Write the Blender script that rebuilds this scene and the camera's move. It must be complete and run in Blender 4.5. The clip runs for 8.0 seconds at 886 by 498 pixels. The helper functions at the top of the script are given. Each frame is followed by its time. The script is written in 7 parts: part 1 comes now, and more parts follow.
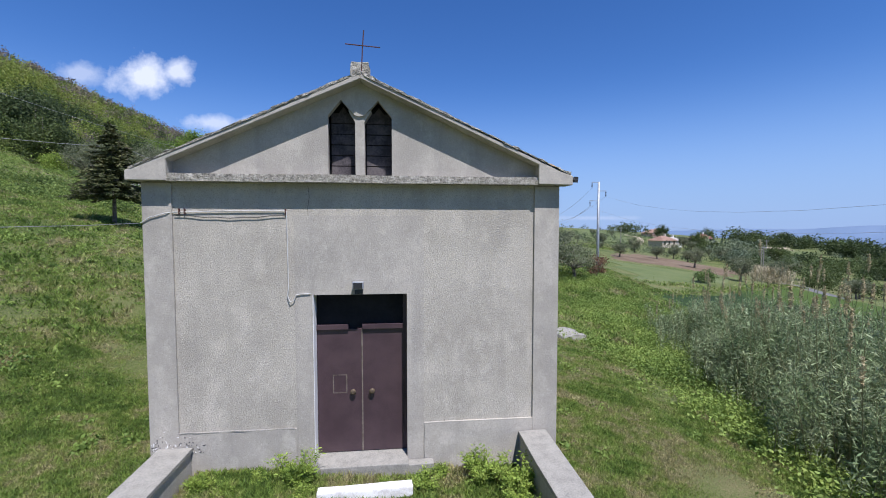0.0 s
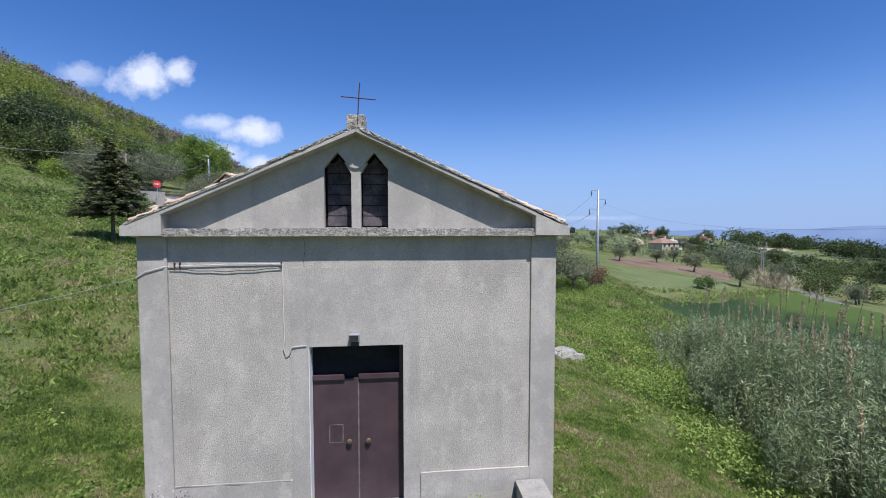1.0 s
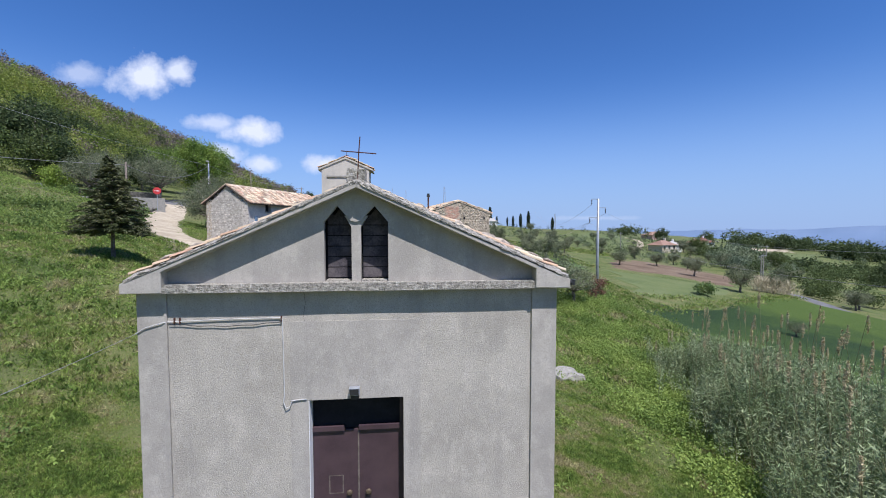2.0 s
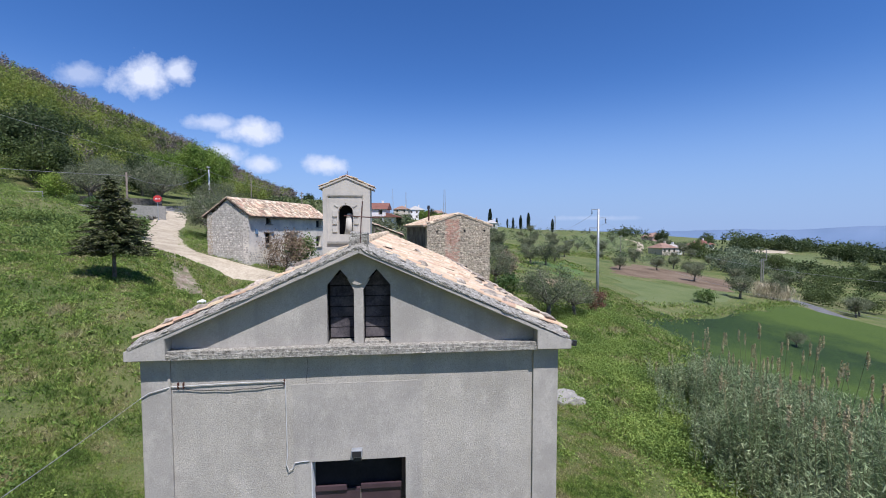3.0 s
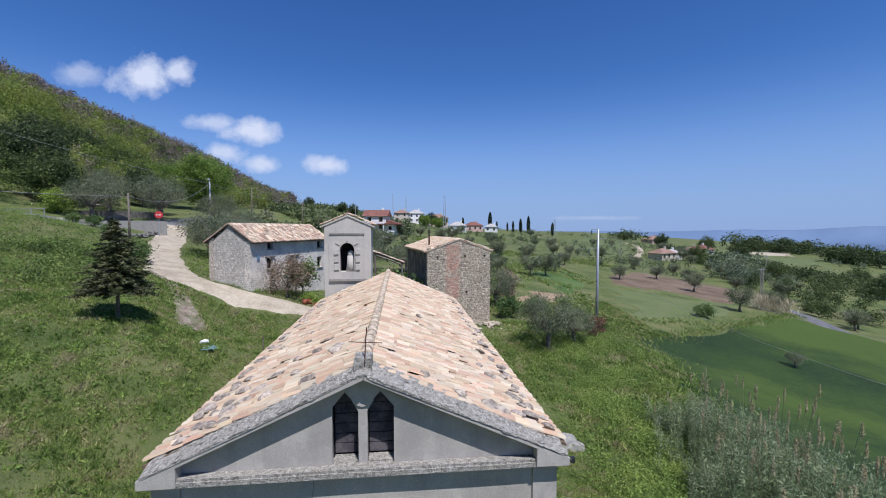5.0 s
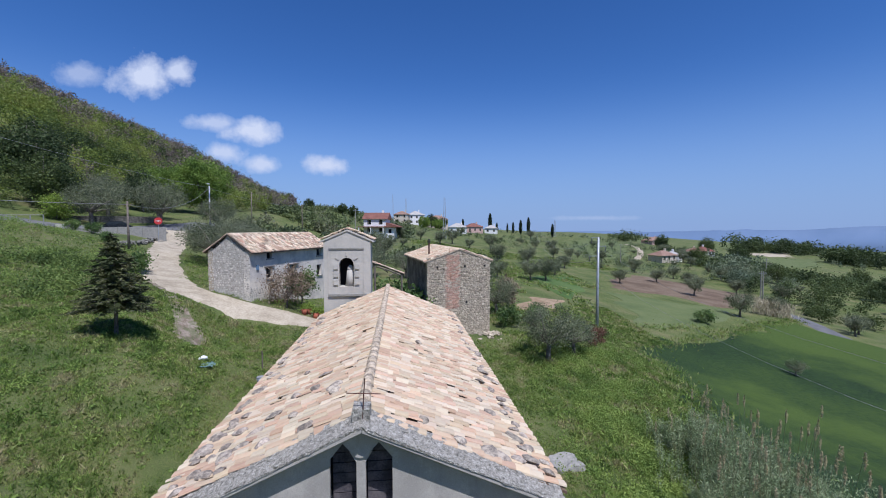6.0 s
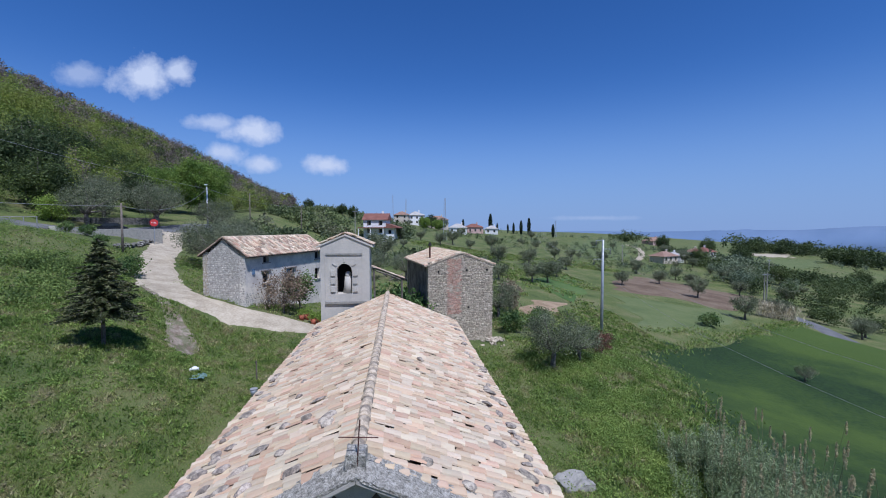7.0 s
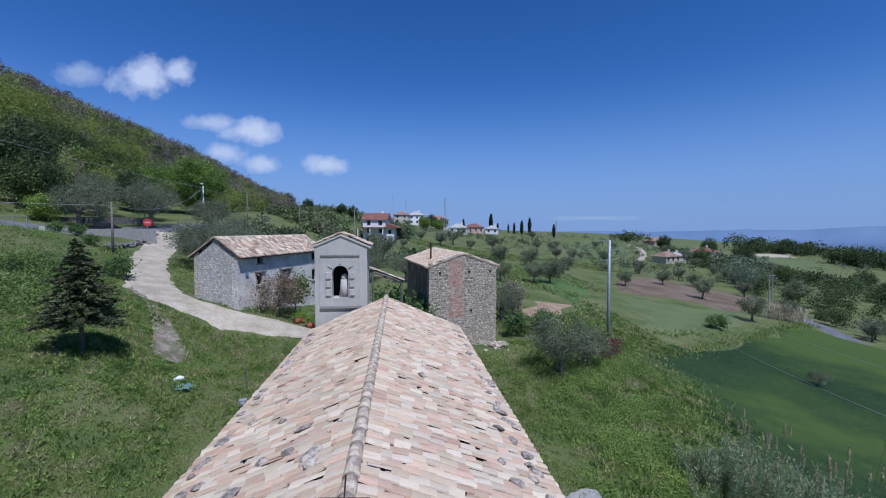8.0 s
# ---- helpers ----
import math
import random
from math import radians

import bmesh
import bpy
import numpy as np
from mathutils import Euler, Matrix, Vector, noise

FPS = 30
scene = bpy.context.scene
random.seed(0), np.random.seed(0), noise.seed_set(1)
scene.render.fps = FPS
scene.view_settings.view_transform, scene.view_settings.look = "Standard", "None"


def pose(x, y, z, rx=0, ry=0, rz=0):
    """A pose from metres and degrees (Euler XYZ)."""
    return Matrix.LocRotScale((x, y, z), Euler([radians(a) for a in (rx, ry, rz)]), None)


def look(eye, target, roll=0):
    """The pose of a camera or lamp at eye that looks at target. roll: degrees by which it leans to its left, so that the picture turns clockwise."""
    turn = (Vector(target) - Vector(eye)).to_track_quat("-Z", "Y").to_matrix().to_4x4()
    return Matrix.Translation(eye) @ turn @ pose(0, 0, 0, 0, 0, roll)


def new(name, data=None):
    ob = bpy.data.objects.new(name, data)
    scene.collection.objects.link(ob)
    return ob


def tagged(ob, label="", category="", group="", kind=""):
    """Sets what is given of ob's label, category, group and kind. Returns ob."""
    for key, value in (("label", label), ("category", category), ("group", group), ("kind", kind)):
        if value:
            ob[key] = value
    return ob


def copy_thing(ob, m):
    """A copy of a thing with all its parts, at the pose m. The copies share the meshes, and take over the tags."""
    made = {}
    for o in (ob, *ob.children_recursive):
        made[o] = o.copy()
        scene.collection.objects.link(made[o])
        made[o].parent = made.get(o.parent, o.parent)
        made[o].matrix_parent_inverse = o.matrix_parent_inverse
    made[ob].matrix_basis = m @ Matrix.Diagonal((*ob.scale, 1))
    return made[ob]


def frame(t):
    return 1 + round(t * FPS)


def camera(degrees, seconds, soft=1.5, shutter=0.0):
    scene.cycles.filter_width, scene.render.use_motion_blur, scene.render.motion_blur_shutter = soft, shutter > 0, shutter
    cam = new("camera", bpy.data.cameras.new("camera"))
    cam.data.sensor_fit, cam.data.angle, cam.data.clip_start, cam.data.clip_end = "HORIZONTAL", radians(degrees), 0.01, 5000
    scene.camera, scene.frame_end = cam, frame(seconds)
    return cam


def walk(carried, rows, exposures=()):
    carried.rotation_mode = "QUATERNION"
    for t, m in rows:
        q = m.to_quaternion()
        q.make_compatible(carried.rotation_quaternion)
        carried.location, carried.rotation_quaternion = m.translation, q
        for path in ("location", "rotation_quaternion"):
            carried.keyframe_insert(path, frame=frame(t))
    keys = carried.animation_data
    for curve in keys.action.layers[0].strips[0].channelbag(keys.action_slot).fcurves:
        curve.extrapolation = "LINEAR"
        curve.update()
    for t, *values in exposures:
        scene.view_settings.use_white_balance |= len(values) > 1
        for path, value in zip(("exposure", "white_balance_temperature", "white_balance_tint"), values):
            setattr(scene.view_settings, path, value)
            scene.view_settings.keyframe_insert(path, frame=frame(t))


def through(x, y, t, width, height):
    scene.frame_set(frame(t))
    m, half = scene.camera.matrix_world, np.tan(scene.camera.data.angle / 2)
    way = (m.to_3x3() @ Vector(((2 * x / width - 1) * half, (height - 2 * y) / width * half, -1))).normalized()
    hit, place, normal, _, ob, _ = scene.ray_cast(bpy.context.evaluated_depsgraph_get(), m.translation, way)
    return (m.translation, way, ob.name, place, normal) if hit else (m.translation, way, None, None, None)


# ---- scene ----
cam = camera(93.17, 8.0, soft=1.0)
PATH = [
    (0.0, pose(0.651, -6.990, 3.887, 87.198, 0.006, -5.893)),
    (0.5, pose(0.670, -6.958, 4.292, 87.198, 0.006, -5.893)),
    (1.0, pose(0.716, -6.934, 4.731, 87.198, 0.006, -5.893)),
    (1.5, pose(0.724, -6.905, 5.136, 87.198, 0.006, -5.893)),
    (1.7, pose(0.724, -6.896, 5.314, 87.198, 0.006, -5.893)),
    (2.8, pose(0.684, -6.860, 6.401, 87.198, 0.006, -5.893)),
    (3.0, pose(0.685, -6.867, 6.616, 87.198, 0.006, -5.893)),
    (3.5, pose(0.668, -6.896, 7.127, 87.198, 0.006, -5.893)),
    (4.0, pose(0.656, -6.910, 7.660, 87.198, 0.006, -5.893)),
    (4.5, pose(0.669, -6.930, 8.152, 87.198, 0.006, -5.893)),
    (5.0, pose(0.644, -6.956, 8.673, 87.198, 0.006, -5.893)),
    (5.2, pose(0.639, -6.955, 8.867, 87.198, 0.006, -5.893)),
    (6.3, pose(0.676, -6.622, 9.602, 87.198, 0.006, -5.893)),
    (6.5, pose(0.673, -6.430, 9.650, 87.198, 0.006, -5.893)),
    (7.0, pose(0.662, -5.862, 9.718, 87.198, 0.006, -5.893)),
    (7.5, pose(0.659, -5.118, 9.745, 87.198, 0.006, -5.893)),
    (8.0, pose(0.684, -4.505, 9.699, 87.198, 0.006, -5.893)),
]
walk(cam, PATH, [(0.0, 0.42, 6000, 16), (3.5, 0.30, 6000, 16), (5.0, 0.12, 5850, 16), (6.5, 0.01, 5580, 16), (8.0, -0.17, 5250, 16)])

# ---- light ----
SUN = Vector((0.15, -0.40, 0.82)).normalized()
sun = new("sun", bpy.data.lights.new("sun", "SUN"))
sun.data.energy, sun.data.angle, sun.data.color = 5.0, radians(0.53), (1.0, 0.96, 0.90)
sun.matrix_world = look((0, 0, 60), Vector((0, 0, 60)) - SUN)


def sky_world():
    """A clear spring sky with a handful of small fair-weather clouds."""
    world = bpy.data.worlds.new("sky")
    scene.world = world
    world.use_nodes = True
    nt = world.node_tree
    nt.nodes.clear()
    N, L = nt.nodes.new, nt.links.new

    def math_node(op, a, b=0.0, c=0.0):
        n = N("ShaderNodeMath")
        n.operation = op
        for i, v in enumerate((a, b, c)):
            if isinstance(v, (int, float)):
                n.inputs[i].default_value = v
            else:
                L(v, n.inputs[i])
        return n.outputs[0]

    sky = N("ShaderNodeTexSky")
    sky.sky_type, sky.sun_disc = "NISHITA", False
    sky.sun_elevation = math.asin(SUN.z)
    sky.sun_rotation = math.atan2(SUN.x, SUN.y)
    sky.altitude, sky.air_density, sky.dust_density, sky.ozone_density = 1500, 1.0, 0.0, 3.0
    co = N("ShaderNodeTexCoord")
    xyz = N("ShaderNodeSeparateXYZ")
    L(co.outputs["Generated"], xyz.inputs[0])
    ahead = math_node("MAXIMUM", xyz.outputs[1], 0.02)
    u, v = math_node("DIVIDE", xyz.outputs[0], ahead), math_node("DIVIDE", xyz.outputs[2], ahead)
    uv = N("ShaderNodeCombineXYZ")
    L(u, uv.inputs[0]), L(v, uv.inputs[1])
    puff = N("ShaderNodeTexNoise")
    puff.inputs["Scale"].default_value, puff.inputs["Detail"].default_value = 21, 8
    puff.inputs["Roughness"].default_value = 0.62
    L(uv.outputs[0], puff.inputs["Vector"])
    broad = N("ShaderNodeTexNoise")
    broad.inputs["Scale"].default_value, broad.inputs["Detail"].default_value = 9, 2
    L(uv.outputs[0], broad.inputs["Vector"])
    rough = math_node("ADD", math_node("MULTIPLY", puff.outputs[0], 1.3), math_node("MULTIPLY", broad.outputs[0], 0.6))
    total = None
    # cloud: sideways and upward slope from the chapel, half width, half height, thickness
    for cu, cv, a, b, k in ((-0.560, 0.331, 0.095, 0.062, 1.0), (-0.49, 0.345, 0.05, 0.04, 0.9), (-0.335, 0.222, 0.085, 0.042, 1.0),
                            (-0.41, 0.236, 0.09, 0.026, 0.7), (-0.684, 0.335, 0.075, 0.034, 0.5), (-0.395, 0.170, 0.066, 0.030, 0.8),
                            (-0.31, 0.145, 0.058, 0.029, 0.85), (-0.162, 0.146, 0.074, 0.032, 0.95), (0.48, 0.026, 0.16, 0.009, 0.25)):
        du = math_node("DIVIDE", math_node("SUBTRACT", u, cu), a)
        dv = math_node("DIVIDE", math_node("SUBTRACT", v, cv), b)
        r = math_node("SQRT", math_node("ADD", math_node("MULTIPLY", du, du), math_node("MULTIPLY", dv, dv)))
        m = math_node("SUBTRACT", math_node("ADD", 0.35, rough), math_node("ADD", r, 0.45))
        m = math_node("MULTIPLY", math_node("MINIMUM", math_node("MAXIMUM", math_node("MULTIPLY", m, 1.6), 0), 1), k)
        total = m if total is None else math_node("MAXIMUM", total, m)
    front = math_node("GREATER_THAN", xyz.outputs[1], 0.05)
    total = math_node("MULTIPLY", total, front)
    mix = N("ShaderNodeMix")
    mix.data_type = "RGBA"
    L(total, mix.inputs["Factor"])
    deep = N("ShaderNodeHueSaturation")
    deep.inputs["Hue"].default_value, deep.inputs["Saturation"].default_value, deep.inputs["Value"].default_value = 0.508, 1.25, 1.24
    L(sky.outputs[0], deep.inputs["Color"])
    low = N("ShaderNodeMapRange")
    low.interpolation_type = "SMOOTHERSTEP"
    L(xyz.outputs[2], low.inputs[0])
    low.inputs[1].default_value, low.inputs[2].default_value = -0.05, 0.36
    low.inputs[3].default_value, low.inputs[4].default_value = 0.95, 0.0
    haze = N("ShaderNodeMix")
    haze.data_type = "RGBA"
    L(low.outputs[0], haze.inputs["Factor"])
    L(deep.outputs[0], haze.inputs["A"])
    haze.inputs["B"].default_value = (2.75, 4.1, 6.6, 1)
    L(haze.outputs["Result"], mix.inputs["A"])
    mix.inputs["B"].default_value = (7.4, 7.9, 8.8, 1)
    bg = N("ShaderNodeBackground")
    bg.inputs["Strength"].default_value = 0.085
    L(mix.outputs["Result"], bg.inputs["Color"])
    out = N("ShaderNodeOutputWorld")
    L(bg.outputs[0], out.inputs["Surface"])


sky_world()


# ---- materials ----
def material(name, colours, scale=3.0, fine=40.0, rough=0.9, bump=0.3, metal=0.0, spots=None, spread=0.12, per="", depth=0.02, speck=0.45, vary=0.28, palette=None):
    """A surface of two to four colours, mixed by a broad and a fine grain, with relief. spots: colour, scale, threshold of stains.
    per: vary in brightness by 'object' or by 'island'. palette: colours of which each piece takes one."""
    m = bpy.data.materials.new(name)
    m.use_nodes = True
    nt = m.node_tree
    N, L = nt.nodes.new, nt.links.new
    b = nt.nodes["Principled BSDF"]
    co = N("ShaderNodeTexCoord")
    geo = N("ShaderNodeNewGeometry")
    where = geo.outputs["Position"] if per != "local" else co.outputs["Object"]

    def grain(s, detail, r=0.6):
        n = N("ShaderNodeTexNoise")
        n.inputs["Scale"].default_value, n.inputs["Detail"].default_value, n.inputs["Roughness"].default_value = s, detail, r
        L(where, n.inputs["Vector"])
        return n.outputs[0]

    big, small = grain(scale, 4), grain(fine, 3, 0.7)
    add = N("ShaderNodeMath")
    add.operation = "MULTIPLY_ADD"
    L(small, add.inputs[0])
    add.inputs[1].default_value = speck
    half = N("ShaderNodeMath")
    half.operation = "MULTIPLY_ADD"
    L(big, half.inputs[0])
    half.inputs[1].default_value, half.inputs[2].default_value = 0.9, 0.05 - 0.5 * speck
    L(half.outputs[0], add.inputs[2])
    ramp = N("ShaderNodeValToRGB")
    L(add.outputs[0], ramp.inputs[0])
    while len(ramp.color_ramp.elements) < len(colours):
        ramp.color_ramp.elements.new(0.5)
    for i, c in enumerate(colours):
        ramp.color_ramp.elements[i].position = 0.5 - spread + 2 * spread * i / max(1, len(colours) - 1)
        ramp.color_ramp.elements[i].color = (*c, 1)
    colour = ramp.outputs[0]

    def blend(kind, fac, a, bb):
        n = N("ShaderNodeMix")
        n.data_type, n.blend_type = "RGBA", kind
        for key, val in (("Factor", fac), ("A", a), ("B", bb)):
            if hasattr(val, "is_linked"):
                L(val, n.inputs[key])
            else:
                n.inputs[key].default_value = val
        return n.outputs["Result"]

    if spots:
        c, s, lim = spots
        n = grain(s, 5, 0.65)
        r = N("ShaderNodeMapRange")
        L(n, r.inputs[0])
        r.inputs[1].default_value, r.inputs[2].default_value = lim, lim + 0.10
        r.inputs[4].default_value = 0.62
        colour = blend("MIX", r.outputs[0], colour, (*c, 1))
    if per in ("object", "island"):
        info = N("ShaderNodeObjectInfo") if per == "object" else geo
        rnd = info.outputs["Random"] if per == "object" else geo.outputs["Random Per Island"]
        hs = N("ShaderNodeHueSaturation")
        r1 = N("ShaderNodeMapRange")
        L(rnd, r1.inputs[0])
        r1.inputs[3].default_value, r1.inputs[4].default_value = 1 - vary, 1 + vary
        L(r1.outputs[0], hs.inputs["Value"])
        mod = N("ShaderNodeMath")
        mod.operation = "FRACT"
        mul = N("ShaderNodeMath")
        mul.operation = "MULTIPLY"
        L(rnd, mul.inputs[0])
        mul.inputs[1].default_value = 7.13
        L(mul.outputs[0], mod.inputs[0])
        r2 = N("ShaderNodeMapRange")
        L(mod.outputs[0], r2.inputs[0])
        r2.inputs[3].default_value, r2.inputs[4].default_value = 0.494, 0.510
        L(r2.outputs[0], hs.inputs["Hue"])
        if palette:
            pick = N("ShaderNodeValToRGB")
            pick.color_ramp.interpolation = "CONSTANT"
            while len(pick.color_ramp.elements) < len(palette):
                pick.color_ramp.elements.new(0.5)
            for i, c in enumerate(palette):
                pick.color_ramp.elements[i].position = i / len(palette)
                pick.color_ramp.elements[i].color = (*c, 1)
            turn = N("ShaderNodeMath")
            turn.operation = "MULTIPLY"
            L(rnd, turn.inputs[0])
            turn.inputs[1].default_value = 31.7
            wrap = N("ShaderNodeMath")
            wrap.operation = "FRACT"
            L(turn.outputs[0], wrap.inputs[0])
            L(wrap.outputs[0], pick.inputs[0])
            colour = blend("MIX", 0.6, colour, pick.outputs[0])
        L(colour, hs.inputs["Color"])
        colour = hs.outputs[0]
    L(colour, b.inputs["Base Color"])
    b.inputs["Roughness"].default_value, b.inputs["Metallic"].default_value = rough, metal
    b.inputs["Specular IOR Level"].default_value = 0.25 if rough > 0.6 else 0.5
    if bump:
        n = N("ShaderNodeBump")
        n.inputs["Strength"].default_value, n.inputs["Distance"].default_value = bump, depth
        L(add.outputs[0], n.inputs["Height"])
        L(n.outputs[0], b.inputs["Normal"])
    return m


def roughcast(name, dark, mid, light, stain, streak=0.35, patch=0.5, grit=0.4, pit=0.62):
    """Old wall render: cloudy tone, paler worn patches, grey runs down the wall, pits and a gritty skin."""
    m = bpy.data.materials.new(name)
    m.use_nodes = True
    nt = m.node_tree
    N, L = nt.nodes.new, nt.links.new
    b = nt.nodes["Principled BSDF"]
    geo = N("ShaderNodeNewGeometry")

    def grain(scale, detail, rough=0.6, stretch=(1, 1, 1)):
        mp = N("ShaderNodeMapping")
        mp.inputs["Scale"].default_value = stretch
        L(geo.outputs["Position"], mp.inputs[0])
        n = N("ShaderNodeTexNoise")
        n.inputs["Scale"].default_value, n.inputs["Detail"].default_value, n.inputs["Roughness"].default_value = scale, detail, rough
        L(mp.outputs[0], n.inputs["Vector"])
        return n.outputs[0]

    def span(v, a, z, top=1.0):
        r = N("ShaderNodeMapRange")
        L(v, r.inputs[0])
        r.inputs[1].default_value, r.inputs[2].default_value, r.inputs[4].default_value = a, z, top
        return r.outputs[0]

    def mix(fac, a, z, kind="MIX"):
        n = N("ShaderNodeMix")
        n.data_type, n.blend_type = "RGBA", kind
        L(fac, n.inputs["Factor"])
        for key, v in (("A", a), ("B", z)):
            if isinstance(v, tuple):
                n.inputs[key].default_value = (*v, 1)
            else:
                L(v, n.inputs[key])
        return n.outputs["Result"]

    colour = mix(span(grain(0.8, 6, 0.62), 0.40, 0.60), dark, mid)
    colour = mix(span(grain(2.3, 7, 0.70, (1, 1, 0.8)), 0.50, 0.64, patch), colour, light)
    colour = mix(span(grain(1.6, 5, 0.6, (2.2, 2.2, 0.16)), 0.54, 0.74, streak), colour, stain)
    colour = mix(span(grain(11, 6, 0.72), 0.52, 0.66, 0.60), colour, dark)
    colour = mix(span(grain(42, 4, 0.72), pit, pit + 0.05, 0.62), colour, stain)
    colour = mix(span(grain(27, 4, 0.7), 0.60, 0.66, 0.6), colour, light)
    skin = grain(46, 5, 0.75)
    colour = mix(span(skin, 0.60, 0.44, 0.22), colour, stain)
    L(colour, b.inputs["Base Color"])
    b.inputs["Roughness"].default_value, b.inputs["Specular IOR Level"].default_value = 0.95, 0.2
    bump = N("ShaderNodeBump")
    bump.inputs["Strength"].default_value, bump.inputs["Distance"].default_value = grit, 0.012
    L(skin, bump.inputs["Height"])
    L(bump.outputs[0], b.inputs["Normal"])
    return m


def leafy(name, colours, scale=0.5, per="island", through=0.35, vary=0.28):
    """Foliage: uneven greens, a little light let through."""
    m = material(name, colours, scale, 6.0, 0.62, 0, per=per, vary=vary)
    nt = m.node_tree
    b = nt.nodes["Principled BSDF"]
    tr = nt.nodes.new("ShaderNodeBsdfTranslucent")
    mix = nt.nodes.new("ShaderNodeMixShader")
    mix.inputs[0].default_value = through
    nt.links.new(b.inputs["Base Color"].links[0].from_socket, tr.inputs["Color"])
    nt.links.new(b.outputs[0], mix.inputs[1])
    nt.links.new(tr.outputs[0], mix.inputs[2])
    nt.links.new(mix.outputs[0], nt.nodes["Material Output"].inputs["Surface"])
    return m


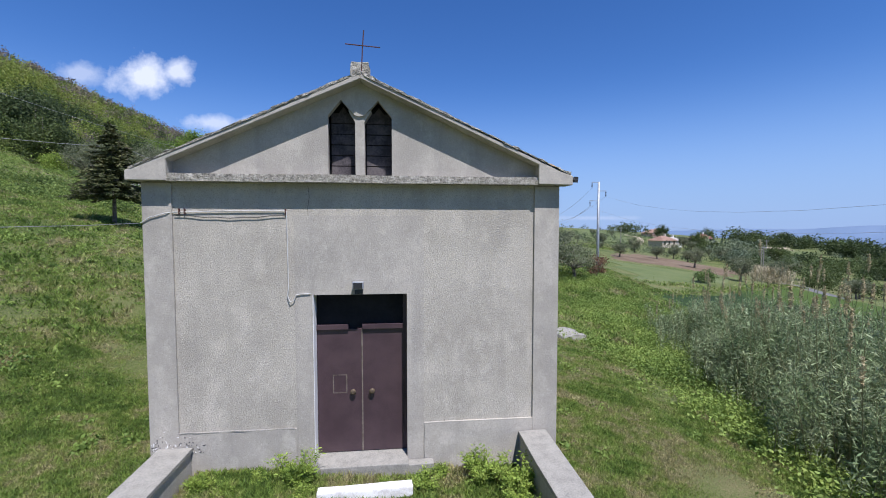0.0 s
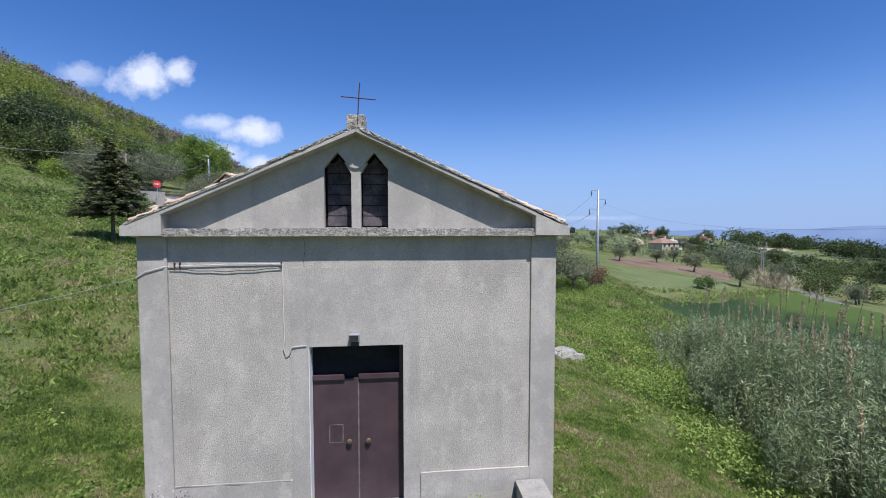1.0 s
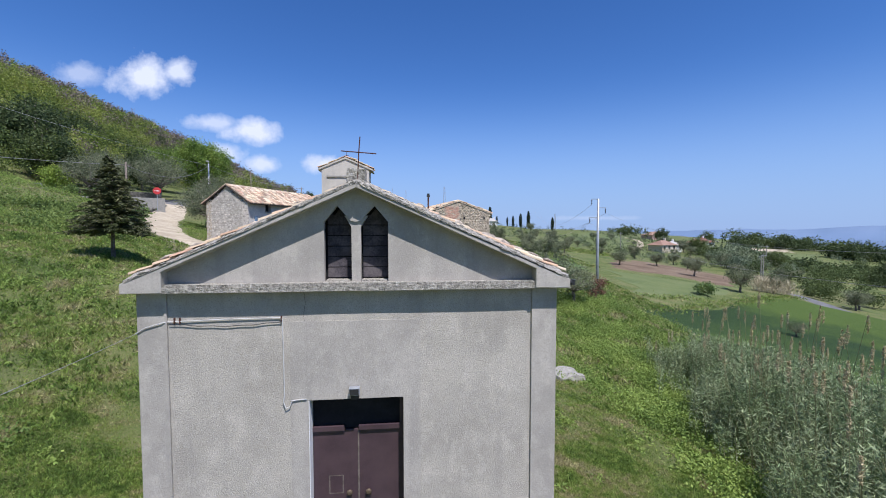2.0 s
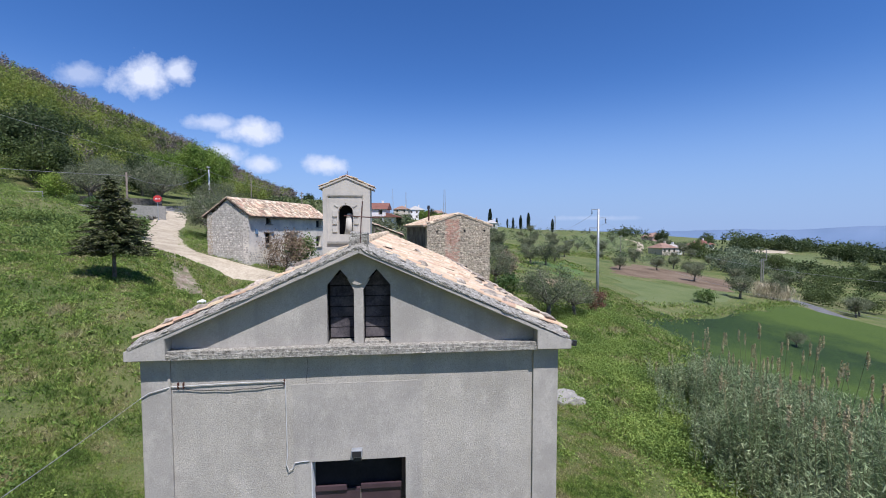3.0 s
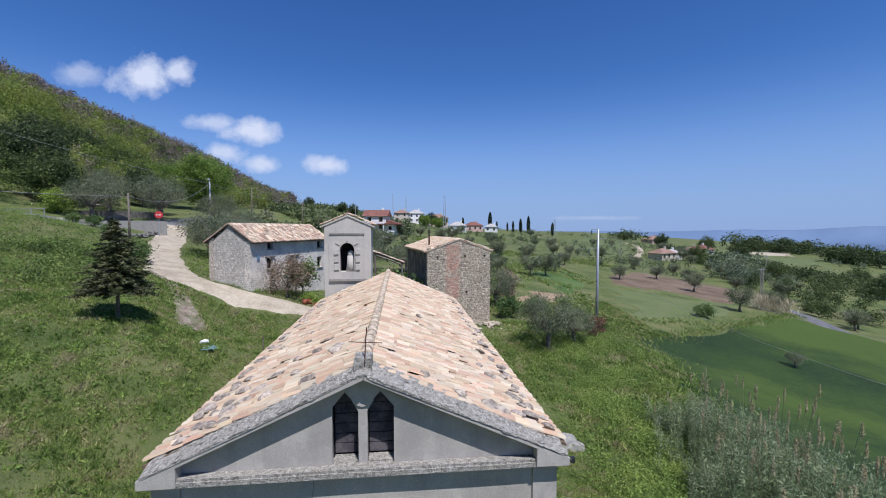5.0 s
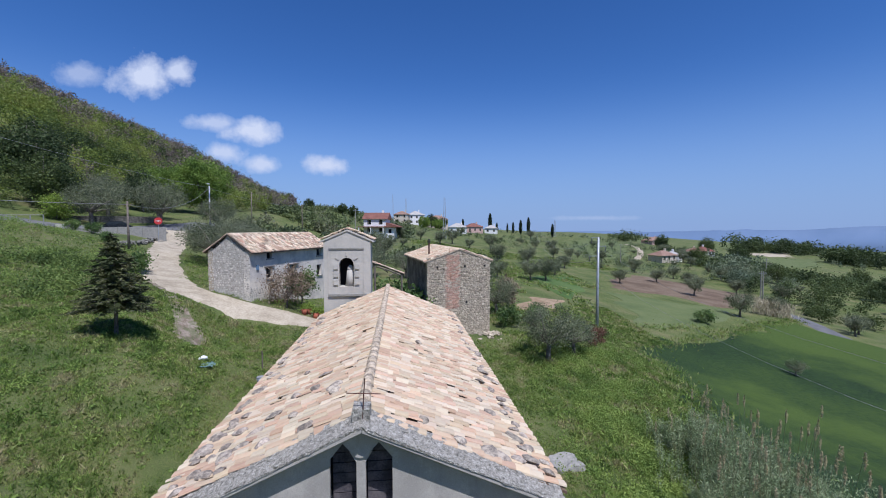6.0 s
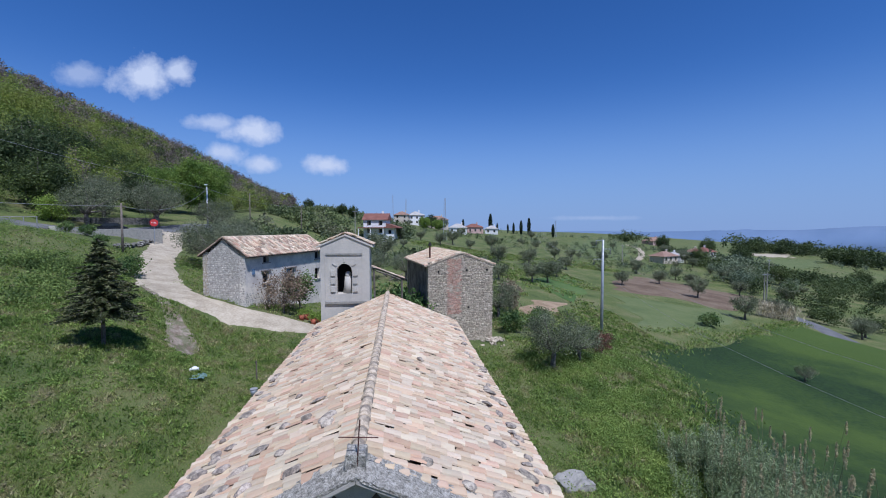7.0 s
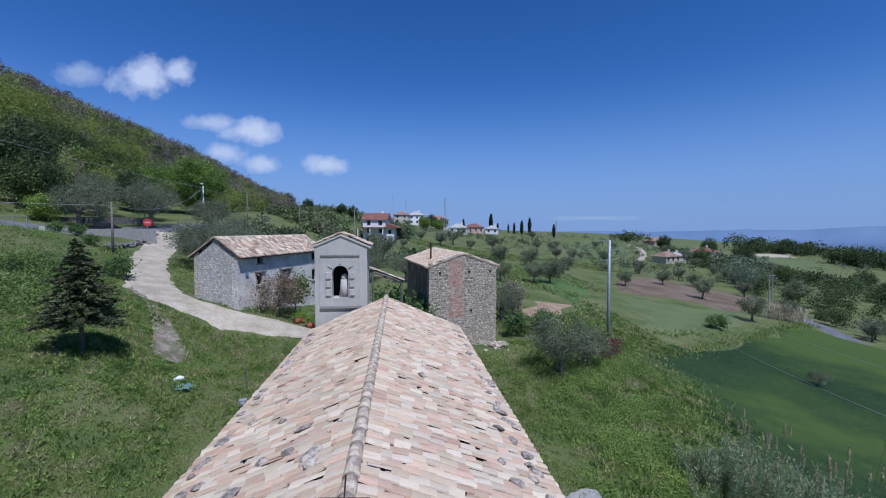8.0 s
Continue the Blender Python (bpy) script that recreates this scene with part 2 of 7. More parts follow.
M = {
    "plaster": roughcast("grey_roughcast", (0.392, 0.361, 0.306), (0.492, 0.453, 0.384), (0.600, 0.552, 0.474), (0.225, 0.213, 0.190), 0.30, 0.60, 0.9, 0.555),
    "smooth": roughcast("grey_render", (0.352, 0.326, 0.284), (0.448, 0.414, 0.360), (0.555, 0.513, 0.446), (0.235, 0.224, 0.204), 0.45, 0.50, 0.6, 0.60),
    "cement": material("weathered_cement", [(0.215, 0.206, 0.184), (0.285, 0.273, 0.242), (0.335, 0.318, 0.280)], 5, 40, 0.95, 0.6, spots=((0.235, 0.228, 0.208), 7, 0.62), spread=0.22, speck=0.8),
    "lichen": material("lichened_cement", [(0.13, 0.122, 0.102), (0.28, 0.262, 0.222), (0.42, 0.394, 0.338), (0.60, 0.568, 0.50)], 14, 38, 0.95, 1.0, spots=((0.34, 0.29, 0.13), 6, 0.68), spread=0.26, depth=0.04, speck=1.0),
    "pale": material("old_whitewash", [(0.508, 0.464, 0.409), (0.629, 0.577, 0.498), (0.725, 0.662, 0.556)], 0.9, 14, 0.95, 0.3, spots=((0.34, 0.32, 0.31), 0.8, 0.60)),
    "tower": roughcast("light_grey_render", (0.440, 0.414, 0.364), (0.525, 0.490, 0.424), (0.590, 0.548, 0.470), (0.350, 0.335, 0.305), 0.35, 0.45, 0.3, 0.67),
    "rubble": material("rubble_mortar", [(0.265, 0.218, 0.160), (0.410, 0.342, 0.255), (0.520, 0.445, 0.338)], 5, 30, 0.95, 0.8),
    "stone": material("field_stone", [(0.265, 0.222, 0.165), (0.410, 0.346, 0.258), (0.530, 0.456, 0.350)], 6, 40, 0.92, 0.5, per="island", vary=0.30),
    "roofstone": material("roof_stone_grey", [(0.152, 0.130, 0.109), (0.280, 0.235, 0.191), (0.419, 0.360, 0.288)], 9, 50, 0.93, 0.6, per="object"),
    "brick": material("red_brick", [(0.36, 0.19, 0.13), (0.46, 0.26, 0.19), (0.52, 0.36, 0.28)], 8, 40, 0.93, 0.4, per="object"),
    "tile": material("clay_tile", [(0.428, 0.277, 0.160), (0.485, 0.338, 0.201), (0.515, 0.400, 0.240), (0.470, 0.386, 0.259)], 6.0, 16, 0.92, 0.6, per="object", spread=0.24, speck=0.9, spots=((0.50, 0.46, 0.40), 9, 0.66), vary=0.16, palette=[(0.520, 0.390, 0.279), (0.554, 0.450, 0.330), (0.485, 0.365, 0.259), (0.594, 0.515, 0.402), (0.535, 0.360, 0.269), (0.574, 0.490, 0.381), (0.465, 0.290, 0.213), (0.604, 0.525, 0.408), (0.540, 0.434, 0.313), (0.515, 0.345, 0.257)]),
    "tiles": material("clay_tiles", [(0.428, 0.277, 0.160), (0.485, 0.338, 0.201), (0.515, 0.400, 0.240), (0.470, 0.386, 0.259)], 6.0, 16, 0.92, 0.6, per="island", spread=0.24, speck=0.9, spots=((0.50, 0.46, 0.40), 9, 0.66), vary=0.16, palette=[(0.520, 0.390, 0.279), (0.554, 0.450, 0.330), (0.485, 0.365, 0.259), (0.594, 0.515, 0.402), (0.535, 0.360, 0.269), (0.574, 0.490, 0.381), (0.465, 0.290, 0.213), (0.604, 0.525, 0.408), (0.540, 0.434, 0.313), (0.515, 0.345, 0.257)]),
    "ridge": material("mortared_ridge", [(0.290, 0.238, 0.176), (0.459, 0.374, 0.273), (0.604, 0.498, 0.369)], 7, 40, 0.94, 0.6),
    "door": material("brown_painted_steel", [(0.050, 0.030, 0.036), (0.062, 0.038, 0.044), (0.072, 0.045, 0.050)], 2, 60, 0.42, 0.04),
    # roof base under the tiles, its dark colour painting the shade in the gaps
    "underlay": material("gap_shade_underlay", [(0.05, 0.042, 0.036), (0.10, 0.085, 0.07)], 4, 30, 0.95, 0.3),
    # near-black that stands in for the shade inside openings and holes
    "dark": material("unlit_depth", [(0.012, 0.012, 0.014), (0.02, 0.02, 0.022)], 3, 20, 0.9, 0.1),
    "louver": material("grey_board", [(0.05, 0.045, 0.05), (0.09, 0.08, 0.085), (0.13, 0.115, 0.115)], 3, 30, 0.9, 0.4),
    "iron": material("rusty_iron", [(0.07, 0.035, 0.028), (0.12, 0.05, 0.04)], 20, 80, 0.7, 0.3, 0.3),
    "brass": material("dull_brass", [(0.100, 0.075, 0.050), (0.150, 0.115, 0.077)], 20, 80, 0.62, 0.1, 0.5),
    "grey_metal": material("galvanised_steel", [(0.30, 0.32, 0.34), (0.40, 0.42, 0.44)], 4, 40, 0.5, 0.1, 0.5),
    "black": material("black_plastic", [(0.015, 0.015, 0.017), (0.03, 0.03, 0.03)], 6, 40, 0.5, 0.05),
    "wire": material("dull_wire", [(0.22, 0.22, 0.22), (0.30, 0.30, 0.30)], 6, 40, 0.6, 0),
    "cable": material("white_cable", [(0.413, 0.413, 0.405), (0.510, 0.510, 0.495)], 6, 40, 0.6, 0.05),
    "white": material("white_limestone", [(0.60, 0.57, 0.55), (0.74, 0.72, 0.70), (0.80, 0.79, 0.77)], 5, 30, 0.9, 0.4, spots=((0.42, 0.36, 0.33), 6, 0.62)),
    "wood": material("weathered_wood", [(0.12, 0.10, 0.08), (0.20, 0.17, 0.14)], 4, 40, 0.9, 0.4),
    "bark": material("grey_bark", [(0.09, 0.075, 0.06), (0.16, 0.14, 0.12), (0.21, 0.19, 0.165)], 6, 30, 0.95, 0.7),
    "grass_ground": material("meadow_soil", [(0.044, 0.068, 0.020), (0.076, 0.103, 0.029), (0.103, 0.130, 0.036), (0.138, 0.146, 0.055), (0.180, 0.158, 0.078)], 0.22, 22, 0.95, 0.9, spread=0.22, depth=0.06, speck=0.95, spots=((0.150, 0.142, 0.070), 0.045, 0.545)),
    "wheat": material("young_wheat", [(0.010, 0.024, 0.0075), (0.019, 0.041, 0.009), (0.038, 0.066, 0.011)], 0.06, 3.5, 0.95, 0.9, depth=0.12, spread=0.18, speck=0.7, spots=((0.070, 0.108, 0.016), 0.035, 0.48)),
    "crop": material("pale_green_crop", [(0.080, 0.108, 0.038), (0.108, 0.136, 0.048), (0.132, 0.152, 0.060)], 0.22, 2.5, 0.95, 0.6, depth=0.2, spread=0.2, spots=((0.130, 0.150, 0.072), 0.12, 0.56)),
    "soil": material("ploughed_soil", [(0.112, 0.077, 0.047), (0.157, 0.112, 0.074), (0.194, 0.149, 0.099)], 0.15, 2.0, 0.95, 0.8, depth=0.2),
    "dust": material("gravel_road_dust", [(0.285, 0.238, 0.168), (0.392, 0.334, 0.243), (0.490, 0.424, 0.318)], 0.7, 7, 0.95, 0.6, depth=0.05, spread=0.2, speck=0.8),
    "asphalt": material("worn_asphalt", [(0.11, 0.11, 0.11), (0.16, 0.16, 0.16)], 0.7, 20, 0.9, 0.3),
}
M["palemortar"] = material("pale_mortar", [(0.34, 0.312, 0.27), (0.42, 0.388, 0.34), (0.50, 0.462, 0.40)], 3, 25, 0.95, 0.4)
M["paleStone"] = material("whitewashed_stone", [(0.36, 0.33, 0.285), (0.46, 0.424, 0.366), (0.54, 0.50, 0.435)], 4, 30, 0.95, 0.4, per="island")
M["brownwall"] = material("stained_plaster", [(0.13, 0.105, 0.085), (0.20, 0.165, 0.135), (0.27, 0.235, 0.20)], 1.2, 14, 0.95, 0.4)
M["blue"] = material("faded_blue_paint", [(0.10, 0.17, 0.26), (0.16, 0.24, 0.33)], 3, 30, 0.7, 0.1)
M["oldtiles"] = material("weathered_tiles", [(0.22, 0.14, 0.10), (0.42, 0.30, 0.22), (0.55, 0.45, 0.36), (0.56, 0.50, 0.43)], 3.0, 30, 0.92, 0.4, per="island", spread=0.2, vary=0.4, palette=[(0.490, 0.320, 0.200), (0.608, 0.524, 0.383), (0.412, 0.242, 0.157), (0.568, 0.446, 0.296), (0.294, 0.194, 0.131), (0.588, 0.485, 0.339)])
M["red"] = material("sign_red", [(0.46, 0.03, 0.03), (0.54, 0.045, 0.04)], 5, 30, 0.5, 0.03)
M["glass"] = material("dark_glass", [(0.015, 0.018, 0.02), (0.025, 0.028, 0.03)], 5, 30, 0.08, 0)
M["carpaint"] = material("black_car_paint", [(0.012, 0.013, 0.016), (0.018, 0.02, 0.024)], 5, 30, 0.25, 0)
M["tyre"] = material("tyre_rubber", [(0.015, 0.015, 0.015), (0.025, 0.025, 0.025)], 5, 30, 0.9, 0.1)
M["villa"] = material("white_render", [(0.70, 0.69, 0.67), (0.78, 0.77, 0.75)], 0.4, 8, 0.9, 0.1)
M["cream"] = material("cream_render", [(0.52, 0.45, 0.36), (0.62, 0.55, 0.45)], 0.4, 8, 0.9, 0.1)
M["pinkwall"] = material("pink_render", [(0.50, 0.33, 0.28), (0.58, 0.40, 0.34)], 0.4, 8, 0.9, 0.1)
M["redroof"] = material("red_tile_roof", [(0.165, 0.072, 0.054), (0.225, 0.104, 0.080)], 0.6, 5, 0.9, 0.3, depth=0.1)
M["claroof"] = material("clay_tile_roof", [(0.225, 0.135, 0.098), (0.285, 0.188, 0.143)], 0.6, 5, 0.9, 0.3, depth=0.1)
# clay of the pan tiles, darkened to paint the shade between the covers
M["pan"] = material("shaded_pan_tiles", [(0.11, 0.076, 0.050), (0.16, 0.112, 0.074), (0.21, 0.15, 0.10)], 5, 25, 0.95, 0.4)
M["plot"] = material("pale_tilled_soil", [(0.235, 0.165, 0.098), (0.300, 0.218, 0.135), (0.350, 0.262, 0.168)], 0.4, 3.0, 0.95, 0.8, depth=0.15)
M["meadow"] = material("lush_meadow", [(0.048, 0.092, 0.022), (0.070, 0.120, 0.030), (0.095, 0.140, 0.042)], 0.12, 2.5, 0.95, 0.6, depth=0.15)
M["greyroof"] = material("grey_sheet_roof", [(0.33, 0.315, 0.29), (0.42, 0.40, 0.37)], 0.6, 5, 0.8, 0.2, depth=0.1)
M["pot"] = material("terracotta", [(0.36, 0.10, 0.06), (0.45, 0.15, 0.09)], 4, 30, 0.85, 0.1)
M["tarp"] = material("faded_green_sheet", [(0.10, 0.17, 0.15), (0.16, 0.24, 0.21)], 6, 30, 0.7, 0.1)
# far hills: distance haze mixed into the surface colour
M["haze"] = material("haze_tinted_hills", [(0.125, 0.186, 0.291), (0.146, 0.209, 0.319)], 0.001, 0.004, 1.0, 0)
M["drystone"] = material("lichened_dry_stone", [(0.10, 0.095, 0.082), (0.17, 0.162, 0.14), (0.25, 0.238, 0.21)], 4, 20, 0.95, 0.6, per="island")
M["patch"] = material("stony_earth", [(0.165, 0.128, 0.092), (0.250, 0.202, 0.152), (0.325, 0.270, 0.212)], 1.5, 12, 0.95, 0.7, depth=0.05, spots=((0.085, 0.11, 0.035), 2.0, 0.47))


# ---- mesh helpers ----
def part(name, bm, mat, parent=None, label="", smooth=False):
    """Link a bmesh as one mesh object, under a thing or a part where parent is given."""
    me = bpy.data.meshes.new(name)
    bm.to_mesh(me)
    bm.free()
    me.materials.append(mat)
    if smooth:
        me.polygons.foreach_set("use_smooth", [True] * len(me.polygons))
    ob = new(name, me)
    ob.parent = parent
    if label:
        tagged(ob, label)
    return ob


def sheet(name, verts, faces, mat, parent=None, smooth=False):
    """A mesh object from arrays of vertices and faces."""
    me = bpy.data.meshes.new(name)
    me.from_pydata([tuple(v) for v in np.asarray(verts, float).tolist()], [], [tuple(f) for f in np.asarray(faces).tolist()])
    me.materials.append(mat)
    if smooth:
        me.polygons.foreach_set("use_smooth", [True] * len(me.polygons))
    me.update()
    ob = new(name, me)
    ob.parent = parent
    return ob


def thing(name, at, label, category, group="", kind="", turn=0.0):
    """An empty at the base of a thing, to parent its parts."""
    ob = new(name)
    ob.empty_display_size = 0.2
    ob.matrix_basis = pose(*at, 0, 0, turn)
    return tagged(ob, label, category, group, kind)


def box(bm, x0, x1, y0, y1, z0, z1, bevel=0.0):
    vs = bmesh.ops.create_cube(bm, size=1, matrix=Matrix.LocRotScale(((x0 + x1) / 2, (y0 + y1) / 2, (z0 + z1) / 2), None, (x1 - x0, y1 - y0, z1 - z0)))["verts"]
    if bevel:
        bmesh.ops.bevel(bm, geom=list({e for v in vs for e in v.link_edges}), offset=bevel, segments=2, profile=0.6, affect="EDGES")
    return bm


def prism(bm, outline, y0, y1):
    """Push an outline in x and z through from y0 to y1."""
    a = [bm.verts.new((x, y0, z)) for x, z in outline]
    b = [bm.verts.new((x, y1, z)) for x, z in outline]
    n = len(outline)
    bm.faces.new(a)
    bm.faces.new(b[::-1])
    for i in range(n):
        bm.faces.new((a[i], b[i], b[(i + 1) % n], a[(i + 1) % n]))
    bmesh.ops.recalc_face_normals(bm, faces=bm.faces)
    return bm


def tube(bm, points, radius, sides=8, taper=1.0):
    """A round bar along points, thinning to taper times its radius."""
    pts = [Vector(p) for p in points]
    rings = []
    for i, p in enumerate(pts):
        d = (pts[min(i + 1, len(pts) - 1)] - pts[max(i - 1, 0)]).normalized()
        a = d.orthogonal().normalized() if not rings else (rings_axis - d * rings_axis.dot(d)).normalized()
        rings_axis = a
        b = d.cross(a)
        r = radius * (1 + (taper - 1) * i / max(1, len(pts) - 1))
        rings.append([bm.verts.new(p + (a * math.cos(t) + b * math.sin(t)) * r) for t in (2 * math.pi * k / sides for k in range(sides))])
    for q, w in zip(rings, rings[1:]):
        for k in range(sides):
            bm.faces.new((q[k], q[(k + 1) % sides], w[(k + 1) % sides], w[k]))
    bm.faces.new(rings[0][::-1])
    bm.faces.new(rings[-1])
    return bm


def worn(bm, amount, size=3.0, seed=0.0):
    """Unsettle the vertices a little, as age does."""
    for v in bm.verts:
        v.co += noise.noise_vector(v.co * size + Vector((seed, seed, seed))) * amount
    return bm


def subdivide(bm, cuts):
    bmesh.ops.subdivide_edges(bm, edges=bm.edges, cuts=cuts, use_grid_fill=True)
    return bm


B = bmesh.new


def soft(u, w, top=1e9):
    """A smooth ramp: 0 below u = 0, u above it, rounded over about w metres, level past top."""
    return np.minimum(w * np.logaddexp(0, u / w), top)


def height(x, y):
    """The lie of the land: level round the chapel, a bank and a wooded hill to the west, a valley to the east."""
    x, y = np.asarray(x, float), np.asarray(y, float)
    far = np.hypot(x, y)
    k = np.minimum(1, 260 / np.maximum(far, 1))
    u, v = x * k, y * k
    west = 1 / (1 + np.exp(np.clip((u + 5) / 1.5, -50, 50)))
    z = -0.13 + 0.312 * soft(-u - 6.5, 0.7, 28) - 0.138 * soft(-u - 12, 1.5, 60) + 0.17 * soft(-u - 15, 3, 80)
    z = z - 0.212 * soft(u - 4, 2, 80) + 0.132 * soft(u - 25, 8) - 0.292 * soft(u - 90, 20)
    z = z + west * (0.232 * soft(v - 4, 2) - 0.325 * soft(v - 20, 3) + 0.143 * soft(v - 50, 6))
    z = z + (1 - west) * (0.099 * soft(v - 15, 6) - 0.049 * soft(v - 45, 8))
    z = z + 1.6 * np.exp(-((x - 15) ** 2 + (y - 26) ** 2) / 50) - 2.25 * np.exp(-((x + 10.5) ** 2 + (y - 21) ** 2) / 12)
    z = z - 0.67 * np.exp(-((x - 38) ** 2 + (y - 32) ** 2) / 300)
    z = z + 0.03 * soft(v - 80, 20) * np.exp(-((u - 110) / 70) ** 2) - 1.8 * np.exp(-((x + 26) ** 2 + (y - 24) ** 2) / 150) - 1.9 * np.exp(-((x + 39) ** 2 + (y - 50) ** 2) / 240)
    z = z - 0.05 * soft(far - 750, 60)
    foot = np.minimum(-0.9986 * (x + 50) - 0.052 * (y - 66), -0.9636 * (x + 59) - 0.267 * (y - 215))
    return z + 0.465 * soft(foot, 6, 600)


# ---- ground ----
def build_ground():
    n = 330
    s = np.linspace(-1, 1, n)
    reach = np.sinh(s * 7.2) / np.sinh(7.2) * 4400
    xs, ys = np.meshgrid(reach + s * 14, reach + s * 14 + 8, indexing="ij")
    z = height(xs, ys)
    near = np.exp(-(xs ** 2 + ys ** 2) / 60 ** 2)
    bumps = np.array([noise.noise((a * 0.55, b * 0.55, 0)) * 0.09 + noise.noise((a * 1.9, b * 1.9, 5)) * 0.03 for a, b in zip(xs.ravel(), ys.ravel())]).reshape(xs.shape)
    clear = np.clip((np.maximum(np.abs(xs) - 3.2, np.maximum(-ys - 3, ys - 16))) / 2, 0, 1)
    z = z + bumps * near * clear
    verts = np.stack([xs, ys, z], -1).reshape(-1, 3)
    i = np.arange(n * n).reshape(n, n)
    faces = np.stack([i[:-1, :-1], i[1:, :-1], i[1:, 1:], i[:-1, 1:]], -1).reshape(-1, 4)
    g = sheet("ground", verts, faces, M["grass_ground"], smooth=True)
    tagged(g, "sloping spring meadow of green and yellowing grass", "ground", kind="structure")


def drape(name, corners, mat, label, lift=0.06, n=36, ragged=1.4):
    """A four-cornered field laid on the land, with uneven borders."""
    c = [Vector((*p, 0)) for p in corners]
    a = np.linspace(0, 1, n)
    U, V = np.meshgrid(a, a, indexing="ij")
    P = [np.array(q[:2]) for q in c]
    xy = (1 - U)[..., None] * ((1 - V)[..., None] * P[0] + V[..., None] * P[3]) + U[..., None] * ((1 - V)[..., None] * P[1] + V[..., None] * P[2])
    edge = np.minimum(np.minimum(U, 1 - U), np.minimum(V, 1 - V)) < 0.5 / n
    # the border wanders, and the ground just inside goes with it
    fall = np.clip(1 - np.minimum(np.minimum(U, 1 - U), np.minimum(V, 1 - V)) / 0.22, 0, 1)
    for i in range(n):
        for j in range(n):
            if fall[i, j] > 0:
                w = noise.noise_vector((xy[i, j, 0] * 0.15, xy[i, j, 1] * 0.15, 3)) * ragged * 2 * fall[i, j]
                xy[i, j] += (w.x, w.y)
    z = height(xy[..., 0], xy[..., 1]) + lift - np.where(edge, lift + 0.01, 0)
    i = np.arange(n * n).reshape(n, n)
    faces = np.stack([i[:-1, :-1], i[1:, :-1], i[1:, 1:], i[:-1, 1:]], -1).reshape(-1, 4)
    ob = sheet(name, np.concatenate([xy, z[..., None]], -1).reshape(-1, 3), faces, mat, smooth=True)
    return tagged(ob, label, "field", kind="structure")


def spline(points, step=0.6):
    """A smooth line through points."""
    P = [np.array(p, float) for p in points]
    out = []
    for i in range(len(P) - 1):
        a, b, c, d = P[max(i - 1, 0)], P[i], P[i + 1], P[min(i + 2, len(P) - 1)]
        k = max(2, int(np.linalg.norm(c - b) / step))
        for t in np.arange(k) / k:
            out.append(0.5 * (2 * b + (c - a) * t + (2 * a - 5 * b + 4 * c - d) * t * t + (3 * b - a - 3 * c + d) * t ** 3))
    return np.array(out + [P[-1]])


def lane(name, points, width, mat, label, lift=0.05):
    """A track along points (x, y), laid on the land, with ragged verges. width: metres, or one for each point."""
    w = width if isinstance(width, (list, tuple)) else [width] * len(points)
    line = spline([(*p, q) for p, q in zip(points, w)])
    d = np.gradient(line[:, :2], axis=0)
    d /= np.linalg.norm(d, axis=1)[:, None]
    side = np.stack([d[:, 1], -d[:, 0]], -1)
    m = 9
    rows = []
    for p, s, in zip(line, side):
        for k in range(m):
            f = k / (m - 1) * 2 - 1
            jag = noise.noise((p[0] * 0.8, p[1] * 0.8, f * 3)) * 0.35 * abs(f)
            q = p[:2] + s * (f * p[2] / 2 + jag)
            rows.append((*q, float(height(*q)) + lift - (lift + 0.04 if abs(f) == 1 else 0)))
    i = np.arange(len(line) * m).reshape(-1, m)
    faces = np.stack([i[:-1, :-1], i[:-1, 1:], i[1:, 1:], i[1:, :-1]], -1).reshape(-1, 4)
    ob = sheet(name, rows, faces, mat, smooth=True)
    return tagged(ob, label, "road", kind="structure")


build_ground()
lane("road", [(4, 28.5), (-1, 27.5), (-5.5, 26.4), (-8.5, 25.6), (-11, 25.6), (-14, 26.2), (-17, 28.2), (-20, 32.2), (-23.2, 38), (-26.5, 45), (-30, 53), (-34, 61)],
     [2.4, 2.6, 2.6, 2.8, 3.0, 3.2, 3.6, 3.8, 3.4, 3.4, 4, 5], M["dust"], "pale dusty unpaved lane curving up the slope")
lane("dirt_spur", [(-19.0, 28.4), (-16.2, 25.2), (-14.0, 22.8), (-12.7, 21.0), (-11.8, 19.0)], [0.4, 0.6, 1.1, 1.9, 1.1], M["patch"], "worn strip of bare stony earth beside the lane", 0.05)
lane("farm_track", [(60, 40), (62.8, 45.5), (66.8, 52.5), (70, 58.5), (72, 64)], 3.6, M["asphalt"], "narrow grey track beside the wheat")
lane("road_upper", [(-60, 38), (-48, 48), (-40, 56), (-34, 64), (-30, 76), (-27, 95)], 5.5, M["asphalt"], "paved road along the foot of the wooded hill", 0.07)
drape("wheat_field", [(15.5, 5), (60, 8), (66.5, 56), (21.5, 31.5)], M["wheat"], "lush green field of young wheat", n=80, ragged=2.2)
drape("crop_field", [(30.5, 42), (41, 44.8), (58.5, 58.5), (36.5, 64)], M["crop"], "pale green strip of young crop", 0.09)
drape("ploughed_field", [(41, 70.5), (60, 61.5), (88, 88), (60, 97)], M["soil"], "bare red-brown ploughed field among olive trees", 0.10, ragged=2)
drape("green_field", [(25.5, 52), (33.0, 64.5), (38.0, 84), (24, 69)], M["meadow"], "strip of lush green meadow below the olives", 0.14, ragged=0.8)
drape("ploughed_plot", [(15.2, 40.5), (20.5, 42.5), (23.5, 51.5), (18.3, 49.5)], M["plot"], "small bare plot of pale brown soil", 0.08)

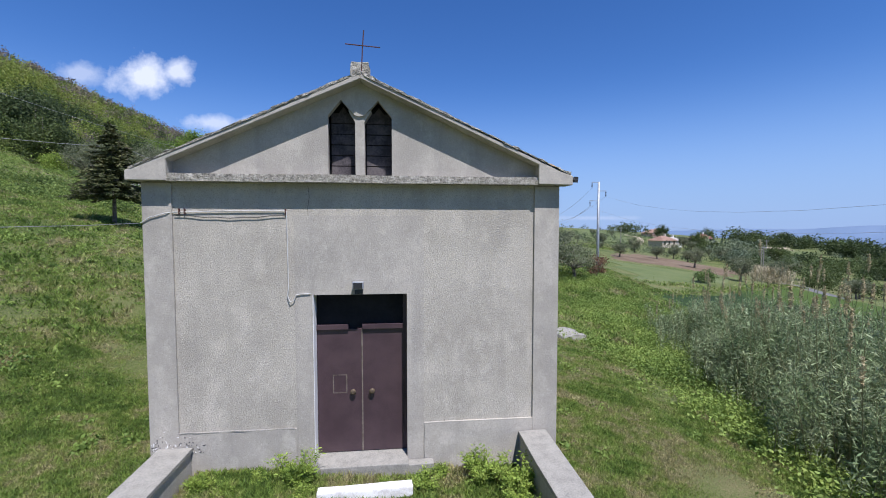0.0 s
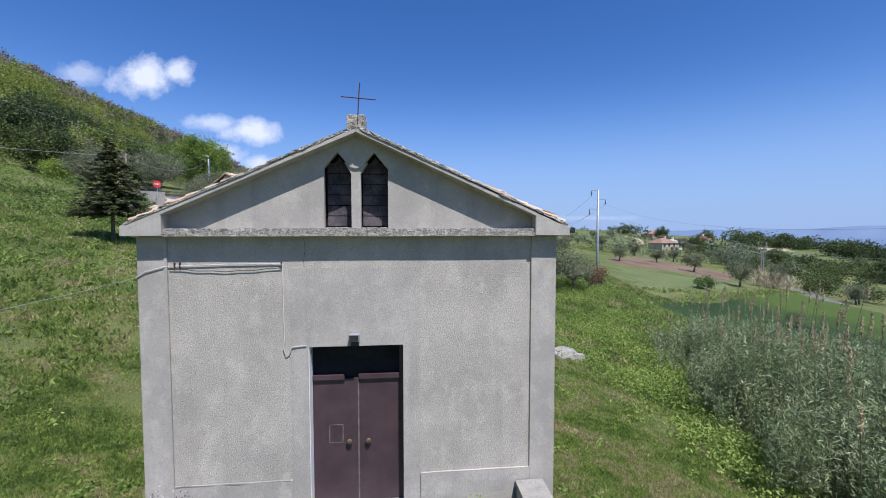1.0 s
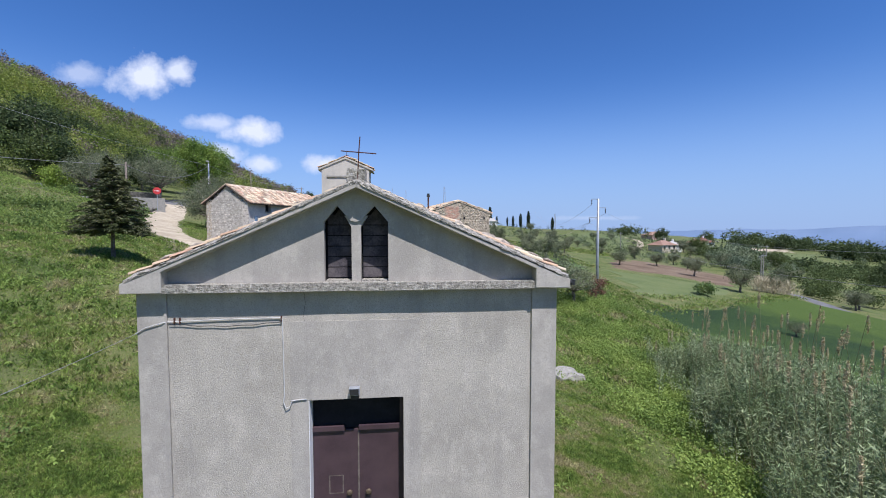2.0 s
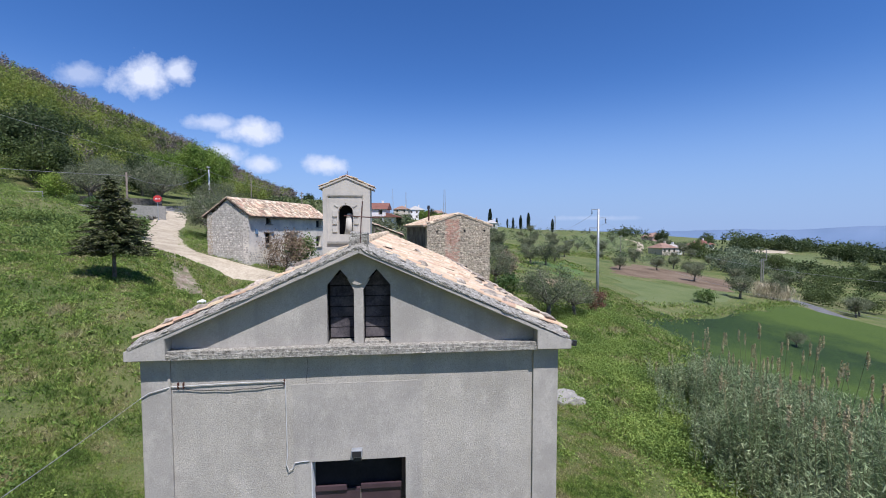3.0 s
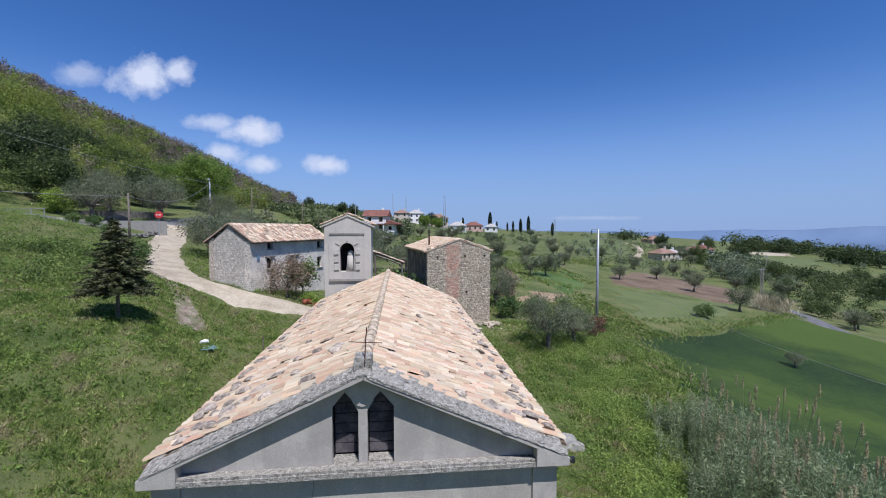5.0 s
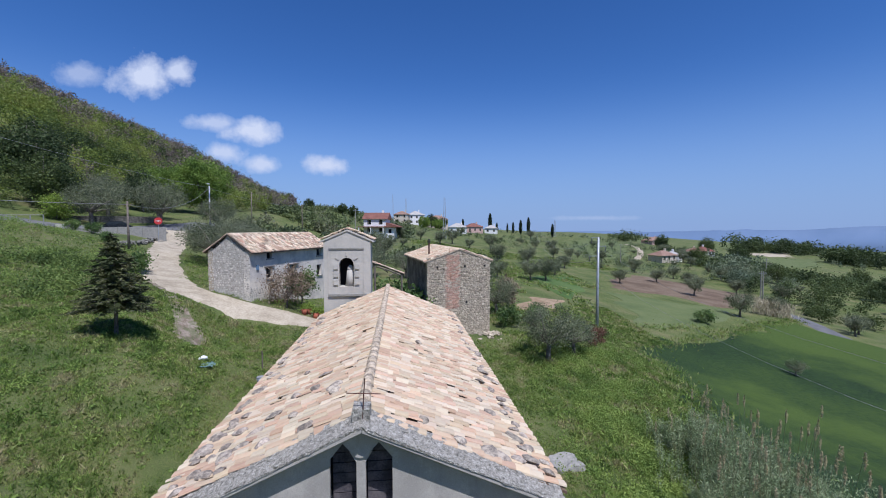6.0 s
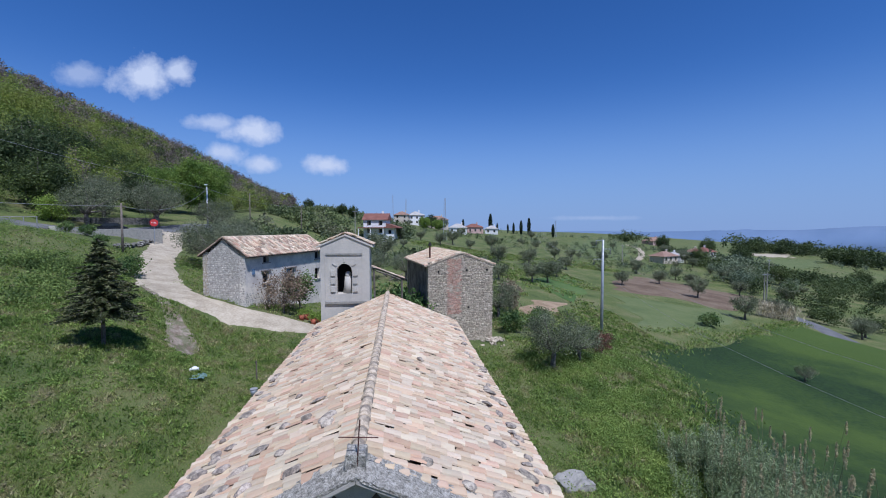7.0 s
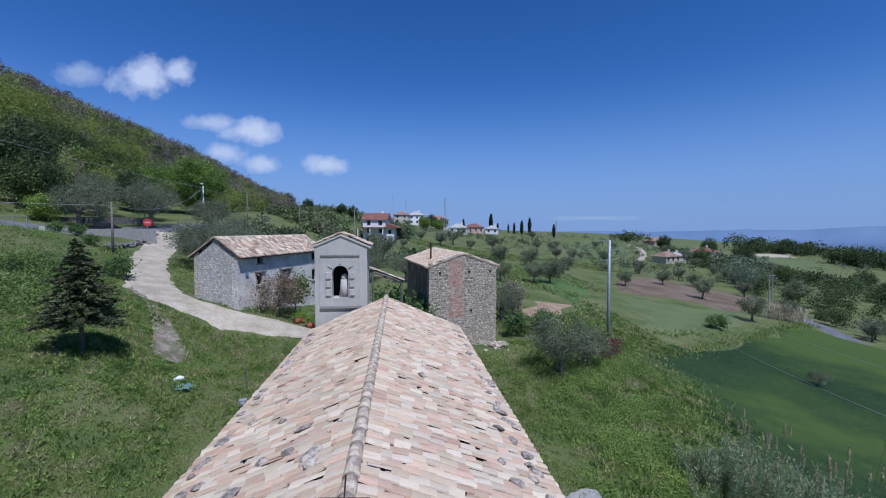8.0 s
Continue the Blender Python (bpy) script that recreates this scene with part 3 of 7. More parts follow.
drape("far_crop", [(90, 214), (141, 248), (96, 154), (70, 143)], M["crop"], "smooth green crop on the far rise", 0.12, ragged=3)
drape("far_meadow", [(246, 264), (335, 297), (268, 233), (200, 210)], M["crop"], "green meadow between the far woods", 0.15, ragged=5)
drape("fallow_field", [(277, 304), (350, 339), (313, 300), (266, 283)], M["dust"], "strip of pale fallow soil below the far trees", 0.2, ragged=3)
lane("far_lane", [(133, 227), (125, 202), (104, 164), (91, 146)], 2.6, M["dust"], "pale lane round the far crop", 0.2)

# ---- chapel ----
chapel = thing("chapel", (0, 0, -0.25), "small grey roughcast country chapel with a clay-tiled gable roof", "chapel")
chapel.matrix_basis = Matrix.Identity(4)
EAVE, PEAK, BACK = 4.80, 6.34, 15.85
SLOPE = (PEAK - EAVE) / 3.58


def chapel_walls():
    # front wall round the doorway and the pair of windows
    bm = B()
    prism(bm, [(-3.295, -0.6), (-0.765, -0.6), (-0.765, 2.8), (0.765, 2.8), (0.765, -0.6), (3.345, -0.6), (3.345, 4.66), (-3.295, 4.66)], 0, 0.42)
    part("wall_front", bm, M["plaster"], chapel, "grey roughcast front wall")
    bm = B()
    prism(bm, [(-3.2, 4.88), (-3.2, 4.66), (-0.49, 4.66), (-0.49, 5.70), (-0.28, 5.96), (-0.07, 5.72), (-0.07, 5.72), (0.01, 5.70), (0.09, 5.72), (0.31, 5.96), (0.53, 5.70), (0.53, 4.66), (3.24, 4.66), (3.24, 4.88), (0.03, 6.27)], 0.002, 0.115)
    part("tympanum", bm, M["smooth"], chapel, "gable panel round two pointed openings")
    bm = B()
    prism(bm, [(-0.062, 4.70), (0.088, 4.70), (0.088, 5.62), (0.20, 5.80), (0.02, 5.80), (-0.17, 5.80), (-0.062, 5.62)], 0.03, 0.20)
    part("mullion", bm, M["smooth"], chapel)
    for side, x0, x1 in (("left", -3.295, -2.96), ("right", 2.98, 3.345)):
        bm = B()
        box(bm, x0, x1, 0.42, BACK, -1.2, 4.72)
        part("wall_side", bm, M["plaster"], chapel)
    bm = B()
    prism(bm, [(-2.96, -1.2), (2.98, -1.2), (2.98, 4.8), (0.02, 6.1), (-2.96, 4.8)], BACK - 0.4, BACK)
    part("wall_back", bm, M["plaster"], chapel)
    # flat strips that frame the front
    for x0, x1 in ((-3.318, -2.885), (2.935, 3.368)):
        part("pilaster", worn(box(B(), x0, x1, -0.035, 0.10, -0.6, 4.6, 0.008), 0.004), M["smooth"], chapel)
    for x0, x1 in ((-2.885, -1.05), (1.05, 2.935)):
        part("plinth", worn(subdivide(box(B(), x0, x1, -0.03, 0.02, -0.6, 0.595), 5), 0.008, 5), M["smooth"], chapel)
    crust = worn(worn(subdivide(box(B(), -2.88, -1.08, -0.036, -0.012, 0.588, 0.606), 12), 0.012, 7), 0.010, 30)
    part("mortar_crust", crust, M["cement"], chapel, "crumbled pale mortar along the plinth")
    rnd = random.Random(15)
    for k in range(120):
        x, z = -3.30 + abs(rnd.gauss(0, 0.38)), 0.28 + abs(rnd.gauss(0, 0.13))
        bm = B()
        bmesh.ops.create_icosphere(bm, subdivisions=1, radius=1)
        bmesh.ops.transform(bm, verts=bm.verts, matrix=Matrix.Translation((x, -0.036, z)) @ Matrix.Rotation(rnd.uniform(0, 3), 4, "Y") @ Matrix.Diagonal((rnd.uniform(0.006, 0.022), 0.004, rnd.uniform(0.004, 0.012), 1)))
        part("flake", bm, M["louver" if rnd.random() < 0.5 else "white"], chapel)
    for x0, x1 in ((-1.05, -0.765), (0.765, 1.05)):
        part("door_surround", box(B(), x0, x1, -0.006, 0.02, -0.6, 2.8), M["smooth"], chapel)
    # seam of an old repair above the cable, and hairline cracks
    seams = [[(-0.82, 4.58), (-0.80, 4.40), (-0.83, 4.20), (-0.80, 3.95), (-0.82, 3.70)],
             [(-0.81, 3.1), (-0.90, 2.98), (-0.86, 2.86)], [(0.92, 1.75), (0.96, 1.45), (0.93, 1.2)], [(1.4, 0.62), (1.33, 0.35), (1.38, 0.1)]]
    for pts in seams:
        part("crack", worn(tube(B(), [(x, 0.0, z) for x, z in pts], 0.0028, 5), 0.004, 9), M["dark"], chapel)
    part("door_head", box(B(), -1.05, 1.05, -0.006, 0.02, 2.8, 4.1), M["smooth"], chapel)


def chapel_cornice():
    bm = box(B(), -3.0, 3.04, -0.20, 0.05, 4.61, 4.69)
    box(bm, -2.98, 3.02, -0.17, 0.05, 4.692, 4.735)
    subdivide(bm, 6)
    part("cornice", worn(bm, 0.012, 4), M["lichen"], chapel, "lichen-stained cement cornice ledge")
    # raking cornices with blunt returns at the eaves
    for s in (-1, 1):
        o = 0.04
        low = lambda x: 6.228 - 0.447 * x
        bm = B()
        pts = [(0, low(0) + 0.075), (3.26, low(3.26) + 0.075), (3.485, 4.76), (3.485, 4.615), (2.90, 4.615), (2.90, low(2.90)), (0, low(0))]
        prism(bm, [(o + s * x, z) for x, z in pts], -0.225, 0.12)
        bmesh.ops.bevel(bm, geom=bm.edges[:], offset=0.010, segments=1, affect="EDGES")
        part("raking_cornice", worn(bm, 0.010, 6, s), M["smooth"], chapel)
        # broken mortar and tile ends bedded along the verge, in short lumps
        bm = B()
        pts = [(0, low(0) + 0.077), (3.44, 4.795), (3.44, 4.835), (3.2, low(3.2) + 0.115), (0, low(0) + 0.125)]
        prism(bm, [(o + s * x, z) for x, z in pts], -0.232, 0.30)
        # the bed climbs to the level of the tiles behind
        for v in bm.verts:
            v.co.z += 0.090 if v.co.y > 0 else -0.012
        bmesh.ops.triangulate(bm, faces=bm.faces)
        bmesh.ops.subdivide_edges(bm, edges=[e for e in bm.edges if e.calc_length() > 1], cuts=63, use_grid_fill=True)
        bmesh.ops.subdivide_edges(bm, edges=[e for e in bm.edges if e.calc_length() > 0.12], cuts=4, use_grid_fill=True)
        worn(bm, 0.014, 7, s)
        worn(bm, 0.015, 17, s)
        worn(bm, 0.012, 41, s)
        part("verge_mortar", bm, M["lichen"], chapel, "crumbling lichened mortar along the verge")
        rnd = random.Random(60 + s)
        for k in range(34):
            x, yy = rnd.uniform(0.15, 3.25), rnd.uniform(-0.21, 0.26)
            bm = B()
            bmesh.ops.create_icosphere(bm, subdivisions=2, radius=1)
            worn(bm, 0.35, 1.6, k * 3.1 + s)
            bmesh.ops.transform(bm, verts=bm.verts, matrix=Matrix.Translation((o + s * x, yy, low(x) + 0.118 + 0.18 * (yy + 0.21))) @ Matrix.Rotation(s * 0.42, 4, "Y") @ Matrix.Diagonal((rnd.uniform(0.03, 0.07), rnd.uniform(0.025, 0.05), rnd.uniform(0.008, 0.018), 1)))
            part("mortar_lump", bm, M["lichen"], chapel)


def chapel_openings():
    # near-black panel painted as the unlit inside, and boards behind the pointed openings
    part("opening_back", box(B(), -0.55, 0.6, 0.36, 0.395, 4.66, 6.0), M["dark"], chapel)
    for x0, x1 in ((-0.485, -0.075), (0.10, 0.525)):
        z = 4.77
        while z < 5.66:
            part("louver", box(B(), x0, x1, 0.30 + 0.015 * random.random(), 0.34, z, z + 0.165, 0.006), M["louver"], chapel)
            z += 0.178
        w = (x1 - x0) / 2
        bm = B()
        prism(bm, [(x0 + 0.02, 5.68), (x1 - 0.02, 5.68), (x0 + w, 5.93)], 0.30, 0.335)
        part("louver", bm, M["louver"], chapel)
        part("window_sill", worn(box(B(), x0, x1, 0.05, 0.30, 4.66, 4.75), 0.01), M["lichen"], chapel)
    # double steel door, set back in its reveal
    part("threshold", worn(subdivide(box(B(), -0.763, 0.78, -0.24, 0.40, -0.5, 0.015, 0.012), 2), 0.006), M["cement"], chapel, "worn pale concrete doorstep")
    # white paint on the left reveal, kept extra bright to paint the sun on it
    part("jamb_paint", worn(subdivide(box(B(), -0.768, -0.758, -0.012, 0.225, 0.02, 2.79), 3), 0.003, 5), M["villa"], chapel, "chipped white paint on the door reveal, its sunlit brightness put into the colour")
    # near-black panel: the shade above the door leaves, put into colour
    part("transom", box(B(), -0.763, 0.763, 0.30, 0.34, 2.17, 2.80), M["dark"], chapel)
    for n, (x0, x1) in enumerate(((-0.755, -0.006), (0.006, 0.70))):
        leaf = part("door_leaf", box(B(), x0, x1, 0.235, 0.285, 0.03, 2.17, 0.004), M["door"], chapel, "dark brown painted steel door leaf")
        part("door_bar", box(B(), x0, x1 - (0.22 if n == 0 else 0), 0.19, 0.232, 2.17, 2.255, 0.006), M["door"], leaf)
        kx = -0.155 if n == 0 else 0.165
        bm = B()
        bmesh.ops.create_uvsphere(bm, u_segments=16, v_segments=10, radius=0.052, matrix=Matrix.Translation((kx, 0.185, 1.09)) @ Matrix.Diagonal((1, 0.55, 1, 1)))
        tube(bm, [(kx, 0.20, 1.09), (kx, 0.236, 1.09)], 0.028)
        part("door_knob", bm, M["brass"], leaf, "dull brass round knob", True)
        if n == 0:
            for a in ((-0.50, -0.485, 1.06, 1.38), (-0.275, -0.26, 1.06, 1.38), (-0.485, -0.275, 1.37, 1.38), (-0.485, -0.275, 1.06, 1.07)):
                part("poster_trace", box(B(), a[0], a[1], 0.2335, 0.2355, a[2], a[3]), M["wood"], leaf)
        else:
            part("meeting_strip", box(B(), -0.012, 0.010, 0.226, 0.234, 0.03, 2.17), M["wood"], leaf)
            part("door_frame", box(B(), 0.70, 0.763, 0.245, 0.30, 0.015, 2.80), M["door"], chapel)
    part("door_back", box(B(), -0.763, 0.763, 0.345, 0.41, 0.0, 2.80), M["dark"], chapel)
    # flood lamp over the doorway
    lamp = part("flood_lamp", box(B(), -0.115, 0.06, -0.14, -0.03, 2.90, 3.02, 0.01), M["grey_metal"], chapel, "small grey flood lamp over the door")
    part("lamp_glass", box(B(), -0.10, 0.045, -0.146, -0.142, 2.912, 3.008), M["black"], lamp)
    part("lamp_bracket", box(B(), -0.085, 0.045, -0.10, 0.0, 2.82, 2.885, 0.008), M["black"], lamp)
    # white supply cable pinned to the wall
    bm = B()
    tube(bm, [(-3.335, -0.05, 3.97), (-3.2, -0.055, 4.06), (-2.95, -0.055, 4.13), (-2.88, -0.02, 4.14), (-2.0, -0.022, 4.165), (-1.20, -0.02, 4.17)], 0.008, 6)
    tube(bm, [(-1.20, -0.022, 4.17), (-1.155, -0.022, 4.15), (-1.15, -0.022, 3.6), (-1.145, -0.022, 2.92), (-1.16, -0.03, 2.80), (-1.12, -0.04, 2.70), (-1.06, -0.03, 2.72), (-1.03, -0.025, 2.81), (-0.95, -0.022, 2.82), (-0.80, -0.022, 2.83)], 0.008, 6)
    part("supply_cable", bm, M["cable"], chapel, "white electric cable clipped to the wall")
    slack = [(-2.86 + 1.68 * k / 8, -0.024, 4.10 - 0.05 * math.sin(math.pi * k / 8) + (0.012 if k % 2 else 0)) for k in range(9)]
    part("bell_wire", tube(B(), slack, 0.006, 5), M["black"], chapel, "thin black wire sagging under the cable")
    for x in (-2.78, -2.70, -1.17):
        part("cable_clip", box(B(), x - 0.006, x + 0.006, -0.04, 0.01, 4.11, 4.20), M["iron"], chapel)
    # small vent pipe at the corner of the eaves
    bm = B()
    tube(bm, [(3.50, -0.16, 4.70), (3.60, -0.20, 4.70)], 0.045, 10)
    tube(bm, [(3.58, -0.20, 4.66), (3.59, -0.20, 4.745)], 0.04, 8)
    part("gutter_stub", bm, M["black"], chapel)


def chapel_cross():
    part("cross_base", worn(subdivide(box(B(), -0.12, 0.17, -0.05, 0.25, 6.24, 6.56, 0.02), 2), 0.02, 5), M["lichen"], chapel, "lichened cement block under the cross")
    bm = B()
    tube(bm, [(0.05, -0.04, 6.32), (0.075, -0.045, 6.8), (0.095, -0.04, 7.05)], 0.0095, 6)
    tube(bm, [(-0.20, -0.05, 6.82), (0.35, -0.05, 6.785)], 0.0085, 6)
    part("iron_cross", bm, M["iron"], chapel, "thin rusty iron cross")


chapel_walls()
chapel_cornice()
chapel_openings()
chapel_cross()


def roof_z(x):
    return PEAK - SLOPE * abs(x - 0.02)


def chapel_roof():
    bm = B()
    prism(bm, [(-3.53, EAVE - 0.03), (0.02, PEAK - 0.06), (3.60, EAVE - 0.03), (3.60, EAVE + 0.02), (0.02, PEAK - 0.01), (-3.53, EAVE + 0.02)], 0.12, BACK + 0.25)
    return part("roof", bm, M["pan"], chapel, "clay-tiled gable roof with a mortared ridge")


roof = chapel_roof()


# ---- other buildings ----
def tile_field(name, parent, corner, along, up, n_along, n_up, pitch, mat, seed, skip=0, step=0.335, top=None, arch=0.044, wide=0.94):
    """Half-round clay tiles in courses on a roof slope. corner: the lower end of the eave; along, up: unit vectors on the slope.
    skip: columns left free at the start. Joined into one mesh."""
    rnd = random.Random(seed)
    reach = Vector(up).length
    along, up = Vector(along).normalized(), Vector(up).normalized()
    out = along.cross(up).normalized()
    if out.z < 0:
        out = -out
    verts, faces = [], []
    length = step + 0.07
    top = reach - 0.36 if top is None else top
    n_up = int(top / step) + 1
    for i in range(skip, n_along):
        phase = rnd.uniform(-0.5, 0.5) * step
        for j in range(-1, n_up + 2):
            d = j * step + phase
            if d < -step or d > top + step:
                continue
            # the lowest tile keeps to the eave and the highest to the ridge
            d = min(max(d + rnd.uniform(-0.04, 0.04), rnd.uniform(-0.035, 0.0)), top + rnd.uniform(-0.03, 0.0))
            p = Vector(corner) + along * (i + 0.5) * pitch + up * d + along * rnd.gauss(0, 0.014) + out * (0.012 + rnd.uniform(-0.004, 0.010))
            tilt = rnd.gauss(0, 0.05)
            a, u = along + up * tilt + out * rnd.gauss(0, 0.20 if rnd.random() < 0.4 else 0.06), up - along * tilt
            k = len(verts)
            for end in (0, 1):
                w, r = (0.5 * pitch * wide, arch) if end == 0 else (0.5 * pitch * (wide - 0.1), arch * 0.85)
                lift = 0.028 if end == 0 else 0.004
                for s in range(6):
                    t = math.pi * (0.0, 0.13, 0.32, 0.68, 0.87, 1.0)[s]
                    verts.append(p + u * (length * end) - a * (math.cos(t) * w) + out * (abs(math.sin(t)) ** 0.5 * r + lift))
            for s in range(5):
                faces.append((k + s, k + s + 1, k + 7 + s, k + 6 + s))
            m = len(verts)
            for s in range(6):
                t = math.pi * s / 5
                verts.append(p - a * (math.cos(t) * 0.5 * pitch * (wide - 0.1)) + out * (abs(math.sin(t)) ** 0.5 * (arch - 0.012) + 0.006))
            for s in range(5):
                faces.append((k + s + 1, k + s, m + s, m + s + 1))
    me = bpy.data.meshes.new(name)
    me.from_pydata(verts, [], faces)
    me.materials.append(mat)
    me.update()
    ob = new(name, me)
    ob.parent = parent
    return tagged(ob, kind="stuff")


def hole_wall(bm, x0, x1, z0, z1, y0, y1, holes):
    """An upright wall in x and z with rectangular openings (x0, x1, z0, z1), built of the pieces between them."""
    xs = sorted({x0, x1, *[v for h in holes for v in h[:2]]})
    zs = sorted({z0, z1, *[v for h in holes for v in h[2:]]})
    grid = {}

    def vert(i, j, y):
        if (i, j, y) not in grid:
            grid[i, j, y] = bm.verts.new((xs[i], y, zs[j]))
        return grid[i, j, y]

    solid = lambda i, j: 0 <= i < len(xs) - 1 and 0 <= j < len(zs) - 1 and not any(h[0] <= xs[i] < h[1] and h[2] <= zs[j] < h[3] for h in holes)
    for i in range(len(xs) - 1):
        for j in range(len(zs) - 1):
            if not solid(i, j):
                continue
            q = ((i, j), (i + 1, j), (i + 1, j + 1), (i, j + 1))
            bm.faces.new([vert(a, b, y0) for a, b in q])
            bm.faces.new([vert(a, b, y1) for a, b in reversed(q)])
            for (di, dj), e in (((0, -1), (0, 1)), ((1, 0), (1, 2)), ((0, 1), (2, 3)), ((-1, 0), (3, 0))):
                if not solid(i + di, j + dj):
                    (a, b), (c, d) = q[e[0]], q[e[1]]
                    bm.faces.new((vert(c, d, y0), vert(a, b, y0), vert(a, b, y1), vert(c, d, y1)))
    bmesh.ops.recalc_face_normals(bm, faces=bm.faces)
    return bm


def rubble_face(name, parent, x0, x1, z0, z1, y, size, mat, seed, inside=lambda x, z: True, deep=0.06):
    """A wall face of uneven field stones, proud of the mortar, joined into one mesh."""
    rnd = random.Random(seed)
    verts, faces = [], []
    z = z0
    while z < z1:
        h = size * rnd.uniform(0.55, 1.1)
        x = x0 + rnd.uniform(-size, 0)
        while x < x1:
            w = size * rnd.uniform(0.7, 1.9)
            cx, cz = x + w / 2, z + h / 2 + rnd.uniform(-0.15, 0.15) * size
            if x0 < cx < x1 and inside(cx, cz):
                k = len(verts)
                n = 7
                t0 = rnd.uniform(0, 6)
                proud = rnd.uniform(0.3, 1.0) * deep
                for ring, (s, d) in enumerate(((1.0, 0.0), (0.72, proud))):
                    for a in range(n):
                        t = t0 + 2 * math.pi * a / n
                        r = s * rnd.uniform(0.82, 1.05)
                        c, sn = math.cos(t), math.sin(t)
                        verts.append((cx + c * w * 0.49 * r, y + 0.01 - d, cz + sn * h * 0.5 * r))
                for a in range(n):
                    b = (a + 1) % n
                    faces.append((k + a, k + b, k + n + b, k + n + a))
                faces.append(tuple(k + n + a for a in range(n)))
            x += w * 0.98
        z += h * 0.95
    ob = sheet(name, verts, [f for f in faces if len(f) == 4], mat, parent)
    me = ob.data
    bm = B()
    bm.from_mesh(me)
    bm.verts.ensure_lookup_table()
    for f in faces:
        if len(f) > 4:
            bm.faces.new([bm.verts[i] for i in f])
    bmesh.ops.recalc_face_normals(bm, faces=bm.faces)
    bm.to_mesh(me)
    bm.free()
    return tagged(ob, kind="stuff")


def build_tower():
    t = thing("bell_tower", (0, 0, 0), "small grey rendered bell gable with an arched niche", "tower")
    t.matrix_basis = Matrix.Identity(4)
    x0, x1, y0, y1 = -3.43, -0.92, 16.3, 17.75
    cx = (x0 + x1) / 2
    # front wall with the arched niche
    nx0, nx1, nz0, nz1 = -2.61, -1.83, 6.30, 7.50
    arch = [(nx0, nz0), (nx0, nz1)] + [(-2.22 - 0.39 * math.cos(math.pi * k / 8), nz1 + 0.39 * math.sin(math.pi * k / 8)) for k in range(1, 8)] + [(nx1, nz1), (nx1, nz0)]
    bm = B()
    a = [p for p in arch]
    mid = len(a) // 2
    prism(bm, [(-2.22, -0.6), (-2.22, nz0)] + a[:mid + 1] + [(-2.22, 9.34), (cx - 0.08, 9.34), (x0, 8.86), (x0, -0.6)], y0, y0 + 0.45)
    prism(bm, [(-2.22, nz0), (-2.22, -0.6), (x1, -0.6), (x1, 8.86), (cx, 9.36), (-2.22, 9.34)] + a[mid:], y0, y0 + 0.45)
    part("front_wall", bm, M["tower"], t)
    # the niche's inner shade is painted on as a near-black back
    part("niche_back", box(B(), x0 + 0.2, x1 - 0.2, y0 + 0.95, y0 + 1.0, 6.0, 8.2), M["dark"], t)
    for a0, a1 in ((x0, x0 + 0.3), (x1 - 0.3, x1)):
        part("side_wall", box(B(), a0, a1, y0 + 0.452, y1, -0.6, 8.80), M["tower"], t)
    part("back_wall", box(B(), x0 + 0.302, x1 - 0.302, y1 - 0.3, y1, -0.6, 8.8), M["tower"], t)
    part("niche_floor", box(B(), x0 + 0.302, x1 - 0.302, y0 + 0.452, y0 + 0.94, 6.1, 6.29), M["tower"], t)
    # sunk panel edges
    part("string_course", box(B(), -3.16, -1.28, y0 - 0.05, y0, 8.35, 8.43), M["cement"], t)
    part("string_course", box(B(), -3.19, -0.95, y0 - 0.09, y0, 5.80, 5.92), M["cement"], t, "projecting stone ledge")
    part("panel_edge", box(B(), -1.31, -1.26, y0 - 0.03, y0, 5.95, 8.35), M["tower"], t)
    part("panel_edge", box(B(), -3.20, -3.16, y0 - 0.03, y0, 5.95, 8.35), M["tower"], t)
    for k in range(3):
        for s in (-1, 1):
            z = 6.42 + k * 0.42
            xa = nx0 - 0.30 if s < 0 else nx1 + 0.06
            part("quoin", worn(box(B(), xa, xa + 0.24, y0 - 0.06, y0, z, z + 0.30, 0.01), 0.008), M["tower"], t)
    for ang in (35, 90, 145):
        bm = box(B(), -0.04, 0.04, y0 - 0.035, y0, 0.48, 0.72, 0.008)
        bmesh.ops.transform(bm, verts=bm.verts, matrix=Matrix.Translation((-2.22, 0, nz1)) @ Matrix.Rotation(radians(90 - ang), 4, "Y"))
        part("voussoir", bm, M["tower"], t)
    for s in (-1, 1):
        bm = B()
        zc = 9.42
        prism(bm, [(cx, zc), (cx + s * 1.45, zc - 0.62), (cx + s * 1.45, zc - 0.70), (cx, zc - 0.08)], y0 - 0.05, y1 + 0.1)
        part("roof_slab", bm, M["tower"], t)
    tile_field("roof_tiles", t, (x1 + 0.2, y0 + 0.10, 8.86), (0, 1, 0), (-1.45, 0, 0.62), 7, 5, 0.2, M["tiles"], 3)
    tile_field("roof_tiles", t, (x0 - 0.2, y0 + 0.10, 8.86), (0, 1, 0), (1.45, 0, 0.62), 7, 5, 0.2, M["tiles"], 4)
    bm = box(B(), cx - 0.01, cx + 0.01, 16.9, 16.92, 9.35, 9.80)
    box(bm, cx - 0.12, cx + 0.12, 16.9, 16.92, 9.62, 9.64)
    part("finial", bm, M["iron"], t)
    # plain draped figure in the niche
    bm = B()
    bmesh.ops.create_cone(bm, cap_ends=True, segments=14, radius1=0.27, radius2=0.17, depth=0.90, matrix=Matrix.Translation((-2.06, 16.66, 6.74)))
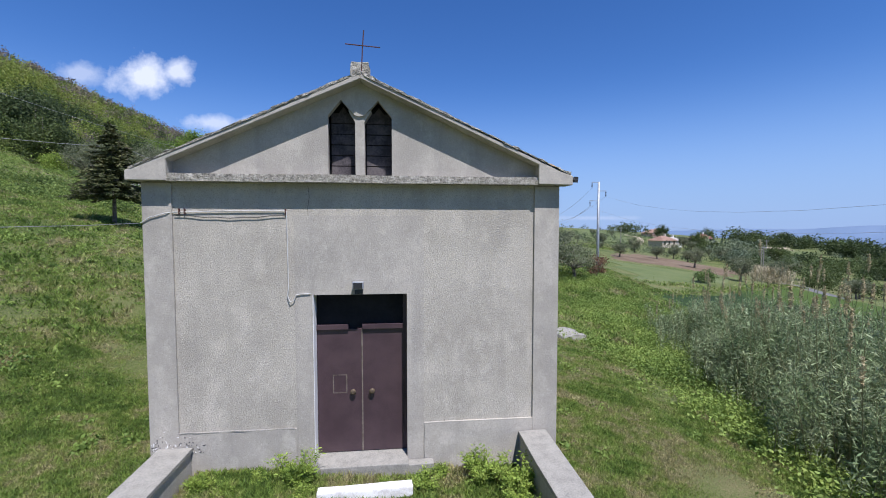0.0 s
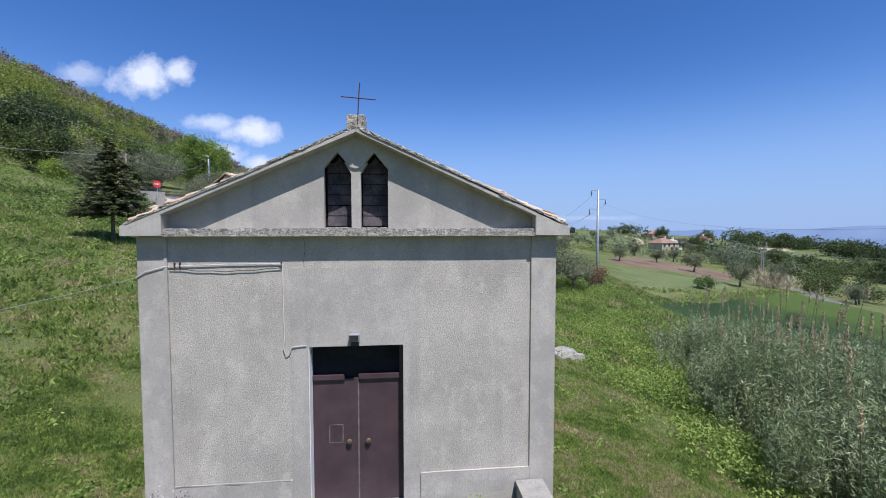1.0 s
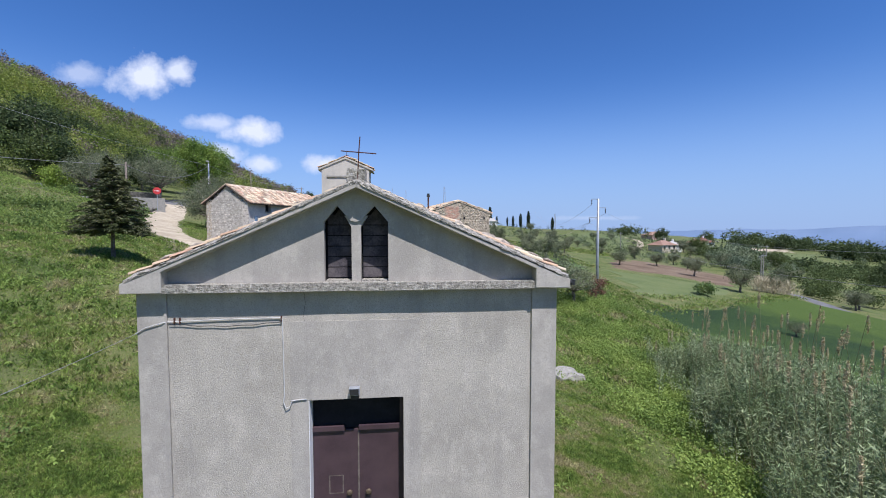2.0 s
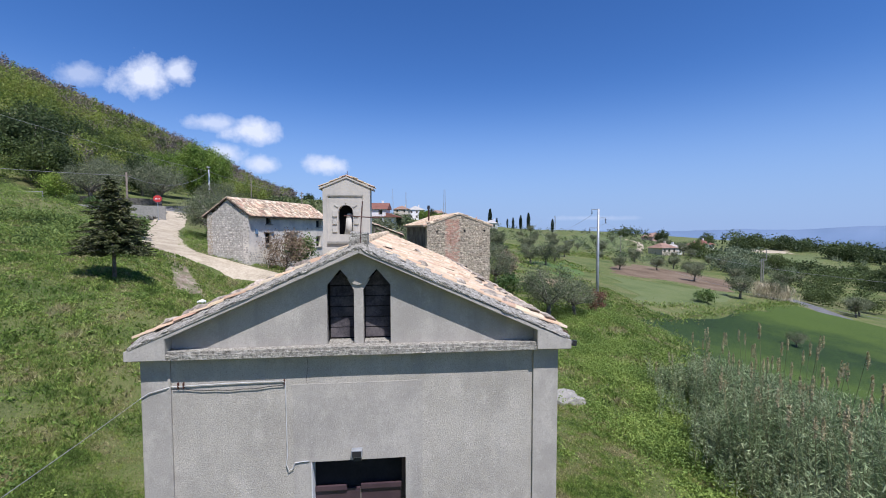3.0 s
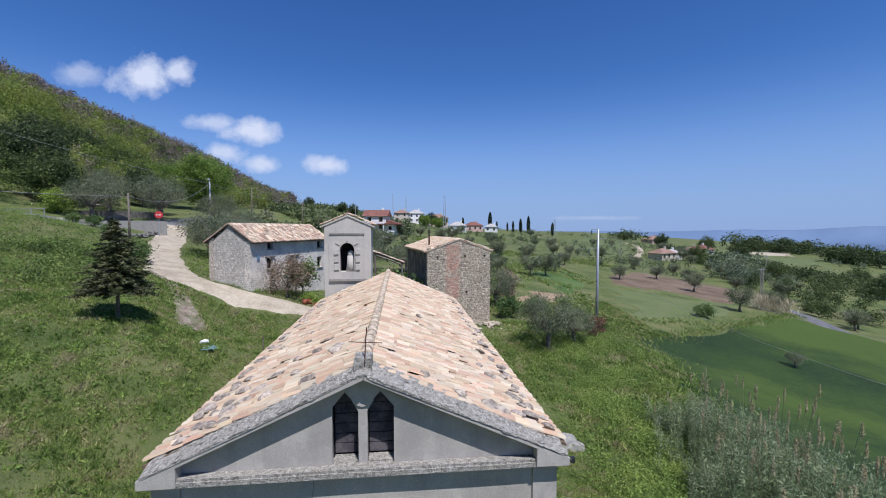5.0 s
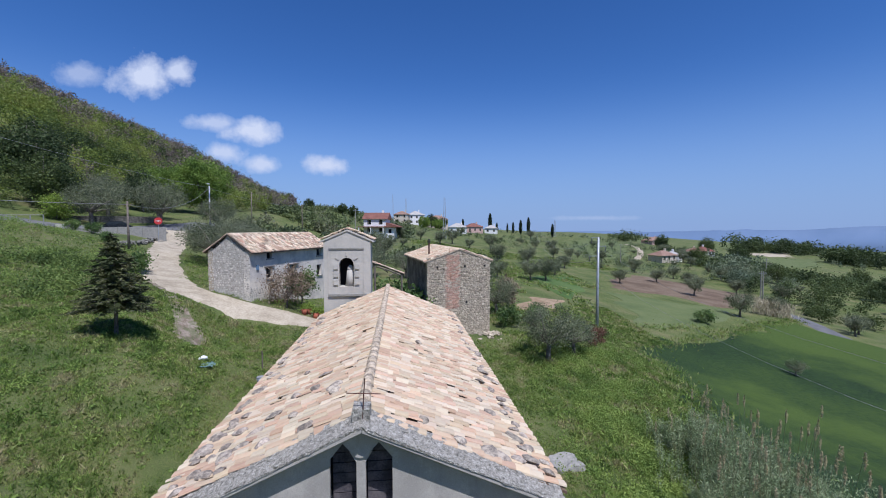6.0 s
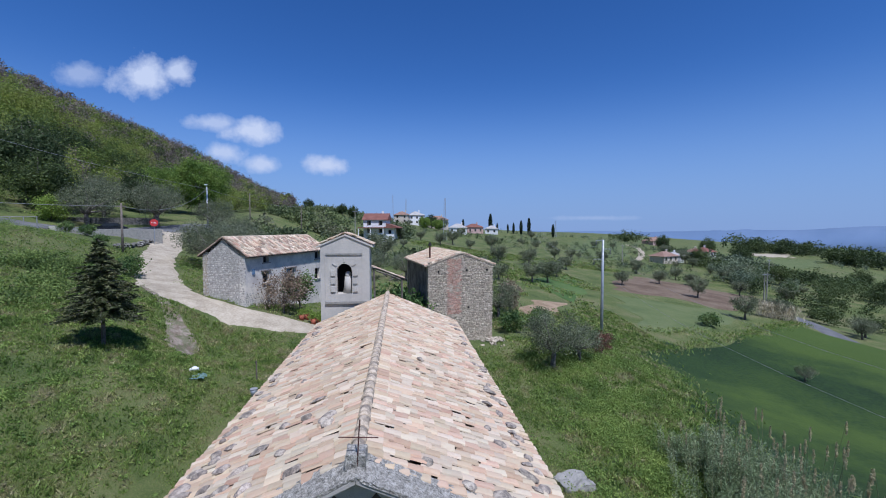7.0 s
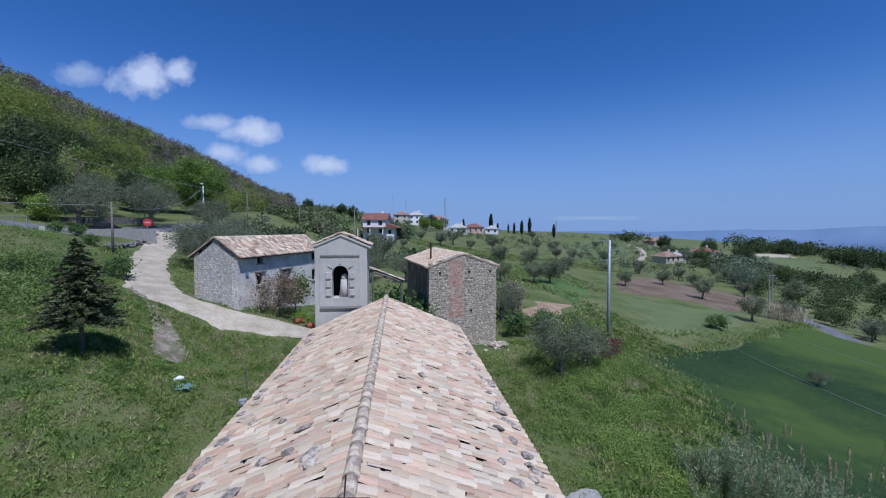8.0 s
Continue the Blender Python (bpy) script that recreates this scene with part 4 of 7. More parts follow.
    bmesh.ops.create_uvsphere(bm, u_segments=14, v_segments=9, radius=0.17, matrix=Matrix.Translation((-2.05, 16.66, 7.27)) @ Matrix.Diagonal((1, 0.8, 1.2, 1)))
    subdivide(bm, 1)
    s = part("statue", worn(bm, 0.03, 5), M["tower"], None, smooth=True)
    tagged(s, "pale draped stone figure standing in the niche", "statue")


build_tower()


def build_farmhouse():
    h = thing("farmhouse", (-11.0, 27.1, 0), "old two-storey farmhouse of whitewashed rubble with a clay-tiled roof", "house", turn=69)
    W, Lg, top, ridge = 3.9, 11.2, 7.66, 9.02
    holes = [(2.05, 2.75, 6.98, 7.60), (1.95, 2.75, 5.35, 6.25), (5.15, 6.15, 5.2, 6.2), (9.5, 10.4, 6.75, 7.42), (9.5, 10.35, 4.80, 5.85)]
    bm = hole_wall(B(), 0, Lg, 1.6, top, 0, 0.5, holes)
    part("front_wall", bm, M["pale"], h, "whitewashed wall flaking from the stone")
    bm = hole_wall(B(), 0, Lg, 1.6, top, W - 0.5, W, [])
    part("rear_wall", bm, M["rubble"], h)
    for x0, x1 in ((0, 0.5), (Lg - 0.5, Lg)):
        bm = B()
        o = [(0.502, 1.6), (W - 0.502, 1.6), (W - 0.502, top), (W / 2, ridge - 0.12), (0.502, top)]
        a = [bm.verts.new((x0, y, z)) for y, z in o]
        b = [bm.verts.new((x1, y, z)) for y, z in o]
        bm.faces.new(a), bm.faces.new(b[::-1])
        for i in range(5):
            bm.faces.new((a[i], b[i], b[(i + 1) % 5], a[(i + 1) % 5]))
        bmesh.ops.recalc_face_normals(bm, faces=bm.faces)
        part("gable_wall", bm, M["palemortar"], h)
    face = rubble_face("rubble_facing", h, -W, 0, 2.8, ridge - 0.15, 0.0, 0.19, M["paleStone"], 11, lambda x, z: z < top + (ridge - 0.15 - top) * (1 - abs(x + W / 2) / (W / 2)), 0.028)
    face.matrix_basis = pose(0, 0, 0, 0, 0, -90)
    rubble_face("rubble_facing", h, 0.0, 2.6, 2.4, 5.0, 0.0, 0.2, M["paleStone"], 12, lambda x, z: z < 4.9 - 0.25 * x, 0.03)
    for hx0, hx1, hz0, hz1 in holes:
        win = part("window", box(B(), hx0, hx1, 0.30, 0.34, hz0, hz1), M["dark"], h)
        for fx in (hx0, hx1 - 0.05, (hx0 + hx1) / 2 - 0.025):
            part("window_frame", box(B(), fx, fx + 0.05, 0.25, 0.298, hz0, hz1), M["wood"], win)
        part("window_sill", worn(box(B(), hx0 - 0.1, hx1 + 0.1, -0.09, 0.2, hz0 - 0.09, hz0 - 0.002), 0.01), M["cement"], win)
    part("lintel", worn(box(B(), 1.75, 2.95, -0.10, 0.1, 6.26, 6.36), 0.012), M["wood"], h)
    part("lintel", worn(box(B(), 4.7, 6.4, -0.14, 0.1, 6.21, 6.30), 0.012), M["wood"], h)
    part("shutter", box(B(), 5.17, 5.64, 0.10, 0.14, 5.22, 6.18), M["blue"], h, "faded blue shutter")
    part("meter_box", box(B(), 0.75, 1.02, -0.08, 0, 6.15, 6.55, 0.01), M["blue"], h)
    for s, y in ((1, -0.36), (-1, W + 0.36)):
        bm = B()
        o = [(W / 2, ridge), (y, top - 0.12), (y, top - 0.18), (W / 2, ridge - 0.07)]
        a = [bm.verts.new((-0.12, yy, z)) for yy, z in o]
        b = [bm.verts.new((Lg + 0.12, yy, z)) for yy, z in o]
        bm.faces.new(a), bm.faces.new(b[::-1])
        for i in range(4):
            bm.faces.new((a[i], b[i], b[(i + 1) % 4], a[(i + 1) % 4]))
        bmesh.ops.recalc_face_normals(bm, faces=bm.faces)
        part("roof_slope", bm, M["underlay"], h)
        tile_field("roof_tiles", h, (-0.1, y, top - 0.13), (1, 0, 0), (0, W / 2 - y, ridge - top + 0.12), 44, 8, 0.26, M["oldtiles"], 20 + s, arch=0.115, wide=0.66)
    bm = B()
    for k in range(27):
        tube(bm, [(-0.1 + k * 0.42, W / 2, ridge + 0.0 + 0.015 * random.random()), (0.36 + k * 0.42, W / 2, ridge + 0.02)], 0.10, 8)
    tagged(part("ridge_tiles", bm, M["ridge"], h), kind="stuff")


def build_ruin():
    h = thing("stone_barn", (2.82, 26.25, 0), "derelict barn of bare grey rubble with a brick-filled doorway strip", "barn", turn=9)
    W, Lg, top, ridge = 5.3, 9.3, 6.86, 7.72
    gab = lambda x: top + (ridge - top) * (1 - abs(x - W / 2) / (W / 2))
    for y0, y1 in ((0, 0.55), (Lg - 0.5, Lg)):
        bm = B()
        prism(bm, [(0, -0.8), (W, -0.8), (W, top), (W / 2, ridge), (0, top)], y0, y1)
        part("gable_wall", bm, M["rubble"], h)
    for x0, x1 in ((0.0, 0.5), (W - 0.5, W)):
        part("side_wall", box(B(), x0, x1, 0.552, Lg - 0.502, -0.8, top - 0.1), M["brownwall"], h, "stained brown plastered side wall")
    part("side_door", box(B(), -0.03, 0.02, 3.2, 4.2, 2.6, 5.2), M["wood"], h)
    rubble_face("rubble_facing", h, 0.02, W - 0.02, -0.4, ridge, 0.0, 0.17, M["stone"], 31, lambda x, z: z < gab(x) - 0.08 and not (1.45 < x < 2.75 and z > 2.9))
    # brick strip laid into the rubble
    rnd = random.Random(5)
    bm0 = box(B(), 0, 0.24, -0.02, 0.06, 0, 0.062, 0.004)
    me = bpy.data.meshes.new("brick")
    bm0.to_mesh(me)
    bm0.free()
    me.materials.append(M["brick"])
    z, row, n = 3.0, 0, 0
    while z < 7.35:
        x = 1.50 + (0.13 if row % 2 else 0.0) + rnd.uniform(-0.03, 0.03)
        while x < 2.55:
            if rnd.random() > (0.55 if 4.7 < z < 5.3 else 0.08) and n < 290:
                b = new("brick", me)
                b.parent = h
                b.matrix_basis = pose(x, 0.012 + rnd.uniform(-0.008, 0.008), z, 0, rnd.uniform(-2, 2), 0)
                n += 1
            x += 0.262
        z += 0.078
        row += 1
    # putlog holes are near-black blocks, their inner shade given by colour
    for x, z in ((0.75, 6.3), (3.05, 6.35), (4.75, 6.35), (3.2, 3.4)):
        part("putlog_hole", box(B(), x, x + 0.14, -0.055, 0.0, z, z + 0.16), M["dark"], h)
    for s in (-1, 1):
        bm = B()
        xe = W / 2 + s * (W / 2 + 0.25)
        ze = top - 0.06
        prism(bm, [(W / 2, ridge + 0.10), (xe, ze + 0.02), (xe, ze - 0.06), (W / 2, ridge + 0.03)], -0.05, Lg + 0.1)
        part("roof_slope", bm, M["ridge"], h)
        tile_field("roof_tiles", h, (xe, -0.02, ze + 0.02), (0, 1, 0), (W / 2 - xe, 0, ridge + 0.08 - ze), 39, 9, 0.24, M["tiles"], 40 + s, arch=0.08, wide=0.86)
    bm = B()
    for k in range(30):
        s = -1 if k % 2 else 1
        d = rnd.uniform(0.1, W / 2)
        bmesh.ops.create_icosphere(bm, subdivisions=1, radius=rnd.uniform(0.06, 0.12), matrix=Matrix.Translation((W / 2 + s * d, rnd.uniform(-0.02, 0.3), ridge + 0.16 - d * (ridge - top) / (W / 2))) @ Matrix.Diagonal((1.4, 1.1, 0.6, 1)))
    tagged(part("verge_stones", worn(bm, 0.02, 6), M["stone"], h), kind="stuff")
    pipe = part("flue", tube(B(), [(0.75, 2.6, 6.9), (0.75, 2.6, 8.25)], 0.07, 12), M["iron"], h, "rusty stove pipe")
    part("flue_cap", tube(tube(B(), [(0.75, 2.6, 8.27), (0.75, 2.6, 8.42)], 0.14, 12), [(0.75, 2.6, 8.44), (0.75, 2.6, 8.56)], 0.11, 12), M["black"], pipe)


build_farmhouse()
build_ruin()


def build_rubble_heap():
    """Stones fallen at the corner of the barn, past counting."""
    rnd = random.Random(19)
    bm = B()
    for k in range(70):
        x, y = 8.1 + rnd.gauss(0, 0.45), 26.6 + rnd.gauss(0, 0.5)
        z = float(height(x, y)) + max(0.0, 0.22 - 0.2 * math.hypot(x - 8.1, y - 26.6))
        bmesh.ops.create_icosphere(bm, subdivisions=1, radius=rnd.uniform(0.06, 0.17), matrix=Matrix.Translation((x, y, z)) @ Matrix.Rotation(rnd.uniform(0, 3), 4, "Z") @ Matrix.Diagonal((1.3, 1, 0.7, 1)))
    tagged(part("rubble_heap", worn(bm, 0.04, 5), M["stone"]), "heap of fallen grey stones at the barn corner", "rubble", kind="stuff")


build_rubble_heap()

# broken lean-to roof behind the tower
lean = thing("collapsed_lean_to", (-0.6, 24.2, 3.4), "collapsed lean-to of broken beams and slipped tiles", "shed")
for a, b, r in (((-0.75, 0.3, 3.55), (1.6, 0.2, 2.65), 0.07), ((-0.5, 1.1, 3.2), (1.3, 1.3, 2.5), 0.06), ((0.1, -0.1, 3.05), (0.3, 1.6, 2.7), 0.05),
                ((1.35, 0.2, -2), (1.4, 0.22, 2.75), 0.07), ((-0.55, 0.3, -2), (-0.6, 0.3, 3.45), 0.07), ((0.5, 0.0, 2.6), (1.5, 0.9, 3.0), 0.035)):
    part("beam", worn(tube(B(), [a, tuple((p + q) / 2 + 0.03 for p, q in zip(a, b)), b], r, 8), 0.012), M["wood"], lean)
tile_field("roof_tiles", lean, (1.55, 0.05, 2.72), (0, 1, 0), (-2.35, 0.1, 0.9), 2, 6, 0.22, M["oldtiles"], 77)

# parapets, block and doorstep before the chapel
for s, x0, x1, y0 in ((-1, -3.19, -2.67, -4.8), (1, 2.68, 3.17, -4.8)):
    w = thing("parapet", (0, 0, 0), "low cement parapet wall running out from the chapel", "wall", "parapets before the chapel")
    w.matrix_basis = Matrix.Identity(4)
    part("wall_core", worn(subdivide(box(B(), x0 + 0.03, x1 - 0.03, y0, -0.045, -0.9, 0.30), 4), 0.012, 3), M["smooth"], w)
    part("coping", worn(subdivide(box(B(), x0, x1, y0 - 0.04, -0.042, 0.30, 0.375, 0.012), 4), 0.010, 3, s), M["cement"], w, "weathered cement coping")
bm = subdivide(box(B(), -0.71, 0.71, -0.085, 0.085, -0.12, 0.07, 0.025), 3)
blk = tagged(part("stone_block", worn(bm, 0.022, 4), M["white"], None, smooth=True), "long whitewashed stone lying in the grass before the door", "stone")
blk.matrix_basis = pose(0.12, -0.80, -0.04, 0, -1.0, 1.5)
part("splash_slab", worn(subdivide(box(B(), 0.78, 1.2, -0.22, -0.04, -0.5, -0.02, 0.01), 1), 0.01), M["cement"], chapel)


# ---- plants ----
M.update({
    "olive": leafy("olive_leaves", [(0.098, 0.118, 0.064), (0.165, 0.186, 0.104), (0.265, 0.284, 0.176)], 0.8, vary=0.30),
    "oak": leafy("fresh_oak_leaves", [(0.100, 0.165, 0.030), (0.175, 0.260, 0.048), (0.255, 0.335, 0.067)], 0.3),
    "fir": leafy("fir_needles", [(0.041, 0.052, 0.019), (0.073, 0.088, 0.033), (0.121, 0.126, 0.049)], 1.5, through=0.1),
    "cypress": leafy("cypress_leaves", [(0.015, 0.028, 0.014), (0.026, 0.046, 0.022)], 0.5, through=0.1),
    "shrub": leafy("shrub_leaves", [(0.065, 0.116, 0.040), (0.119, 0.187, 0.055), (0.184, 0.250, 0.078)], 0.6),
    "bramble": leafy("bramble_leaves", [(0.138, 0.208, 0.050), (0.210, 0.295, 0.066), (0.295, 0.378, 0.092)], 0.6, vary=0.16),
    "dry": leafy("dry_twigs", [(0.168, 0.120, 0.078), (0.252, 0.186, 0.126), (0.324, 0.246, 0.180)], 1.0, through=0.15),
    "rust": leafy("rusty_leaves", [(0.16, 0.075, 0.05), (0.23, 0.12, 0.08)], 1.0, through=0.2),
    "reed": leafy("reed_leaves", [(0.140, 0.196, 0.090), (0.238, 0.304, 0.148), (0.395, 0.448, 0.258)], 0.9, vary=0.34),
    "plume": leafy("reed_plumes", [(0.36, 0.30, 0.17), (0.48, 0.41, 0.25)], 2.0, through=0.25),
    "straw": leafy("reed_stems", [(0.221, 0.218, 0.111), (0.306, 0.304, 0.162)], 2.0, through=0.1),
    "grass": leafy("grass_blades", [(0.120, 0.184, 0.040), (0.180, 0.263, 0.054), (0.245, 0.316, 0.076), (0.305, 0.325, 0.112), (0.380, 0.345, 0.178)], 0.9, through=0.5, vary=0.50),
    "weed": leafy("weed_leaves", [(0.17, 0.245, 0.045), (0.26, 0.35, 0.062), (0.33, 0.42, 0.09)], 3.0),
    # valley trees: greens greyed and lightened to paint in distance haze
    "valley": leafy("hazed_valley_leaves", [(0.119, 0.154, 0.096), (0.180, 0.221, 0.128), (0.245, 0.278, 0.160)], 0.05),
    "darkwood": leafy("dense_wood_leaves", [(0.040, 0.060, 0.026), (0.070, 0.100, 0.036), (0.115, 0.150, 0.050)], 0.05),
    "thicket": leafy("thicket_leaves", [(0.080, 0.122, 0.034), (0.145, 0.205, 0.050), (0.220, 0.285, 0.074)], 0.35, vary=0.22),
    "wood_green": leafy("hill_wood_leaves", [(0.046, 0.074, 0.030), (0.098, 0.136, 0.037), (0.190, 0.244, 0.046), (0.310, 0.362, 0.071), (0.170, 0.150, 0.085)], 0.035, through=0.4, vary=0.09),
    "wood_bare": leafy("bare_wood_twigs", [(0.120, 0.098, 0.090), (0.190, 0.156, 0.135), (0.210, 0.184, 0.115)], 0.05, through=0.2, vary=0.09),
    # saddle scrub: leaf colour lightened in place of haze in the air
    "scrub": leafy("hazed_scrub_leaves", [(0.070, 0.095, 0.046), (0.122, 0.157, 0.060), (0.175, 0.213, 0.075), (0.175, 0.180, 0.108)], 0.06),
    "deadreed": leafy("dead_reed_stems", [(0.42, 0.36, 0.24), (0.58, 0.51, 0.36)], 1.0, through=0.1),
})


def cards(points, length, width, gen, droop=0.0, along=None):
    """Leaf-shaped quads at points. Returns vertices and faces. along: their directions, else all ways."""
    n = len(points)
    d = gen.normal(size=(n, 3)) if along is None else along + 0.35 * gen.normal(size=(n, 3))
    d[:, 2] -= droop
    d /= np.linalg.norm(d, axis=1)[:, None] + 1e-9
    s = np.cross(d, gen.normal(size=(n, 3)))
    s /= np.linalg.norm(s, axis=1)[:, None] + 1e-9
    k = gen.uniform(0.6, 1.3, (n, 1))
    l, w = d * length * 0.5 * k, s * width * 0.5 * k
    v = np.stack([points - l, points + w, points + l, points - w], 1).reshape(-1, 3)
    return v, np.arange(4 * n).reshape(n, 4)


def leaf_mesh(name, v, mat, parent=None):
    """Link leaf quads as one mesh."""
    n = len(v) // 4
    me = bpy.data.meshes.new(name)
    me.vertices.add(len(v))
    me.vertices.foreach_set("co", np.ascontiguousarray(v, dtype=np.float32).ravel())
    me.loops.add(4 * n)
    me.loops.foreach_set("vertex_index", np.arange(4 * n, dtype=np.int32))
    me.polygons.add(n)
    me.polygons.foreach_set("loop_start", np.arange(0, 4 * n, 4, dtype=np.int32))
    me.materials.append(mat)
    me.update(calc_edges=True)
    ob = new(name, me)
    ob.parent = parent
    return ob


def clumps(gen, n, a, b, c, hollow=0.35):
    """Centres of leaf clumps in an uneven ellipsoid, thin in the middle."""
    p = gen.normal(size=(n, 3))
    p /= np.linalg.norm(p, axis=1)[:, None]
    return p * (gen.uniform(hollow, 1, (n, 1)) ** 0.6) * (a, b, c)


def crown(gen, centres, per, radius, length, width, droop=0.0):
    pts = np.repeat(centres, per, axis=0)
    r = gen.normal(size=pts.shape) * np.repeat(gen.uniform(0.6, 1.15, len(centres)), per)[:, None] * radius * 0.55
    return cards(pts + r, length, width, gen, droop)[0]


def limbs(gen, trunk_h, radius, centres, count, lean=0.25):
    """A tapered trunk with limbs that reach into the crown."""
    bm = B()
    top = Vector((gen.normal() * lean * trunk_h * 0.4, gen.normal() * lean * trunk_h * 0.4, trunk_h))
    tube(bm, [(0, 0, -0.5), (top.x * 0.2, top.y * 0.1, trunk_h * 0.35), (top.x * 0.7, top.y * 0.8, trunk_h * 0.75), top], radius, 9, 0.6)
    for c in centres[gen.permutation(len(centres))[:count]]:
        c = Vector(c)
        m = top.lerp(c, 0.5) + Vector(gen.normal(size=3)) * 0.08 * (c - top).length
        tube(bm, [top - Vector((0, 0, trunk_h * 0.12)), top.lerp(m, 0.45), m, c], radius * 0.5, 6, 0.2)
    return bm


def spot(x, y):
    return (x, y, float(height(x, y)))


def make_tree(name, label, category, seed, mat, trunk_h, radius, half, mid, n, per, clump, length, width, group="", reach=9, droop=0.0):
    gen = np.random.default_rng(seed)
    c = clumps(gen, n, *half) + (0, 0, mid)
    c[:, 2] = np.maximum(c[:, 2], trunk_h * 0.8)
    t = thing(name, (0, 0, 0), label, category, group)
    part("trunk", limbs(gen, trunk_h, radius, c, reach), M["bark"], t, smooth=True)
    leaf_mesh("crown", crown(gen, c, per, clump, length, width, droop), M[mat], t)
    return t


def set_out(proto, places, seed):
    """Copies of a plant at places (x, y, size), the first being itself; turned at random."""
    rnd = random.Random(seed)
    for i, (x, y, s) in enumerate(places):
        m = Matrix.LocRotScale(Vector(spot(x, y)), Euler((0, 0, rnd.uniform(0, 6.28))), (s, s, s * rnd.uniform(0.9, 1.1)))
        if i == 0:
            proto.matrix_basis = m
        else:
            o = copy_thing(proto, Matrix.Identity(4))
            o.matrix_basis = m


# fir on the bank
def build_fir():
    gen = np.random.default_rng(4)
    t = thing("fir_tree", spot(-13.75, 15.95), "young dark green fir standing on the grassy bank", "tree")
    bm = B()
    tube(bm, [(0, 0, -0.4), (0.02, 0, 1.2), (0.0, 0.02, 3.0), (0, 0, 5.05)], 0.11, 9, 0.12)
    part("trunk", bm, M["bark"], t, smooth=True)
    pts, dirs = [], []
    bm = B()
    for k in range(26):
        z = 1.35 + 3.6 * (k / 25)
        span = 1.9 * (1 - k / 25.5) ** 0.85 * (0.75 if k == 0 else 1) + 0.10
        for j in range(11 if k < 18 else 7):
            a = gen.uniform(0, 2 * math.pi)
            s = span * gen.uniform(0.7, 1.12)
            out = np.array([math.cos(a), math.sin(a), 0.0])
            tip = np.array([0, 0, z]) + out * s + (0, 0, -0.10 * s + 0.12 * gen.normal())
            tube(bm, [(0, 0, z), tuple((np.array([0, 0, z]) + tip) / 2 + (0, 0, 0.05)), tuple(tip)], 0.018, 4, 0.3)
            m = int(18 + 42 * s)
            f = gen.uniform(0.18, 1, m)
            base = np.array([0, 0, z]) + (tip - (0, 0, z)) * f[:, None]
            side = np.cross(out, (0, 0, 1))
            spread = gen.normal(size=(m, 1)) * (0.17 * s * (1.15 - f))[:, None]
            pts.append(base + side * spread + gen.normal(size=(m, 3)) * 0.03)
            dirs.append(np.repeat((out + (0, 0, -0.15))[None], m, 0) + side * np.sign(spread) * 0.9)
    tagged(part("bough_wood", bm, M["bark"], t), kind="stuff")
    v = cards(np.concatenate(pts), 0.20, 0.06, gen, 0.0, np.concatenate(dirs))[0]
    leaf_mesh("needles", v, M["fir"], t)


build_fir()
olive_a = make_tree("olive_tree", "old olive tree with silvery grey-green foliage", "tree", 21, "olive", 1.3, 0.22, (2.2, 2.2, 1.4), 2.6, 62, 120, 0.62, 0.17, 0.05, "olive trees", 14)
olive_b = make_tree("olive_tree", "rounded olive tree with grey-green foliage", "tree", 22, "olive", 1.1, 0.20, (1.8, 2.0, 1.2), 2.3, 44, 80, 0.62, 0.24, 0.085, "olive trees", 10)
oak_a = make_tree("oak_tree", "broad oak in fresh green leaf", "tree", 23, "oak", 2.6, 0.35, (5.4, 5.0, 4.4), 6.2, 150, 170, 1.15, 0.30, 0.17, "broad-leaved trees", 14)
dark_tree = make_tree("broad_tree", "dense dark green broad-leaved tree", "tree", 24, "darkwood", 2.0, 0.3, (3.6, 3.6, 3.4), 4.9, 80, 120, 1.15, 0.36, 0.22, "broad-leaved trees", 12)
bush_a = make_tree("bush", "leafy green bush on the slope", "bush", 25, "shrub", 0.4, 0.05, (0.9, 0.9, 0.65), 0.75, 26, 60, 0.40, 0.17, 0.09, "bushes", 8)

set_out(olive_a, [(11.2, 21.9, 0.92), (13.7, 23.2, 0.70), (39.8, 30.4, 0.40), (10.6, 35.5, 0.9), (-19.5, 41.5, 1.35), (-17.5, 46, 1.2), (-14.5, 44, 1.15), (-11, 46.5, 1.2), (-36, 62, 1.6), (-43, 58, 1.6), (-30, 68, 1.4), (-7, 48, 1.1), (-3.5, 52, 1.15), (1.5, 50, 1.0), (-22, 55, 1.3), (-21.5, 44.5, 1.3), (-16.5, 42.8, 1.3), (-18, 48, 1.4), (-13, 48, 1.3), (-24, 60, 1.4), (-9, 47, 1.2), (-46, 66, 1.5), (-40, 69, 1.4), (-50, 70, 1.5)], 1)
valley = random.Random(8)
places, tries = [], 0
named = [(58.9, 70.5, 1.0), (46.8, 77, 0.9), (54.0, 53.6, 1.0), (61, 86, 0.9), (82, 86.5, 1.0), (74, 93, 0.9), (24, 66, 1.0), (27.5, 68, 1.1), (33, 78, 0.9), (17, 62, 0.9), (42, 95, 1.0), (88, 80, 1.1), (66, 104, 1.0), (69, 49, 0.8), (72, 51, 0.9)]
